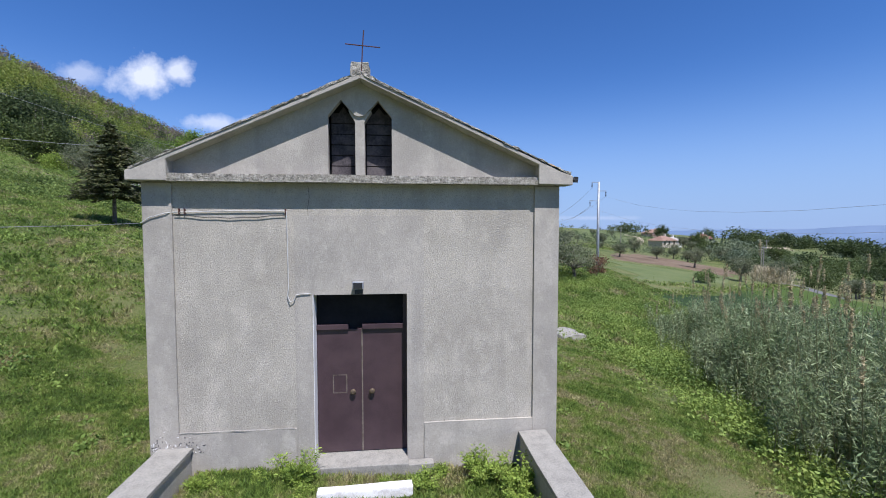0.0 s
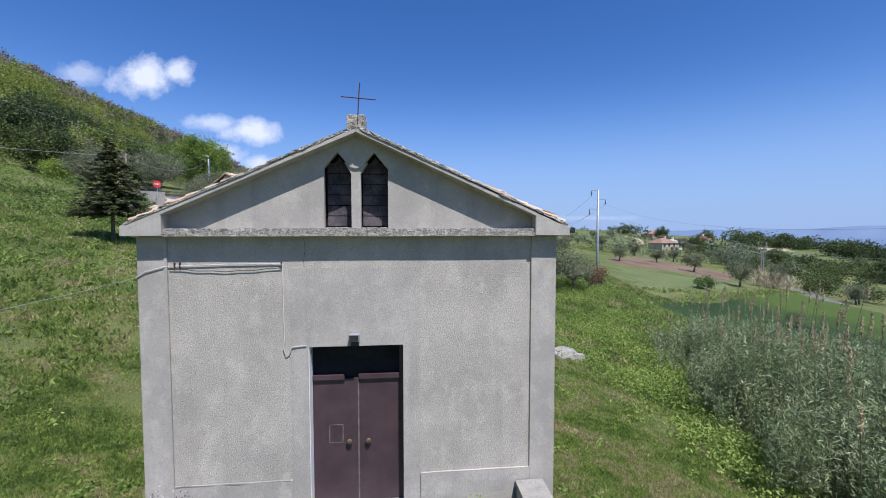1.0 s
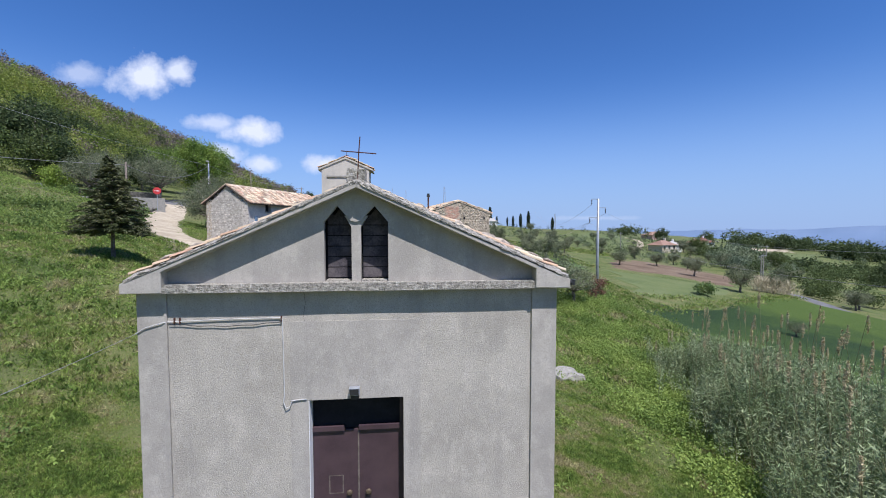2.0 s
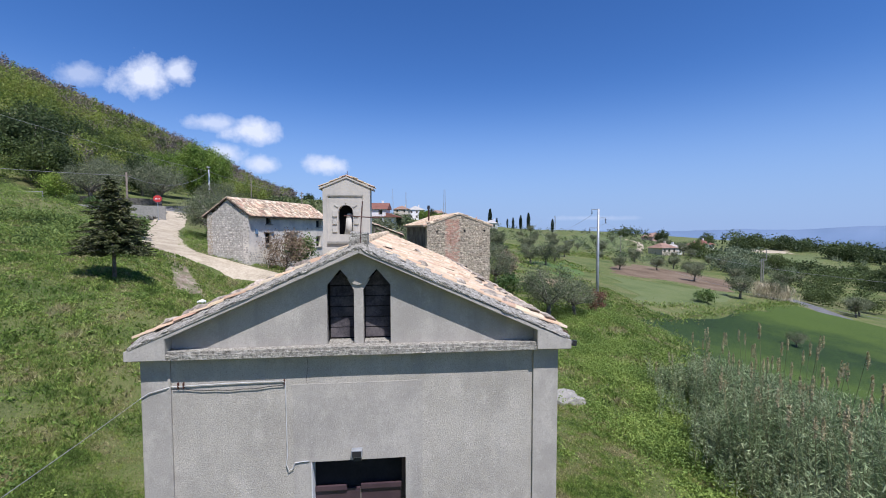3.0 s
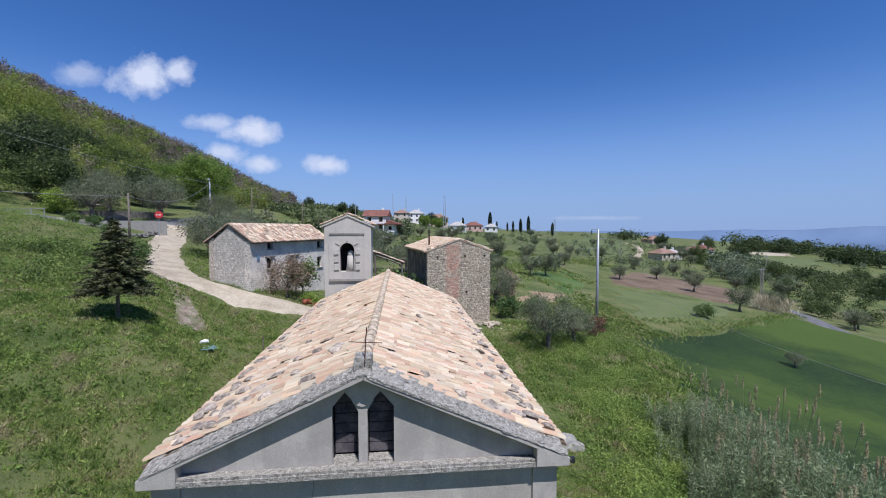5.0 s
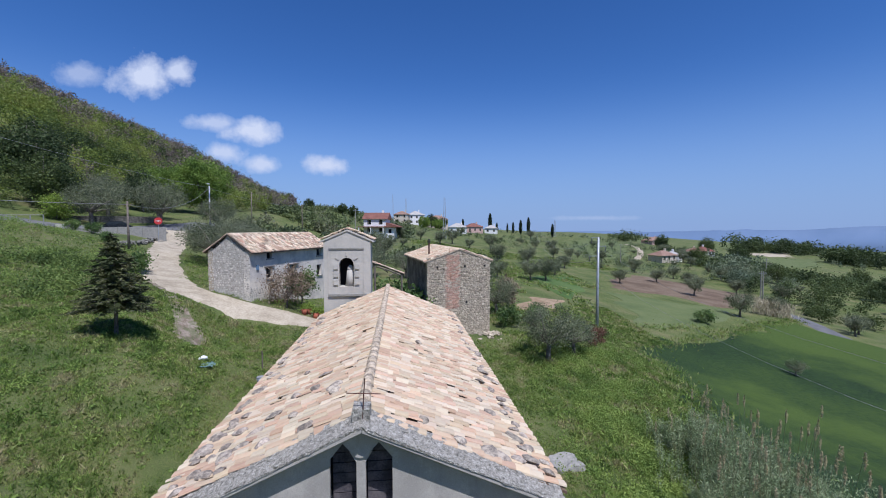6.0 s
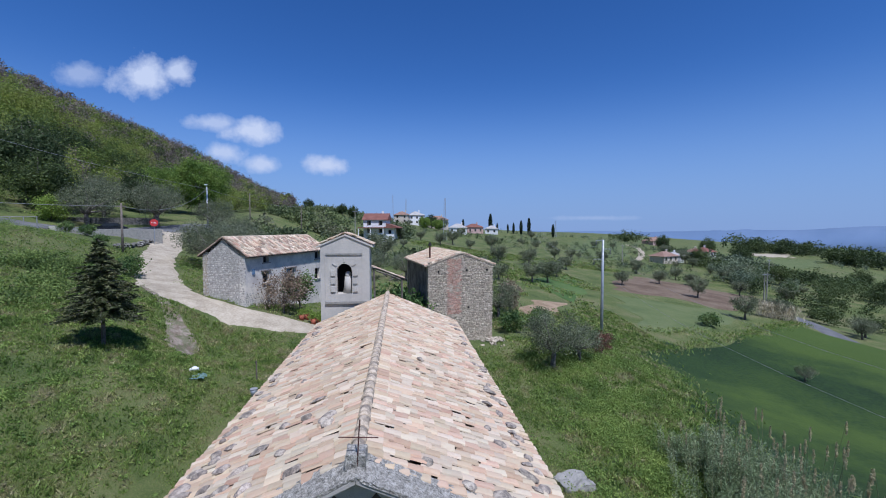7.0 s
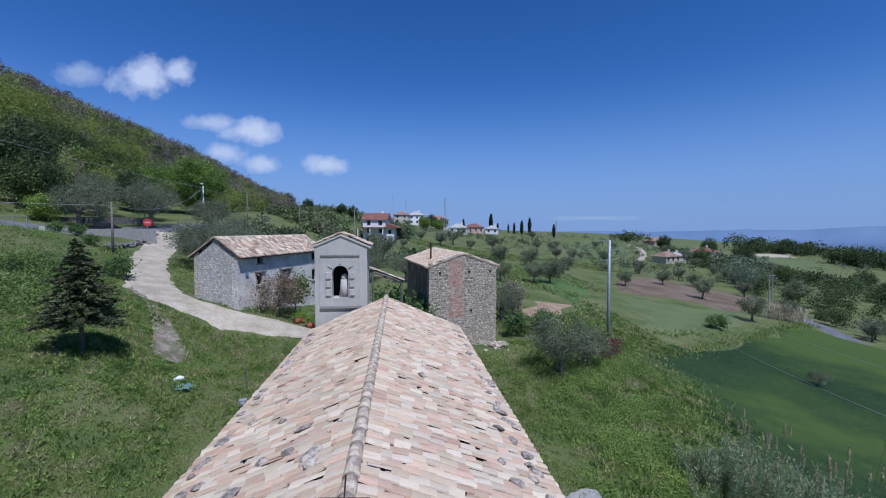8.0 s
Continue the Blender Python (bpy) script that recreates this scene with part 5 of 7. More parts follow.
while len(places) < 72 and tries < 6000:
    tries += 1
    y = valley.uniform(48, 210)
    x = valley.uniform(-4 - 0.06 * y, 18 + 0.95 * y)
    inside_soil = 38 < x < 92 and 58 < y < 100 or 26 < x < 60 and 40 < y < 66 or 14 < x < 27 and 40 < y < 56 or 22 < x < 43 and 46 < y < 88
    if inside_soil or x > 70 and y < 55 or any((x - a) ** 2 + (y - b) ** 2 < 36 for a, b, _ in places + named):
        continue
    places.append((x, y, valley.uniform(0.5, 1.25)))
set_out(olive_b, named + places, 2)
set_out(oak_a, [(-42.5, 90, 1.12), (-47.5, 84, 0.8), (20, 205, 0.6), (12, 190, 0.55)], 3)
set_out(dark_tree, [(205, 160, 1.1), (-50, 236, 0.8), (-30, 224, 0.7), (-24, 222, 0.75), (-12, 216, 0.75), (18, 222, 0.9), (24, 224, 0.8), (190, 235, 1.2), (152, 222, 1.0), (112, 140, 0.8), (148, 162, 1.1), (104, 66, 0.8), (122, 86, 0.8), (96, 58, 0.7), (110, 104, 0.7), (-58, 50, 0.9), (-64, 56, 1.0), (-51, 61, 0.95), (-57, 66, 1.1), (-47, 77, 0.8), (-63, 74, 1.2)], 4)
set_out(bush_a, [(-0.3, 25.2, 2.0), (1.1, 26.3, 2.2), (0.3, 28.5, 2.4), (18.5, 30, 0.9), (10.2, 29, 1.2), (43.0, 47.2, 1.4), (13.5, 32, 1.2), (15.5, 37, 1.1), (21, 33, 0.7), (-21, 30.5, 1.1), (-29.5, 40, 0.8), (-18.5, 39.5, 1.3), (-14.0, 40.5, 1.2), (-7.5, 43, 1.3), (-33.5, 44, 0.9), (-36, 44.5, 0.8)], 5)

yellow_bush = make_tree("broom_bush", "bright yellow-green bush above the road", "bush", 35, "weed", 0.5, 0.06, (1.3, 1.1, 0.9), 1.1, 34, 70, 0.5, 0.2, 0.1, "", 8)
set_out(yellow_bush, [(-46.5, 56.5, 1.6)], 13)
brown_bush = make_tree("dry_bush", "brownish twiggy bush by the farmhouse wall", "bush", 31, "dry", 0.5, 0.06, (1.15, 1.15, 0.95), 1.35, 40, 70, 0.42, 0.16, 0.05, "", 10)
set_out(brown_bush, [(-8.45, 28.0, 1.4)], 6)
yard_shrub = make_tree("laurel_shrub", "round dark green shrub in the farmyard", "bush", 32, "shrub", 0.7, 0.07, (1.0, 1.0, 0.9), 1.7, 30, 70, 0.40, 0.17, 0.08, "", 8)
set_out(yard_shrub, [(-7.75, 30.2, 1.35)], 7)
rusty = make_tree("rusty_bush", "reddish brown bush at the foot of the pole", "bush", 33, "rust", 0.4, 0.05, (0.75, 0.75, 0.8), 1.0, 22, 55, 0.36, 0.16, 0.06, "", 8)
set_out(rusty, [(16.2, 24.7, 0.95)], 8)
tall_bush = make_tree("tall_bush", "tall brown-green bush beside the barn", "bush", 34, "dry", 0.8, 0.08, (1.1, 1.1, 1.5), 2.1, 36, 55, 0.5, 0.22, 0.09, "", 9)
set_out(tall_bush, [(12.6, 38.5, 1.1)], 9)


def build_cypress():
    gen = np.random.default_rng(41)
    t = thing("cypress_tree", (0, 0, 0), "slim dark cypress on the skyline", "tree", "cypress trees")
    part("trunk", tube(B(), [(0, 0, -0.5), (0, 0, 4), (0, 0, 8)], 0.18, 7, 0.2), M["bark"], t)
    z = gen.uniform(0.8, 9.6, 1500)
    r = 1.0 * np.sin(np.clip(z / 9.8, 0, 1) * math.pi) ** 0.6 * gen.uniform(0.5, 1.05, 1500)
    a = gen.uniform(0, 2 * math.pi, 1500)
    leaf_mesh("crown", cards(np.stack([r * np.cos(a), r * np.sin(a), z], -1), 0.7, 0.25, gen, -1.0)[0], M["cypress"], t)
    return t


set_out(build_cypress(), [(54, 238, 1.15), (72, 236, 0.95), (78, 240, 1.05), (90, 232, 0.9), (60, 246, 0.6), (65, 240, 0.55), (38, 240, 0.75), (68, 238, 0.7)], 10)


# wooded hill: past counting
def build_woods():
    gen = np.random.default_rng(51)
    green, bare = [], []
    n, extra = 4000, 1100
    y = np.concatenate([gen.uniform(10, 300, n // 2), gen.uniform(10, 680, n // 2), gen.uniform(95, 400, extra)])
    up = np.concatenate([gen.beta(0.85, 1.7, n) * 330, gen.uniform(-16, 60, extra)])
    foot = np.minimum(-50 - 0.052 * (y - 66), -59 - 0.277 * (y - 215))
    # towards the saddle the trees spread past the foot of the slope
    x = np.where(up < 0, np.minimum(foot + 6, -0.243 * y - 4), foot - up)
    x = np.where(np.arange(n + extra) < n, foot - up, np.maximum(x, foot - up - 5))
    x = np.minimum(x, -0.238 * y - 3)
    z = height(x, y)
    for xx, yy, zz, uu in zip(x, y, z, up):
        if yy < 12 or (uu < 12 and yy < 110 and gen.random() < 0.4):
            continue
        # the flank that turns away from the chapel is thinned out
        if xx < -0.92 * (yy + 7) - 8 and gen.random() < 0.85:
            continue
        d = math.hypot(xx, yy)
        size, k = (0.30, 700) if d < 100 else (0.40, 380) if d < 180 else (0.58, 200) if d < 320 else (1.0, 90)
        s = gen.uniform(0.7, 1.2)
        lobes = clumps(gen, 9, 2.6 * s, 2.6 * s, 3.0 * s)
        c = lobes[gen.integers(0, 9, k)] + gen.normal(size=(k, 3)) * 0.55 * s + (xx, yy, zz + 3.5 * s)
        v = cards(c, size * s, size * 0.6 * s, gen)[0]
        patchy = 0.05 + 0.35 * (noise.noise((xx * 0.016, yy * 0.016, 31)) > 0.14)
        rim = (d - 185 + 22 * noise.noise((xx * 0.02, yy * 0.02, 5))) / 45
        tail = 0.62 if xx > -0.40 * yy and yy > 150 else 0.0
        (bare if gen.random() < max(patchy, tail, min(0.9, rim)) else green).append(v)
    tagged(leaf_mesh("hill_wood", np.concatenate(green), M["wood_green"]), "mixed spring woodland covering the hillside", "woods", kind="stuff")
    tagged(leaf_mesh("bare_wood", np.concatenate(bare), M["wood_bare"]), "still leafless brown woodland along the hilltop", "woods", kind="stuff")


build_woods()


def build_far_woods():
    """Orchards, thickets and woods down the valley and over the rise, past counting."""
    gen = np.random.default_rng(52)
    out, dense = [], []

    def clump(x, y, s, k, size, out=out):
        c = clumps(gen, 9, 2.5 * s, 2.5 * s, 1.8 * s)[gen.integers(0, 9, k)] + gen.normal(size=(k, 3)) * 0.55 * s
        out.append(cards(c + (x, y, float(height(x, y)) + 2.2 * s), size * s, size * 0.6 * s, gen)[0])

    for _ in range(3000):
        y = gen.uniform(58, 330)
        x = gen.uniform(72 + 0.50 * (y - 60), 125 + 1.25 * y)
        if x > 1.38 * (y + 7) + 12:
            continue
        d = math.hypot(x, y)
        open_land = 0.8 * x - 0.6 * y > 30 and d > 235 or d > 330
        if gen.random() > (0.05 if open_land else 0.28 + 0.72 * (noise.noise((x * 0.02, y * 0.02, 7)) > 0.0)):
            continue
        if abs(x - 200 - 0.55 * (y - 200)) < 65 and d > 285:
            continue
        clump(x, y, gen.uniform(0.45, 1.1), 560 if d < 150 else 150, 0.42 if d < 150 else 0.65, dense if noise.noise((x * 0.025, y * 0.025, 13)) > -0.3 else out)
    for _ in range(1500):
        y = gen.uniform(62, 250)
        x = gen.uniform(-8 - 0.10 * y, 20 + 0.75 * y)
        if noise.noise((x * 0.03, y * 0.03, 17)) < -0.08 or 38 < x < 92 and y < 101 or x < 16 and y < 62 or 20 < x < 44 and y < 90:
            continue
        clump(x, y, gen.uniform(0.14, 0.62), 70, 0.7, dense if gen.random() < 0.4 else out)
    # the dark row along the far field, lone big trees, the knoll
    for _ in range(54):
        t = gen.random() ** 1.2 * 0.85
        clump(292 + 105 * t + gen.normal() * 4, 326 + 20 * t + gen.normal() * 6, gen.uniform(1.5, 3.2), 300, 0.50, dense)
    for _ in range(30):
        clump(330 + gen.normal() * 9, 262 + gen.normal() * 9, gen.uniform(1.8, 3.2), 340, 0.50, dense)
    for _ in range(22):
        clump(390 + gen.normal() * 26, 290 + gen.normal() * 16, gen.uniform(1.2, 2.2), 140, 0.60, dense)
    for _ in range(12):
        clump(158 + gen.normal() * 5, 272 + gen.normal() * 6, gen.uniform(1.2, 2.0), 180, 0.60, dense)
    for _ in range(16):
        clump(124 + gen.normal() * 4, 136 + gen.normal() * 4, gen.uniform(0.8, 1.5), 150, 0.7)
    tagged(leaf_mesh("valley_wood", np.concatenate(out), M["valley"]), "scattered orchards and thickets down the valley", "woods", kind="stuff")
    tagged(leaf_mesh("far_wood", np.concatenate(dense), M["darkwood"]), "dark green woods and hedges across the valley", "woods", kind="stuff")


build_far_woods()


def build_scrub():
    """Broom, bramble and young oak over the saddle behind the farmhouse, past counting."""
    gen = np.random.default_rng(53)
    out = []
    for _ in range(2600):
        y = gen.uniform(62, 290)
        x = gen.uniform(-0.27 * y - 6, 6 - 0.02 * y)
        if noise.noise((x * 0.045, y * 0.045, 27)) < 0.02 or -15 < x < 5 and 84 < y < 122:
            continue
        s = gen.uniform(0.3, 1.25) * (0.8 if y < 110 else 1)
        k = 110 if y < 130 else 60
        c = clumps(gen, 6, 2.4 * s, 2.4 * s, 1.3 * s)[gen.integers(0, 6, k)] + gen.normal(size=(k, 3)) * 0.6 * s
        out.append(cards(c + (x, y, float(height(x, y)) + 1.1 * s), 0.75 * s + 0.1, 0.5 * s, gen)[0])
    tagged(leaf_mesh("hillside_scrub", np.concatenate(out), M["scrub"]), "green scrub and young trees over the saddle", "scrub", kind="stuff")


build_scrub()


def build_dead_reeds():
    """Pale dead reeds at the head of the farm track."""
    gen = np.random.default_rng(54)
    n = 2600
    t, w = gen.random(n), gen.normal(size=(n, 2))
    x, y = 60.5 + 5.5 * t + w[:, 0] * 0.7, 58.0 - 1.0 * t + w[:, 1] * 0.7
    p = np.stack([x, y, height(x, y) + gen.uniform(0.3, 2.6, n)], -1)
    along = gen.normal(size=p.shape) * 0.25
    along[:, 2] = 1
    tagged(leaf_mesh("dead_reeds", cards(p, 1.0, 0.06, gen, 0, along)[0], M["deadreed"]), "pale dead reeds beside the farm track", "reeds", kind="stuff")


build_dead_reeds()


# ---- low growth ----
def build_reeds():
    gen = np.random.default_rng(61)
    leaf_p, leaf_d, stems, plumes = [], [], [], []
    bm = B()
    made = 0
    verts, faces = [], []
    while made < 2300:
        y = gen.uniform(-4, 13.5)
        edge = 9.0 + 0.36 * y
        wide = 6.5 - 0.25 * max(0, y)
        u = gen.random() ** 0.85
        x = edge + wide * u + 0.35 * gen.normal() + 0.9 * noise.noise((y * 0.45, 3, 8))
        if noise.noise((x * 0.5, y * 0.5, 2)) < -0.18 + 0.03 * max(0, y - 6) and gen.random() < 0.8 or y > 7 and gen.random() < 0.08 * (y - 7):
            continue
        made += 1
        z0 = float(height(x, y))
        h = gen.uniform(1.6, 3.35) * (0.5 + 0.6 * min(1, u * 3)) * (1 - 0.035 * max(0, y - 4))
        lean = gen.normal(size=2) * 0.12
        tip = np.array([x + lean[0] * h, y + lean[1] * h, z0 + h])
        base = np.array([x, y, z0 - 0.1])
        k = len(verts)
        for q, r in ((base, 0.013), (tip, 0.005)):
            for a in range(3):
                verts.append((q[0] + r * math.cos(a * 2.1), q[1] + r * math.sin(a * 2.1), q[2]))
        faces += [(k + a, k + (a + 1) % 3, k + 3 + (a + 1) % 3, k + 3 + a) for a in range(3)]
        m = 105
        f = gen.uniform(0.25, 1.0, m)
        ang = gen.uniform(0, 2 * math.pi, m)
        d = np.stack([np.cos(ang), np.sin(ang), gen.uniform(-0.5, 1.8, m)], -1)
        leaf_p.append(base + (tip - base) * f[:, None] + d * 0.12)
        leaf_d.append(d)
        if gen.random() < 0.075 and y > -2:
            # last year's flowering cane
            ph = h + gen.uniform(0.8, 2.0)
            top = np.array([x + lean[0] * ph, y + lean[1] * ph, z0 + ph])
            k = len(verts)
            for q, r in ((base, 0.014), (top, 0.006)):
                for a in range(3):
                    verts.append((q[0] + r * math.cos(a * 2.1), q[1] + r * math.sin(a * 2.1), q[2]))
            faces += [(k + a, k + (a + 1) % 3, k + 3 + (a + 1) % 3, k + 3 + a) for a in range(3)]
            f = gen.uniform(0.0, 0.52, 90)
            r = 0.030 * np.sin(np.clip((f + 0.05) / 0.60, 0, 1) * math.pi)
            a = gen.uniform(0, 2 * math.pi, 90)
            plumes.append(top + np.stack([r * np.cos(a), r * np.sin(a), -f], -1))
    v = cards(np.concatenate(leaf_p), 0.145, 0.024, gen, 0.1, np.concatenate(leaf_d))[0]
    tagged(leaf_mesh("reed_leaves", v, M["reed"]), "dense stand of grey-green giant reeds on the slope", "reeds", kind="stuff")
    tagged(sheet("reed_stems", verts, faces, M["straw"]), "dry straw-coloured reed canes", "reeds", kind="stuff")
    p = np.concatenate(plumes)
    v = cards(p, 0.10, 0.022, gen, -0.8)[0]
    tagged(leaf_mesh("reed_plumes", v, M["plume"]), "tall tan feathery reed plumes", "reeds", kind="stuff")
    bm.free()


build_reeds()


def clear_of_things(x, y):
    chapel_plan = (-3.4 < x) & (x < 3.42) & (y > -0.05) & (y < 17.8)
    walls = ((np.abs(x + 2.93) < 0.27) | (np.abs(x - 2.93) < 0.26)) & (y < 0) & (y > -4.9)
    step = (np.abs(x - 0.1) < 0.95) & (y > -0.30) & (y < 0.1)
    barn = (x > 2.3) & (x < 8.2) & (y > 25.3) & (y < 36)
    lane_y = np.interp(x, [-26.5, -23.2, -20, -17, -14, -11, -8.5, -5.5, -1, 4], [45, 38, 32.2, 28.2, 26.2, 25.6, 25.6, 26.4, 27.5, 28.5])
    lane_w = np.interp(x, [-26, -20, -17, -14, -5, 4], [5.0, 3.6, 2.4, 1.7, 1.3, 1.2])
    spur = (x > -13.7) & (x < -11.2) & (np.abs(y - 20.6 + 1.6 * (x + 12.5)) < 1.0)
    plot = (x > 14.8) & (x < 24) & (np.abs(y - 40.3 - 1.35 * (x - 15.2) * 0.75 - 3.2) < 4.6)
    return ~(plot | spur | chapel_plan | walls | step | barn | (np.abs(y - lane_y) < lane_w))


def scatter(gen, n, x0, x1, y0, y1):
    x, y = gen.uniform(x0, x1, n), gen.uniform(y0, y1, n)
    # the stretch of meadow on either side of the chapel that opens northwards
    ok = clear_of_things(x, y) & (x > -0.92 * (y + 7) - 1.5) & (x < 1.35 * (y + 7) + 1.5)
    return x[ok], y[ok]


def build_grass():
    gen = np.random.default_rng(71)
    v = []
    for n, x0, x1, y0, y1, h in ((90000, -14, 10.5, -5, 9, 0.085), (95000, -21, 14, 2, 24, 0.11), (36000, -34, 30, 14, 48, 0.18), (52000, 3.3, 10.5, -4.8, 5, 0.095), (36000, -9.5, -3.3, -4.2, 5, 0.095), (9000, -2.6, 2.6, -1.6, 0, 0.15), (16000, 9, 30, 10, 50, 0.30), (9000, -30, -8, 4, 26, 0.22)):
        x, y = scatter(gen, n, x0, x1, y0, y1)
        thick = np.array([noise.noise((a * 0.35, b * 0.35, 9)) + 0.5 * noise.noise((a * 1.3, b * 1.3, 4)) for a, b in zip(x, y)])
        keep = (gen.uniform(-1.2, 0.2, len(x)) < thick) & ~((x - 0.23 * (y - 5) > 16.5) & (y < 31 + 0.55 * (x - 21)))
        x, y, thick = x[keep], y[keep], thick[keep]
        x, y = np.repeat(x, 4), np.repeat(y, 4)
        t = np.repeat(thick, 4)
        x, y = x + gen.normal(size=len(x)) * 0.05, y + gen.normal(size=len(x)) * 0.05
        hh = h * (1 + 0.7 * t)
        p = np.stack([x, y, height(x, y) + hh * 0.32], -1)
        d = gen.normal(size=p.shape) * 0.55
        d[:, 2] = 1.0
        q = cards(p, h * 1.1, (0.013 if y0 < 0 else 0.024) * h / 0.10, gen, 0, d)[0]
        v.append(q)
    # rough pasture and rank tussocks across the valley side
    n = 15000
    x, y = gen.uniform(4, 62, n), gen.uniform(36, 120, n)
    tilled = (x > 29) & (x < 62) & (y < 66) | (x > 38) & (y > 58) & (y < 100) | ~clear_of_things(x, y) | (x > 1.0 * (y + 7))
    patchy = np.array([noise.noise((a * 0.12, b * 0.12, 61)) + 0.6 * noise.noise((a * 0.45, b * 0.45, 62)) for a, b in zip(x, y)])
    ok = ~tilled & (patchy > gen.uniform(-0.35, 0.35, n))
    x, y = np.repeat(x[ok], 6), np.repeat(y[ok], 6)
    x, y = x + gen.normal(size=len(x)) * 0.35, y + gen.normal(size=len(x)) * 0.35
    p = np.stack([x, y, height(x, y) + 0.16], -1)
    d = gen.normal(size=p.shape) * 0.8
    d[:, 2] = 0.9
    v.append(cards(p, 0.55, 0.16, gen, 0, d)[0])
    # rank tufts along the margins of the fields
    lines = [((15.5, 5), (21.5, 31.5), 9000), ((21.5, 31.5), (66.5, 56), 2600), ((30.5, 42), (41, 44.8), 500)]
    for (ax, ay), (bx, by), n in lines:
        t = gen.random(n)
        wide = 1.9 if ax < 16 else 0.75
        x, y = ax + (bx - ax) * t + gen.normal(size=n) * wide, ay + (by - ay) * t + gen.normal(size=n) * wide
        p = np.stack([x, y, height(x, y) + 0.13], -1)
        d = gen.normal(size=p.shape) * 0.7
        d[:, 2] = 1.0
        v.append(cards(p, 0.42, 0.085, gen, 0, d)[0])
    tagged(leaf_mesh("meadow_grass", np.concatenate(v), M["grass"]), "uneven tufts of spring meadow grass", "grass", kind="stuff")


build_grass()


def build_brambles():
    """Low leafy thicket on the slope between the chapel and the reeds, and on the western bank."""
    gen = np.random.default_rng(72)
    spots = []
    for _ in range(2600):
        y = gen.uniform(-3, 27)
        mid = 8.2 + 0.30 * y
        x = mid + gen.normal() * (0.45 + 0.10 * max(0, y))
        if x < 6.2 + 0.10 * y and gen.random() < 0.85 or x < 4.8 or noise.noise((x * 0.45, y * 0.45, 11)) < -0.12 or y < 6 and abs(x - mid - 0.6) > 0.7 and gen.random() < 0.75:
            continue
        spots.append((x, y, gen.uniform(0.15, 0.6)))
    for _ in range(1500):
        x, y = gen.uniform(-36, -8), gen.uniform(2, 42)
        n = noise.noise((x * 0.22, y * 0.22, 21))
        if n < (0.14 if x > -16 else -0.12) or not clear_of_things(np.array([x]), np.array([y]))[0]:
            continue
        spots.append((x, y, gen.uniform(0.10, 0.35) * (1 if x > -17 else 1.8)))
    for _ in range(900):
        x, y = gen.uniform(-19, 11), gen.uniform(-5, 24)
        if noise.noise((x * 0.28, y * 0.28, 41)) < -0.05 or not clear_of_things(np.array([x]), np.array([y]))[0] or abs(x) < 3.4 and y < 0:
            continue
        spots.append((x, y, gen.uniform(0.06, 0.16)))
    spots = [p for p in spots if p[0] > -0.92 * (p[1] + 7) - 1.5]
    pts = []
    for x, y, s in spots:
        k = int(45 + 150 * s)
        c = gen.normal(size=(k, 3)) * (s * 0.7, s * 0.7, s * 0.42)
        c[:, 2] = np.abs(c[:, 2])
        pts.append(c + (x, y, float(height(x, y)) + 0.03))
    v = cards(np.concatenate(pts), 0.085, 0.05, gen)[0]
    tagged(leaf_mesh("bramble_thicket", v, M["bramble"]), "tangle of bright green brambles and weeds", "brambles", kind="stuff")


build_brambles()


def build_thicket():
    """Rank dark growth up the western bank below the road, past counting."""
    gen = np.random.default_rng(73)
    pts = []
    for _ in range(1500):
        x, y = gen.uniform(-37, -16), gen.uniform(16, 46)
        n = noise.noise((x * 0.16, y * 0.16, 51)) + 0.5 * noise.noise((x * 0.5, y * 0.5, 52))
        if n < 0.06 - 0.02 * (-x - 24) or x < -0.92 * (y + 7) - 1 or not clear_of_things(np.array([x]), np.array([y]))[0]:
            continue
        if -20 < x and y > 27 or -26 < x and y > 34 or x < -27:
            continue
        s = gen.uniform(0.25, 0.75)
        k = int(60 + 170 * s)
        c = gen.normal(size=(k, 3)) * (s * 0.8, s * 0.8, s * 0.5)
        c[:, 2] = np.abs(c[:, 2])
        pts.append(c + (x, y, float(height(x, y)) + 0.03))
    tagged(leaf_mesh("bank_thicket", cards(np.concatenate(pts), 0.15, 0.085, gen)[0], M["thicket"]), "rank dark green thicket on the bank below the road", "thicket", kind="stuff")


build_thicket()


def build_weed(seed, a, h, n):
    gen = np.random.default_rng(seed)
    t = thing("weed_clump", (0, 0, 0), "bushy light green weed growing against the chapel wall", "weed", "weeds by the chapel")
    bm = B()
    pts, dirs = [], []
    for k in range(n):
        ang, lean = gen.uniform(0, 6.28), gen.uniform(0.1, 0.95) * a
        hh = h * gen.uniform(0.4, 1.2)
        b = np.array([math.cos(ang) * a * 0.4 * gen.random(), math.sin(ang) * a * 0.4 * gen.random(), 0])
        tip = b + (math.cos(ang) * lean, math.sin(ang) * lean, hh)
        tube(bm, [tuple(b - (0, 0, 0.1)), tuple((b + tip) / 2 + (0, 0, 0.03)), tuple(tip)], 0.008, 4, 0.5)
        m = 95
        f = gen.uniform(0.12, 1.02, m)
        d = gen.normal(size=(m, 3))
        d[:, 2] = np.abs(d[:, 2]) * 0.5
        pts.append(b + (tip - b) * f[:, None] + d * 0.05)
        dirs.append(d)
    tagged(part("stalks", bm, M["weed"], t), kind="stuff")
    leaf_mesh("leaves", cards(np.concatenate(pts), 0.055, 0.022, gen, 0, np.concatenate(dirs))[0], M["weed"], t)
    return t


w1, w2 = build_weed(81, 0.34, 0.42, 22), build_weed(82, 0.26, 0.30, 14)
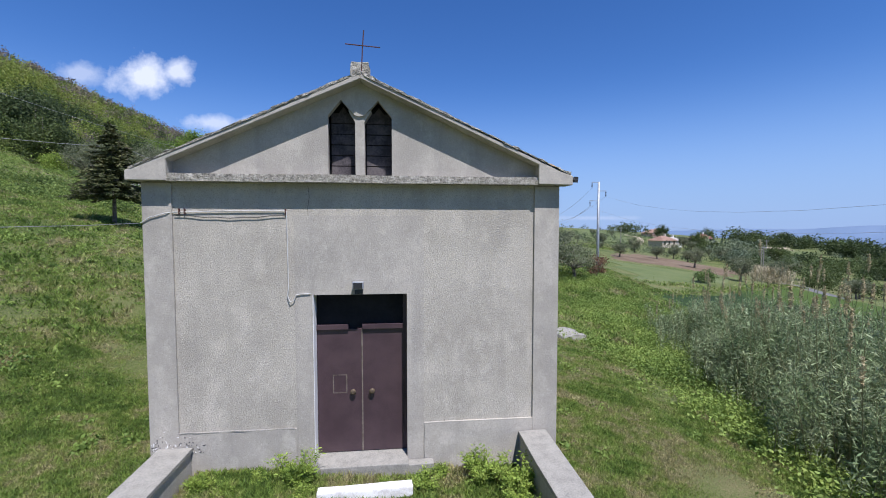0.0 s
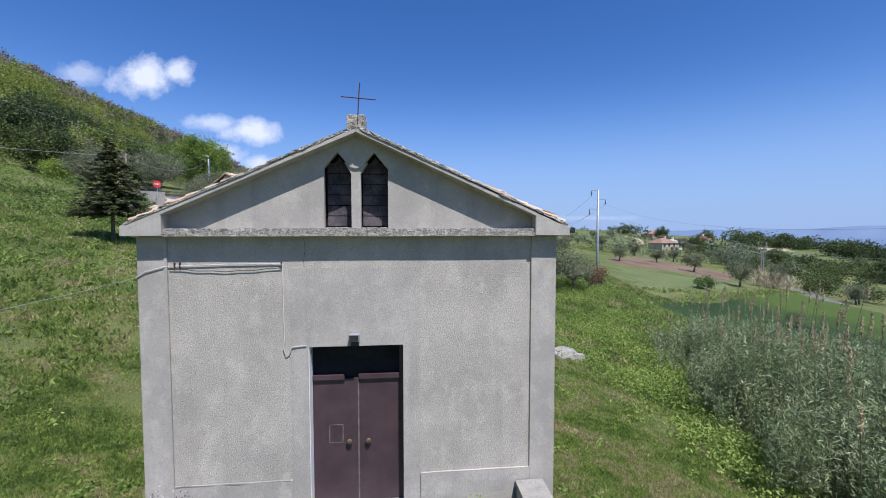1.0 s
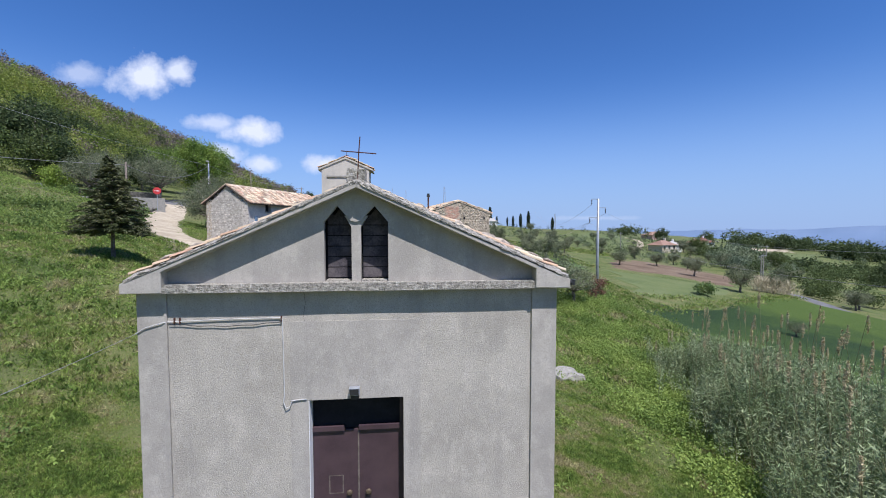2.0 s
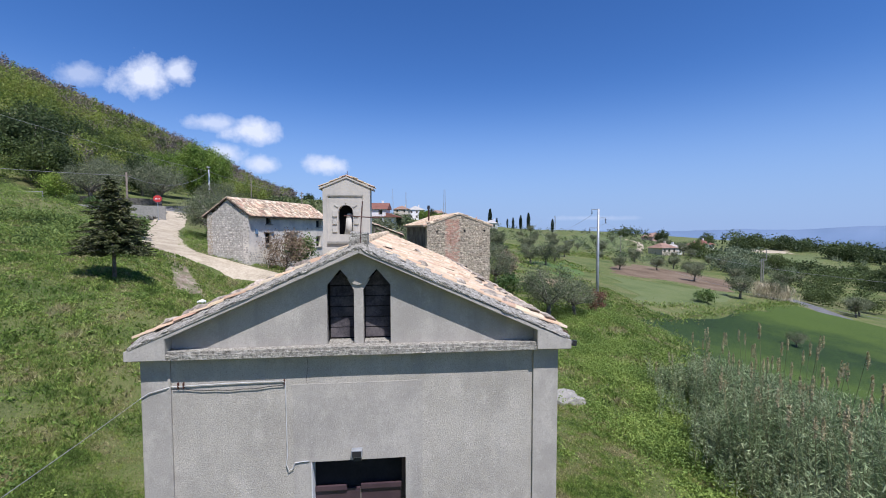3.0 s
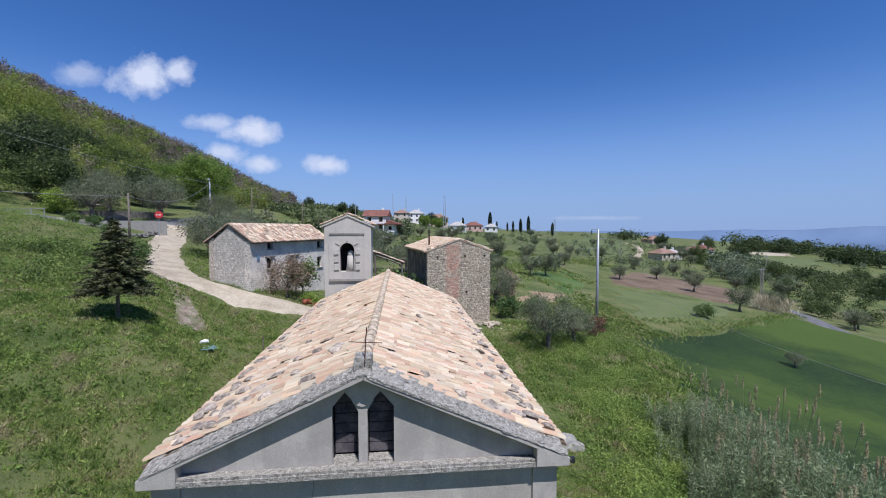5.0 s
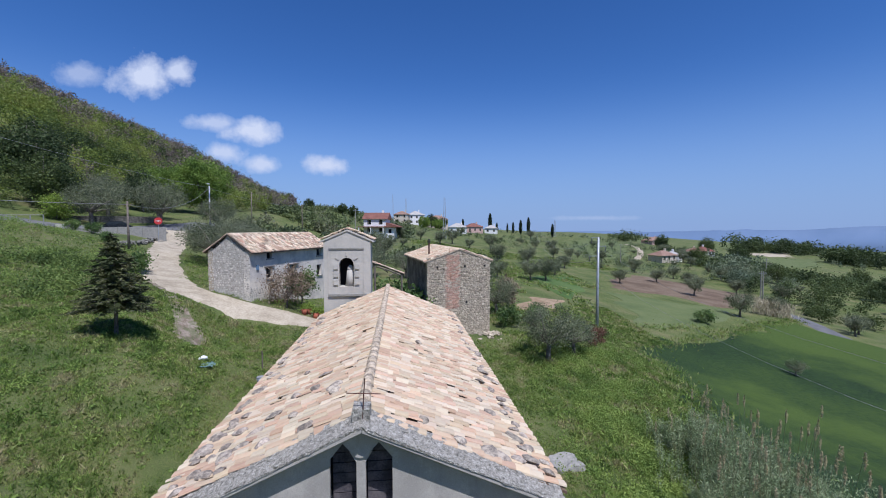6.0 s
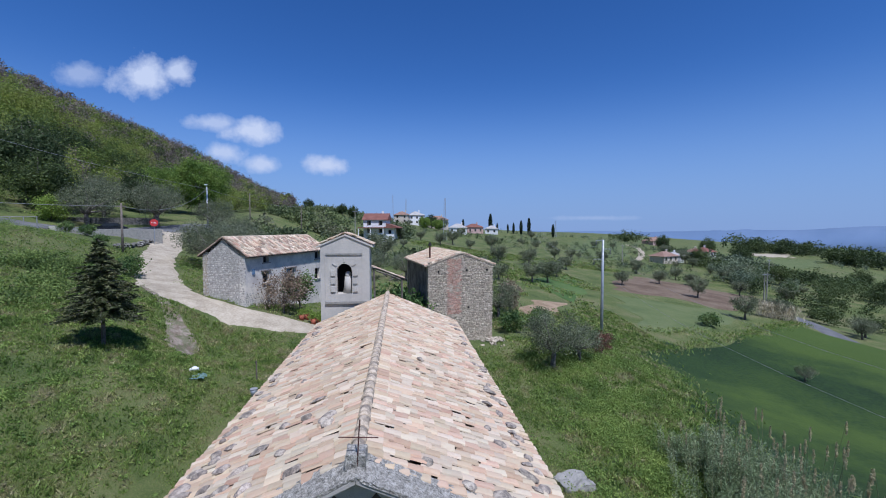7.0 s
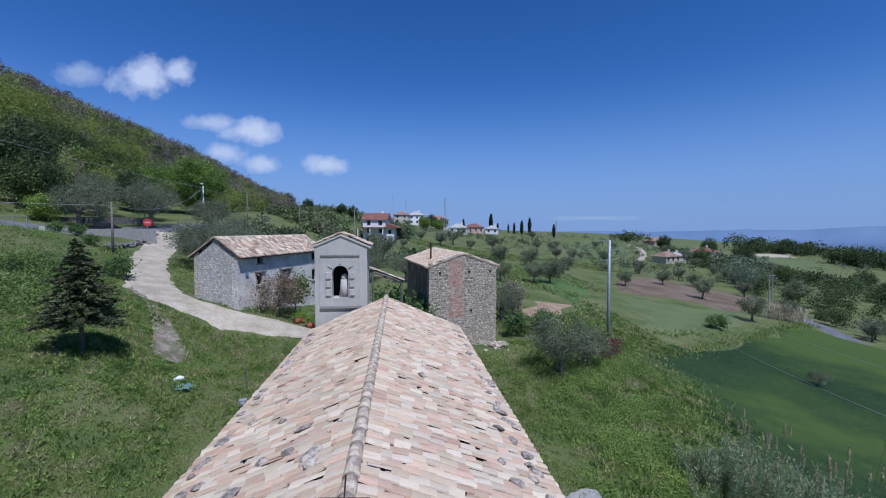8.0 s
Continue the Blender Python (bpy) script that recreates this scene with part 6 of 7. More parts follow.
set_out(w1, [(-0.98, -0.42, 1.0), (2.0, -0.40, 1.0), (2.46, -0.75, 1.05), (2.3, -1.3, 0.9), (2.4, -1.8, 0.85)], 11)
set_out(w2, [(1.05, -0.62, 0.75), (-1.55, -0.30, 0.55), (-2.45, -0.45, 0.8), (1.28, -0.38, 0.6), (-0.78, -0.72, 0.6), (-1.95, -0.6, 0.55), (0.35, -0.55, 0.4)], 12)


# ---- poles, walls and small things ----
def wire(name, a, b, sag, label, radius=0.009):
    n = 14
    pts = [Vector(a).lerp(Vector(b), t / n) - Vector((0, 0, sag * 4 * (t / n) * (1 - t / n))) for t in range(n + 1)]
    tagged(part(name, tube(B(), pts, radius, 5), M["wire"]), label, "cable")


def build_poles():
    x, y = 20.7, 33.8
    gz = spot(x, y)[2]
    top = 8.6 - gz
    p = thing("utility_pole", (x, y, gz), "slim galvanised steel electricity pole on the slope", "pole")
    part("shaft", tube(B(), [(0, 0, -0.6), (0, 0, 4), (0, 0, top)], 0.17, 14, 0.62), M["grey_metal"], p, smooth=True)
    for z, reach in ((top - 0.08, -0.75), (top - 0.95, 0.8), (top - 1.95, -0.95)):
        part("crossarm", box(B(), min(0.0, reach), max(0.0, reach), -0.03, 0.03, z, z + 0.06), M["grey_metal"], p)
        hang = part("insulator", tube(B(), [(reach * 0.95, 0, z - 0.02), (reach * 0.95, 0, z - 0.5)], 0.035, 8), M["wire"], p)
        for k in range(3):
            part("disc", tube(B(), [(reach * 0.95, 0, z - 0.12 - 0.13 * k), (reach * 0.95, 0, z - 0.16 - 0.13 * k)], 0.075, 10), M["black"], hang)
    for dx, dz in ((0.76, 7.15), (-0.9, 6.15)):
        wire("power_line", (x + dx, y, dz), (12.9 + dx, -22.6, dz + 1.76), 3.3, "thin overhead power line", 0.006)
    for dx, dz in ((-0.7, 8.0), (0.76, 7.15), (-0.9, 6.15)):
        wire("power_line", (x + dx, y, dz), (x + dx + 22, 118, dz + 2.5), 3.0, "thin overhead power line", 0.012)
    wire("service_wire", (-3.335, -0.05, 3.97), (-3.3, -16, 5.2), 0.5, "slack service wire running out from the chapel corner", 0.004)
    # wooden poles by the upper road
    for (px, py), h in (((-26.3, 38.1), 5.0), ((-28.5, 80), 7.5), ((-21.5, 92), 7.5)):
        w = thing("wooden_pole", spot(px, py), "weathered wooden line pole", "pole", "wooden poles")
        part("shaft", tube(B(), [(0, 0, -0.6), (0, 0, h)], 0.12, 10, 0.7), M["wood"], w, smooth=True)
        part("crossarm", box(B(), -0.45, 0.45, -0.05, 0.05, h - 0.35, h - 0.25), M["wood"], w)
    lamp = thing("street_lamp", spot(-32.5, 70.9), "pale concrete street lamp beside the road", "lamp")
    part("post", tube(B(), [(0, 0, -0.6), (0, 0, 6.9)], 0.15, 12, 0.6), M["white"], lamp, smooth=True)
    part("arm", tube(B(), [(0, 0, 6.8), (0.2, -0.5, 7.15), (0.3, -0.9, 7.2)], 0.04, 8), M["grey_metal"], lamp)
    part("head", box(B(), 0.15, 0.5, -1.35, -0.8, 7.12, 7.25, 0.03), M["white"], lamp)
    z1, z2 = spot(-26.3, 38.1)[2] + 4.7, spot(-32.5, 70.9)[2] + 6.6
    wire("line_cable", (-26.3, 38.1, z1), (-32.5, 70.9, z2), 1.6, "overhead cable between the poles", 0.02)
    wire("line_cable", (-26.3, 38.1, z1), (-62, 26, 15.5), 1.0, "overhead cable between the poles", 0.02)
    wire("line_cable", (-32.5, 70.9, z2), (-64, 36, 27), 1.2, "overhead cable between the poles", 0.02)
    wire("line_cable", (-32.5, 70.9, z2), (-21.5, 92, spot(-21.5, 92)[2] + 7.2), 0.8, "overhead cable between the poles", 0.02)
    for px, py, h in ((16.8, 144, 15.0), (-2.9, 214, 16.0), (4, 214, 14.0), (93, 236, 10.0)):
        t = thing("lattice_mast", spot(px, py), "slender steel lattice mast far off", "mast", "lattice masts")
        for dx in (-0.35, 0.35):
            for dy in (-0.35, 0.35):
                part("leg", tube(B(), [(dx * 1.6, dy * 1.6, -0.5), (dx * 0.5, dy * 0.5, h)], 0.06, 4), M["grey_metal"], t)
        for k in range(int(h / 1.5)):
            f0, f1 = 1.6 - 1.1 * k * 1.5 / h, 1.6 - 1.1 * (k + 1) * 1.5 / h
            part("brace", tube(B(), [(-0.35 * f0, -0.35 * f0, k * 1.5), (0.35 * f1, -0.35 * f1, k * 1.5 + 1.5)], 0.04, 4), M["grey_metal"], t)
    for px, py, h in ((-12.4, 120, 9.0), (79, 76, 7.0), (74, 126, 7.0), (112, 110, 7.0), (86, 84, 6.5)):
        t = thing("concrete_pole", spot(px, py), "pale concrete line pole in the fields", "pole", "concrete poles")
        part("shaft", tube(B(), [(0, 0, -0.6), (0, 0, h)], 0.16, 8, 0.6), M["cement"], t)
        part("crossarm", box(B(), -0.7, 0.7, -0.05, 0.05, h - 0.5, h - 0.4), M["grey_metal"], t)


build_poles()


def build_road_walls():
    def run(name, pts, top, thick, mat, label, drop=1.6):
        t = thing(name, (0, 0, 0), label, "wall")
        t.matrix_basis = Matrix.Identity(4)
        for (ax, ay), (bx, by) in zip(pts, pts[1:]):
            n = max(1, int(math.hypot(bx - ax, by - ay) / 2.5))
            for k in range(n):
                x0, y0 = ax + (bx - ax) * k / n, ay + (by - ay) * k / n
                x1, y1 = ax + (bx - ax) * (k + 1) / n, ay + (by - ay) * (k + 1) / n
                L = math.hypot(x1 - x0, y1 - y0)
                s = part("wall_section", worn(subdivide(box(B(), 0.004, L - 0.004, -thick / 2, thick / 2, -drop, 0, 0.02), 1), 0.015), mat, t)
                s.matrix_basis = pose(x0, y0, top + 0.12 * noise.noise((x0, y0, 3)), 0, 0, math.degrees(math.atan2(y1 - y0, x1 - x0)))

    run("guard_wall", [(-40, 48.8), (-30.6, 53.2)], 9.63, 0.35, M["cement"], "grey concrete guard wall along the upper road", 2.2)
    run("low_stone_wall", [(-52, 45.2), (-40.6, 48.4)], 9.75, 0.4, M["drystone"], "low dark stone wall beside the upper road", 1.8)
    run("retaining_wall", [(-58, 56), (-44, 60), (-38, 66)], 11.35, 0.4, M["drystone"], "rough stone retaining wall under the trees", 2.2)
    rail = thing("guard_rail", (0, 0, 0), "pale pipe railing on posts along the upper road", "railing")
    rail.matrix_basis = Matrix.Identity(4)
    line = [(-49.0 + 1.45 * k, 49.8 + 0.05 * k) for k in range(5)]
    for x, y in line:
        part("post", tube(B(), [(x, y, float(height(x, y)) - 0.3), (x, y, 11.2)], 0.05, 8), M["wire"], rail)
    part("rail", tube(B(), [(x, y, 11.15) for x, y in line], 0.04, 8), M["wire"], rail)
    pier = tagged(part("wall_pier", worn(box(B(), -0.35, 0.35, -0.3, 0.3, -2, 0.25, 0.03), 0.01), M["tower"]), "pale square pier at the end of the guard wall", "pier")
    pier.matrix_basis = pose(-40.2, 48.5, 9.75)
    # field stones along the verge below the wall
    rnd = random.Random(17)
    verts = B()
    for k in range(150):
        t = rnd.random()
        x, y = -33.0 + 5.0 * t + rnd.gauss(0, 0.16), 57.0 - 17.0 * t + rnd.gauss(0, 0.3)
        bmesh.ops.create_icosphere(verts, subdivisions=1, radius=rnd.uniform(0.12, 0.26), matrix=Matrix.Translation((x, y, float(height(x, y)) + rnd.uniform(0.05, 0.4))) @ Matrix.Diagonal((1.2, 1, 0.7, 1)))
    tagged(part("loose_stones", worn(verts, 0.06, 4), M["drystone"]), "tumbled dry-stone edging along the lane", "stones", kind="stuff")


build_road_walls()


def build_sign():
    s = thing("stop_sign", (-30.4, 51.0, float(height(-30.4, 51.0))), "red octagonal road sign on a steel post", "sign", turn=20)
    up = 10.45 - float(height(-30.4, 51.0))
    part("post", tube(B(), [(0, 0.04, -0.5), (0, 0.04, up + 0.3)], 0.035, 10), M["grey_metal"], s)
    bm = B()
    prism(bm, [(0.48 * math.cos(math.pi / 8 + k * math.pi / 4), up + 0.48 * math.sin(math.pi / 8 + k * math.pi / 4)) for k in range(8)], -0.012, 0.004)
    plate = part("plate", bm, M["red"], s, "red octagonal plate")
    for k in range(4):
        part("bar", box(B(), -0.27 + k * 0.145, -0.20 + k * 0.145, -0.018, -0.014, up - 0.085, up + 0.085), M["white"], plate)


build_sign()


def build_car():
    c = thing("parked_car", (-37.6, 54.0, float(height(-37.6, 54.0))), "dark hatchback parked behind the guard wall", "car", turn=25)
    bm = B()
    prism(bm, [(-1.95, 0.25), (-2.0, 0.62), (-1.85, 0.86), (-1.0, 0.95), (1.55, 0.98), (1.95, 0.9), (2.0, 0.45), (1.9, 0.25)], -0.83, 0.83)
    bmesh.ops.bevel(bm, geom=bm.edges[:], offset=0.05, segments=2, affect="EDGES")
    part("body", bm, M["carpaint"], c, smooth=False)
    bm = B()
    prism(bm, [(-1.15, 0.96), (-0.45, 1.40), (0.95, 1.44), (1.65, 0.99)], -0.70, 0.70)
    bmesh.ops.bevel(bm, geom=bm.edges[:], offset=0.06, segments=2, affect="EDGES")
    part("windows", bm, M["glass"], c)
    part("roof_panel", box(B(), -0.42, 0.95, -0.64, 0.64, 1.405, 1.46, 0.02), M["carpaint"], c)
    for x in (-1.25, 1.25):
        for y in (-0.80, 0.80):
            wheel = part("wheel", tube(B(), [(x, y - 0.09, 0.31), (x, y + 0.09, 0.31)], 0.31, 18), M["tyre"], c)
            part("rim", tube(B(), [(x, y - 0.10, 0.31), (x, y + 0.10, 0.31)], 0.19, 14), M["grey_metal"], wheel)


build_car()


def build_house(name, at, size, turn, walls, roof, label, storeys, rows, group="far houses", hip=True):
    """A far house: walls with windows set in, a hipped or gabled tile roof, a chimney."""
    w, d, h = size
    t = thing(name, (at[0], at[1], float(height(at[0], at[1]))), label, "house", group, turn=turn)
    holes = []
    for s in range(storeys):
        z = 0.9 + s * (h - 0.3) / storeys
        for k in range(rows):
            x = -w / 2 + w * (k + 0.5) / rows
            holes.append((x - 0.5, x + 0.5, z, z + 1.3))
    part("front_wall", hole_wall(B(), -w / 2, w / 2, -2, h, -d / 2, -d / 2 + 0.3, holes), walls, t)
    for x0, x1, y0, y1 in ((-w / 2, -w / 2 + 0.3, -d / 2 + 0.302, d / 2), (w / 2 - 0.3, w / 2, -d / 2 + 0.302, d / 2), (-w / 2 + 0.302, w / 2 - 0.302, d / 2 - 0.3, d / 2)):
        part("side_wall", box(B(), x0, x1, y0, y1, -2, h), walls, t)
    for a, b, z0, z1 in holes:
        win = part("window", box(B(), a, b, -d / 2 + 0.16, -d / 2 + 0.2, z0, z1), M["glass"], t)
        part("shutter", box(B(), a - 0.06, a + 0.34, -d / 2 - 0.05, -d / 2 - 0.01, z0, z1), M["wood"], win)
    bm = B()
    r = 0.28 * min(w, d)
    e = 0.45
    base = [bm.verts.new((sx * (w / 2 + e), sy * (d / 2 + e), h - 0.1)) for sx, sy in ((-1, -1), (1, -1), (1, 1), (-1, 1))]
    inset = max(0.1, w / 2 - (d / 2 if hip else 0) + (e if not hip else 0))
    top = [bm.verts.new((-inset, 0, h + r)), bm.verts.new((inset, 0, h + r))]
    bm.faces.new(base)
    for f in ((base[0], base[1], top[1], top[0]), (base[2], base[3], top[0], top[1]), (base[1], base[2], top[1]), (base[3], base[0], top[0])):
        bm.faces.new(f)
    bmesh.ops.recalc_face_normals(bm, faces=bm.faces)
    rf = part("roof", bm, roof, t)
    part("chimney", box(B(), w * 0.2, w * 0.2 + 0.6, 0.2, 0.8, h + r * 0.3, h + r + 0.7), walls, rf)
    return t


v = build_house("villa", (-5.9, 119), (6.6, 7, 7.1), -8, M["villa"], M["redroof"], "white three-storey villa with a red gabled roof", 3, 2, "", False)
part("lower_wing", hole_wall(B(), 3.32, 5.6, -2, 4.6, -3.9, 2.5, [(3.9, 4.8, 3.0, 4.1), (3.9, 4.9, 0.4, 2.2)]), M["villa"], v)
# near-black sheet that paints the unlit rooms behind the wing's openings
part("wing_back", box(B(), 3.4, 5.5, -3.3, -3.2, -1.9, 4.5), M["dark"], v)
bm = B()
prism(bm, [(2.9, 4.62), (7.2, 4.62), (7.2, 4.78), (3.35, 6.0), (3.35, 5.0), (2.9, 5.0)], -4.7, 3.0)
part("wing_roof", bm, M["redroof"], v)
part("canopy", box(B(), -4.6, 3.2, -5.2, -3.55, 4.62, 4.86, 0.02), M["redroof"], v, "red-tiled canopy over the ground floor")
for x in (-4.4, -1.0, 2.6):
    part("canopy_post", box(B(), x - 0.12, x + 0.12, -5.1, -4.86, -2, 4.61), M["villa"], v)
for at, size, turn, wl, rf, lab, st, rw in (
        ((9.7, 236), (9, 8, 5.5), 10, M["villa"], M["greyroof"], "white flat-looking house on the ridge", 2, 3),
        ((2, 228), (8, 7, 5), -10, M["cream"], M["claroof"], "cream house with a clay roof on the ridge", 2, 2),
        ((22, 232), (11, 8, 5), 5, M["cream"], M["claroof"], "ochre house with a clay roof on the ridge", 2, 3),
        ((30, 206), (9, 7, 3.0), -5, M["villa"], M["greyroof"], "low white outbuilding on the ridge", 1, 3),
        ((41, 222), (9, 7, 3.2), 8, M["pinkwall"], M["redroof"], "low red-walled house on the ridge", 1, 3),
        ((52, 226), (7, 6, 3.0), -15, M["villa"], M["greyroof"], "low white shed on the ridge", 1, 2),
        ((100, 143), (8, 6, 2.6), 20, M["cream"], M["claroof"], "low farmhouse with a clay roof among olives", 1, 3),
        ((106.5, 147), (6, 5, 2.4), 25, M["villa"], M["greyroof"], "low shed with a pale roof among olives", 1, 2),
        ((133, 165), (7.5, 7, 4.4), 25, M["villa"], M["redroof"], "white house with a red roof among trees", 2, 3),
        ((150, 193), (8, 7, 3.4), 30, M["cream"], M["claroof"], "cream house with a clay roof among trees", 2, 3),
        ((186, 284), (15, 9, 3.2), 25, M["pinkwall"], M["claroof"], "long house with a broad clay roof on the rise", 1, 5)):
    build_house("house", at, size, turn, wl, rf, lab, st, rw)


def build_yard():
    rnd = random.Random(3)
    for k, (x, y) in enumerate(((-6.1, 27.5), (-5.75, 27.9), (-7.0, 27.6), (-5.4, 27.6), (-6.75, 28.2))):
        p = thing("flower_pot", spot(x, y), "terracotta pot with a small plant in the yard", "flower pot", "flower pots")
        part("pot", tube(B(), [(0, 0, 0), (0, 0, 0.45)], 0.17, 14, 1.35), M["pot"], p, smooth=True)
        gen = np.random.default_rng(200 + k)
        tagged(leaf_mesh("plant", cards(gen.normal(size=(420, 3)) * (0.16, 0.16, 0.14) + (0, 0, 0.68), 0.13, 0.06, gen)[0], M["weed"], p), kind="stuff")
    # scrap heap on the grass
    heap = thing("rubbish_bag", spot(-9.3, 15.3), "torn white plastic bag lying in the grass", "bag")
    bm = B()
    bmesh.ops.create_icosphere(bm, subdivisions=3, radius=0.17, matrix=Matrix.Translation((0, 0, 0.10)) @ Matrix.Diagonal((1.2, 0.9, 0.7, 1)))
    part("bag", worn(worn(bm, 0.05, 6), 0.02, 20), M["villa"], heap)
    tarp = thing("tarpaulin", spot(-8.85, 14.75), "crumpled faded green tarpaulin on the grass", "tarpaulin")
    bm = B()
    bmesh.ops.create_grid(bm, x_segments=22, y_segments=22, size=0.3)
    bmesh.ops.solidify(bm, geom=bm.faces[:], thickness=0.01)
    for q in bm.verts:
        q.co.z += 0.10 + 0.14 * noise.noise(q.co * 4) + 0.05 * noise.noise(q.co * 11)
    part("sheet", bm, M["tarp"], tarp, smooth=True)
    post = thing("fence_post", spot(-6.7, 16.2), "short dark wooden post standing in the grass", "post")
    part("shaft", worn(tube(B(), [(0, 0, -0.3), (0.02, 0, 0.5), (0, 0.02, 1.0)], 0.045, 8, 0.8), 0.012), M["wood"], post)
    part("staple", tube(B(), [(0, -0.05, 0.82), (0.02, -0.065, 0.85), (0.04, -0.05, 0.88)], 0.006, 5), M["iron"], post)
    pail = thing("bucket", spot(-6.35, 14.75), "dented pale grey bucket standing in the grass", "bucket")
    part("pail", worn(tube(B(), [(0, 0, 0), (0, 0, 0.16), (0, 0, 0.34)], 0.13, 16, 1.3), 0.01), M["grey_metal"], pail, smooth=True)
    part("rim", tube(B(), [(0, 0, 0.335), (0, 0, 0.36)], 0.178, 16), M["wire"], pail)
    slab = tagged(part("concrete_slab", worn(worn(subdivide(box(B(), -0.75, 0.75, -0.5, 0.5, -0.5, 0.06, 0.02), 7), 0.16, 1.6), 0.06, 6), M["cement"]), "broken pale concrete slab beside the chapel", "slab")
    slab.matrix_basis = pose(7.7, 10.2, float(height(7.7, 10.2)) + 0.10, 0, 4, 15)


build_yard()


def build_distance():
    """Blue hills beyond the valley, on the horizon. The haze is put into their colour."""
    verts, faces = [], []
    n = 160
    for k in range(n + 1):
        a = radians(-20 + 100 * k / n)
        r = 4250
        x, y = r * math.sin(a), r * math.cos(a)
        east = max(0.0, (math.degrees(a) - 33) / 30)
        top = -18 + 70 * min(1, east) ** 1.2 + 22 * noise.noise((k * 0.09, 1, 0)) + 7 * noise.noise((k * 0.4, 5, 0))
        verts += [(x, y, -420), (x * 0.97, y * 0.97, (top - 420) / 2), (x, y, top), (x * 1.05, y * 1.05, -420)]
    for k in range(n):
        a, b = 4 * k, 4 * k + 4
        faces += [(a, b, b + 1, a + 1), (a + 1, b + 1, b + 2, a + 2), (a + 2, b + 2, b + 3, a + 3)]
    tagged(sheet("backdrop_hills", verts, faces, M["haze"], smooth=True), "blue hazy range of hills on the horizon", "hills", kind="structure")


build_distance()


# ---- roof pieces ----
def roof_pieces():
    rnd = random.Random(91)
    pitch, step = 0.205, 0.292
    rise = math.atan(SLOPE)
    rows, near = 14, 10
    # one tile: a tapered half-round with a thick lower lip, running up the slope along its x
    meshes = []
    for k in range(4):
        bm = B()
        rings = []
        for end, w, r, lift in ((0, 0.098, 0.044, 0.030), (0.36, 0.088, 0.036, 0.004)):
            rings.append([bm.verts.new((end, -math.cos(math.pi * s / 6) * w, abs(math.sin(math.pi * s / 6)) ** 0.5 * r + lift + rnd.uniform(-0.002, 0.002))) for s in range(7)])
        lip = [bm.verts.new((0.002, -math.cos(math.pi * s / 6) * 0.086, abs(math.sin(math.pi * s / 6)) ** 0.5 * 0.029 + 0.006)) for s in range(7)]
        for s in range(6):
            bm.faces.new((rings[0][s], rings[0][s + 1], rings[1][s + 1], rings[1][s]))
            bm.faces.new((rings[0][s + 1], rings[0][s], lip[s], lip[s + 1]))
        bmesh.ops.recalc_face_normals(bm, faces=bm.faces)
        me = bpy.data.meshes.new("roof_tile")
        bm.to_mesh(me)
        bm.free()
        me.materials.append(M["tile"])
        meshes.append(me)
    for s in (-1, 1):
        x_eave = 0.02 + s * 3.55
        for i in range(near):
            phase = rnd.uniform(-0.5, 0.5) * step
            for j in range(-1, rows + 2):
                d = j * step + phase
                if d < -step or d > 3.51 + step:
                    continue
                d = min(max(d + rnd.uniform(-0.035, 0.035), rnd.uniform(-0.035, 0.0)), 3.51 + rnd.uniform(-0.03, 0.0))
                x = x_eave - s * d * math.cos(rise)
                z = EAVE + 0.014 + d * math.sin(rise)
                t = new("roof_tile", meshes[rnd.randrange(4)])
                t.parent = roof
                turn = 180 if s > 0 else 0
                t.matrix_basis = pose(x, 0.16 + (i + 0.5) * pitch + rnd.gauss(0, 0.014), z + 0.014 + rnd.uniform(0, 0.012), 0, 0, turn + rnd.gauss(0, 3.0)) @ pose(0, 0, 0, rnd.gauss(0, 11 if rnd.random() < 0.4 else 3.5), -math.degrees(rise) + rnd.uniform(-1.5, 1.5), 0)
        up = (-s * math.cos(rise), 0, math.sin(rise))
        tile_field("roof_tiles", roof, (x_eave, 0.16, EAVE + 0.014), (0, 1, 0), up, 77, rows, pitch, M["tiles"], 92 + s, near, step, 3.51)
    # ridge of mortared half-round caps
    for k in range(38):
        y = 0.18 + k * 0.42
        bm = B()
        tube(bm, [(0.02 + rnd.uniform(-0.012, 0.012), y, PEAK + 0.035), (0.02, y + 0.2, PEAK + 0.042), (0.02 + rnd.uniform(-0.012, 0.012), y + 0.46, PEAK + 0.030)], 0.12, 12, 0.84)
        part("ridge_tile", worn(bm, 0.008, 6, k), M["ridge"], roof, smooth=True)
    # stones that weigh the tiles down
    shapes = []
    for k in range(6):
        bm = B()
        bmesh.ops.create_icosphere(bm, subdivisions=2, radius=1)
        for v in bm.verts:
            v.co *= 1 + 0.28 * noise.noise(v.co * 1.3 + Vector((k * 7.0, 0, 0))) + 0.08 * noise.noise(v.co * 4 + Vector((k, 3, 0)))
        for q in range(7):
            cut = Vector((math.sin(q * 2.4 + k), math.cos(q * 2.4 + k), 0.9 * math.sin(q * 1.7 + k * 3))).normalized()
            for v in bm.verts:
                over = v.co.dot(cut) - 0.72
                if over > 0:
                    v.co -= cut * over * 0.9
        for v in bm.verts:
            v.co.z = max(v.co.z, -0.75)
        me = bpy.data.meshes.new("roof_stone")
        bm.to_mesh(me)
        bm.free()
        me.materials.append(M["roofstone"])
        shapes.append(me)
    spots = []
    for y in (0.55, 0.95, 1.35, 1.9, 2.35, 2.9, 3.6, 4.1, 4.9, 5.9, 6.8, 7.6, 8.8, 10.2, 11.4, 12.6, 13.8):
        spots.append((-1, 0.30 + rnd.uniform(-0.10, 0.28), y))
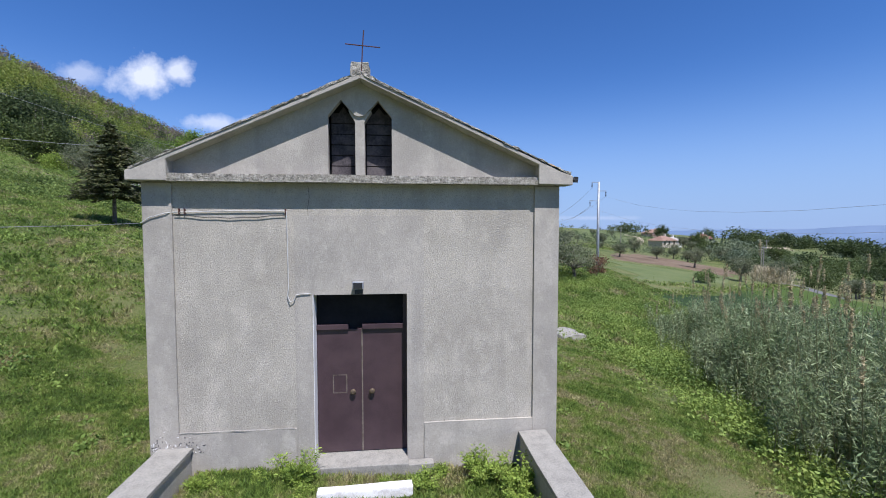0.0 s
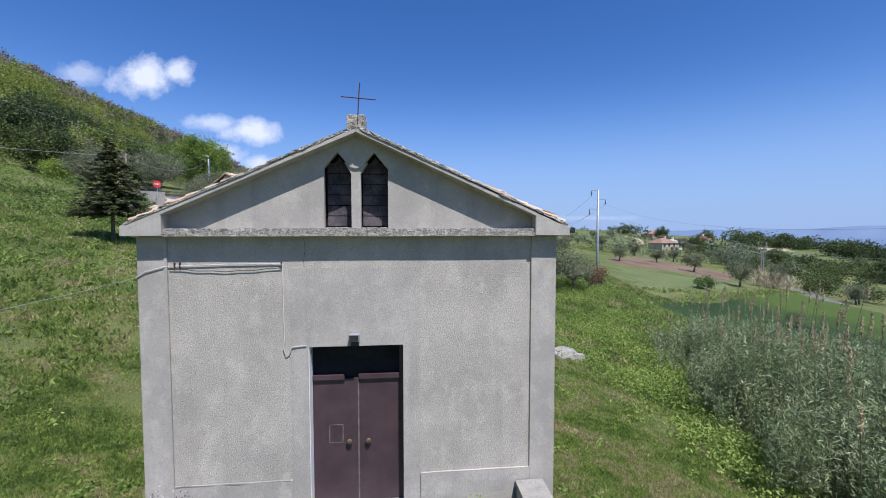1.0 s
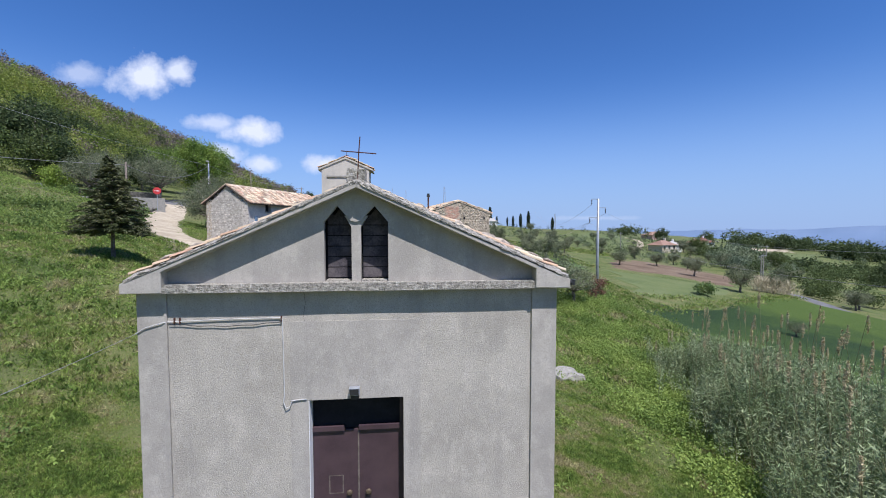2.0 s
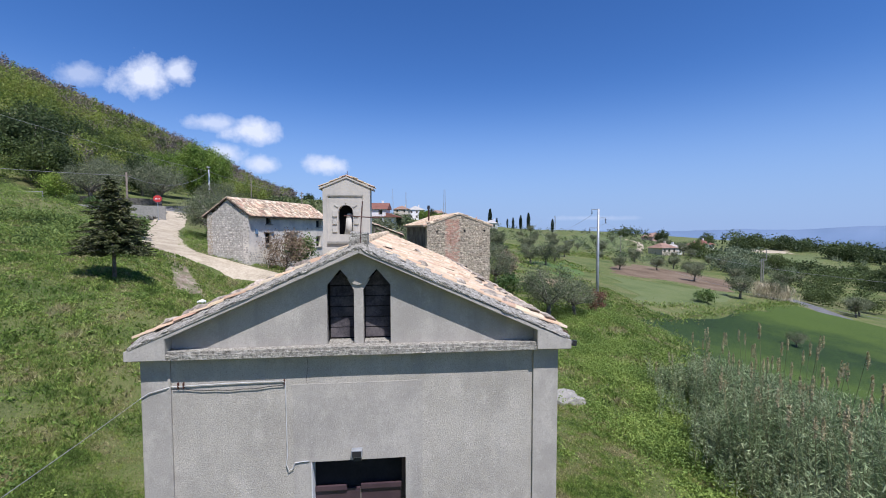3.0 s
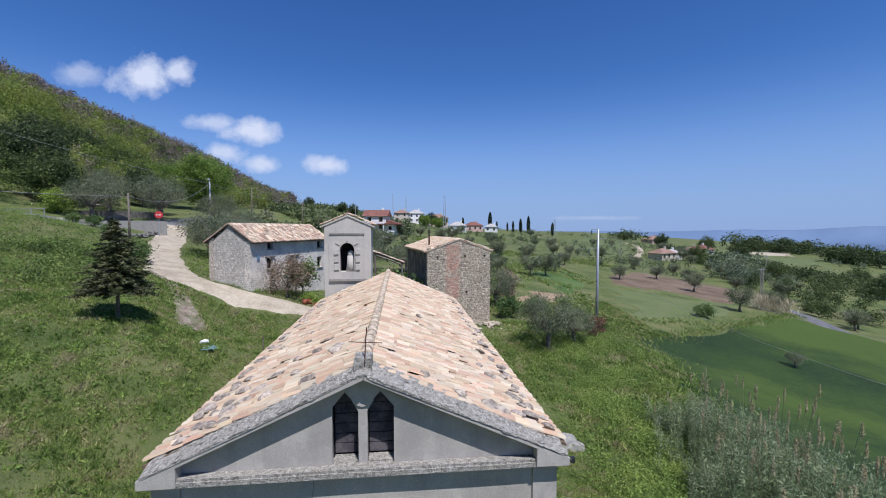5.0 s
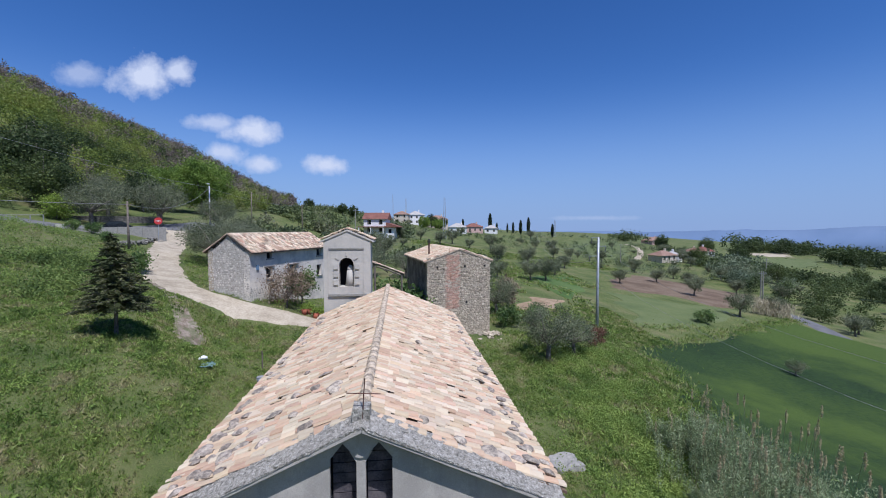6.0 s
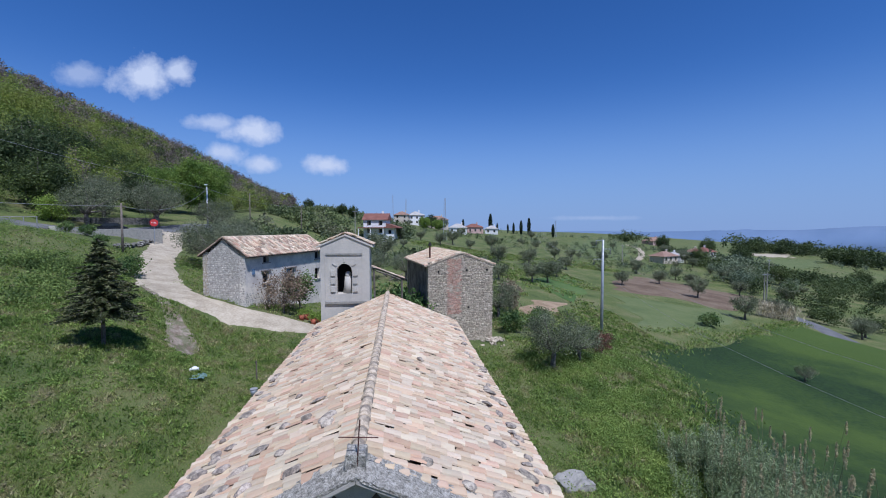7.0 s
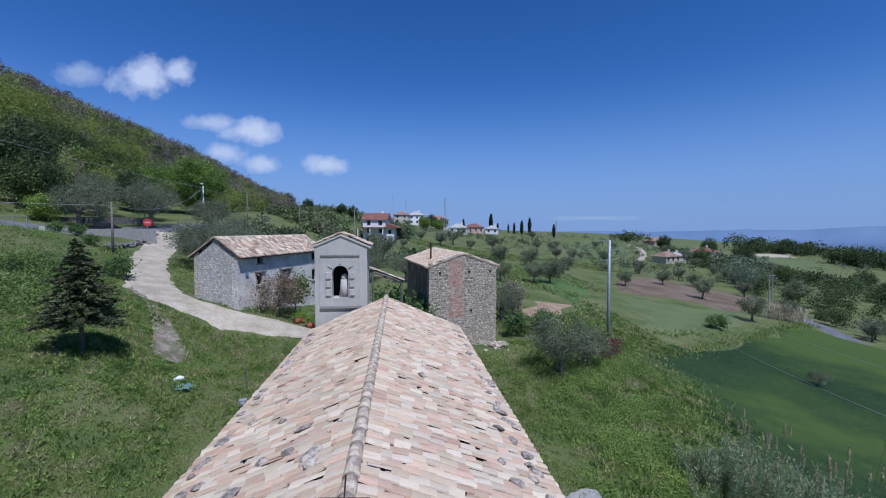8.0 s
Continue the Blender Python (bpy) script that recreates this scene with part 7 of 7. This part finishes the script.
    for y in (0.45, 0.8, 1.2, 1.75, 2.25, 3.3, 3.6, 4.2, 5.0, 5.2, 5.9, 6.9, 7.7, 8.1, 9.3, 10.6, 12.0, 13.2, 14.0):
        spots.append((1, 0.28 + rnd.uniform(-0.12, 0.22), y))
    for k in range(26):
        spots.append((-1 if k % 5 < 3 else 1, abs(rnd.gauss(0.15, 0.30)) + 0.12, 1.2 + 13.6 * (k + rnd.random()) / 26))
    spots += [(-1, 1.9, 4.4), (-1, 2.5, 2.7), (-1, 1.75, 5.6), (1, 2.55, 6.2), (1, 1.1, 3.0), (1, 0.75, 4.6), (-1, 3.1, 1.9), (-1, 0.95, 0.5), (-1, 1.1, 0.95), (-1, 0.9, 1.45), (-1, 1.35, 1.1), (-1, 1.0, 2.0), (-1, 1.9, 0.75), (-1, 2.3, 1.5), (-1, 2.0, 2.8), (-1, 3.05, 2.2), (-1, 2.6, 3.5), (-1, 1.5, 1.55), (-1, 2.75, 0.6), (-1, 0.75, 3.0),
              (1, 0.8, 0.55), (1, 1.15, 0.4), (1, 1.4, 0.42), (1, 2.0, 0.45), (1, 0.95, 2.4), (1, 0.55, 1.1), (1, 0.6, 1.5), (1, 2.7, 0.7),
              (-1, 0.55, 0.32), (-1, 0.66, 0.72), (-1, 0.48, 1.62), (-1, 1.28, 0.4), (-1, 0.75, 1.2), (-1, 1.7, 2.1), (-1, 0.6, 2.6), (1, 0.5, 0.72), (1, 0.47, 1.95), (1, 0.5, 2.75)]
    for n, (s, d, y) in enumerate(spots):
        x = 0.02 + s * (3.55 - d * math.cos(rise))
        z = roof_z(x) + 0.085
        a, b, c = rnd.uniform(0.12, 0.23), rnd.uniform(0.09, 0.14), rnd.uniform(0.045, 0.075)
        st = new("roof_stone", shapes[rnd.randrange(6)])
        st.matrix_basis = Matrix.LocRotScale((x, y, z), Euler((0, math.atan(SLOPE) * s, rnd.uniform(-0.8, 0.8))), (b if rnd.random() < 0.3 else a, a if rnd.random() < 0.3 else b, c))
        tagged(st, "grey field stone weighing down the roof tiles", "stone", "stones on the roof")


roof_pieces()
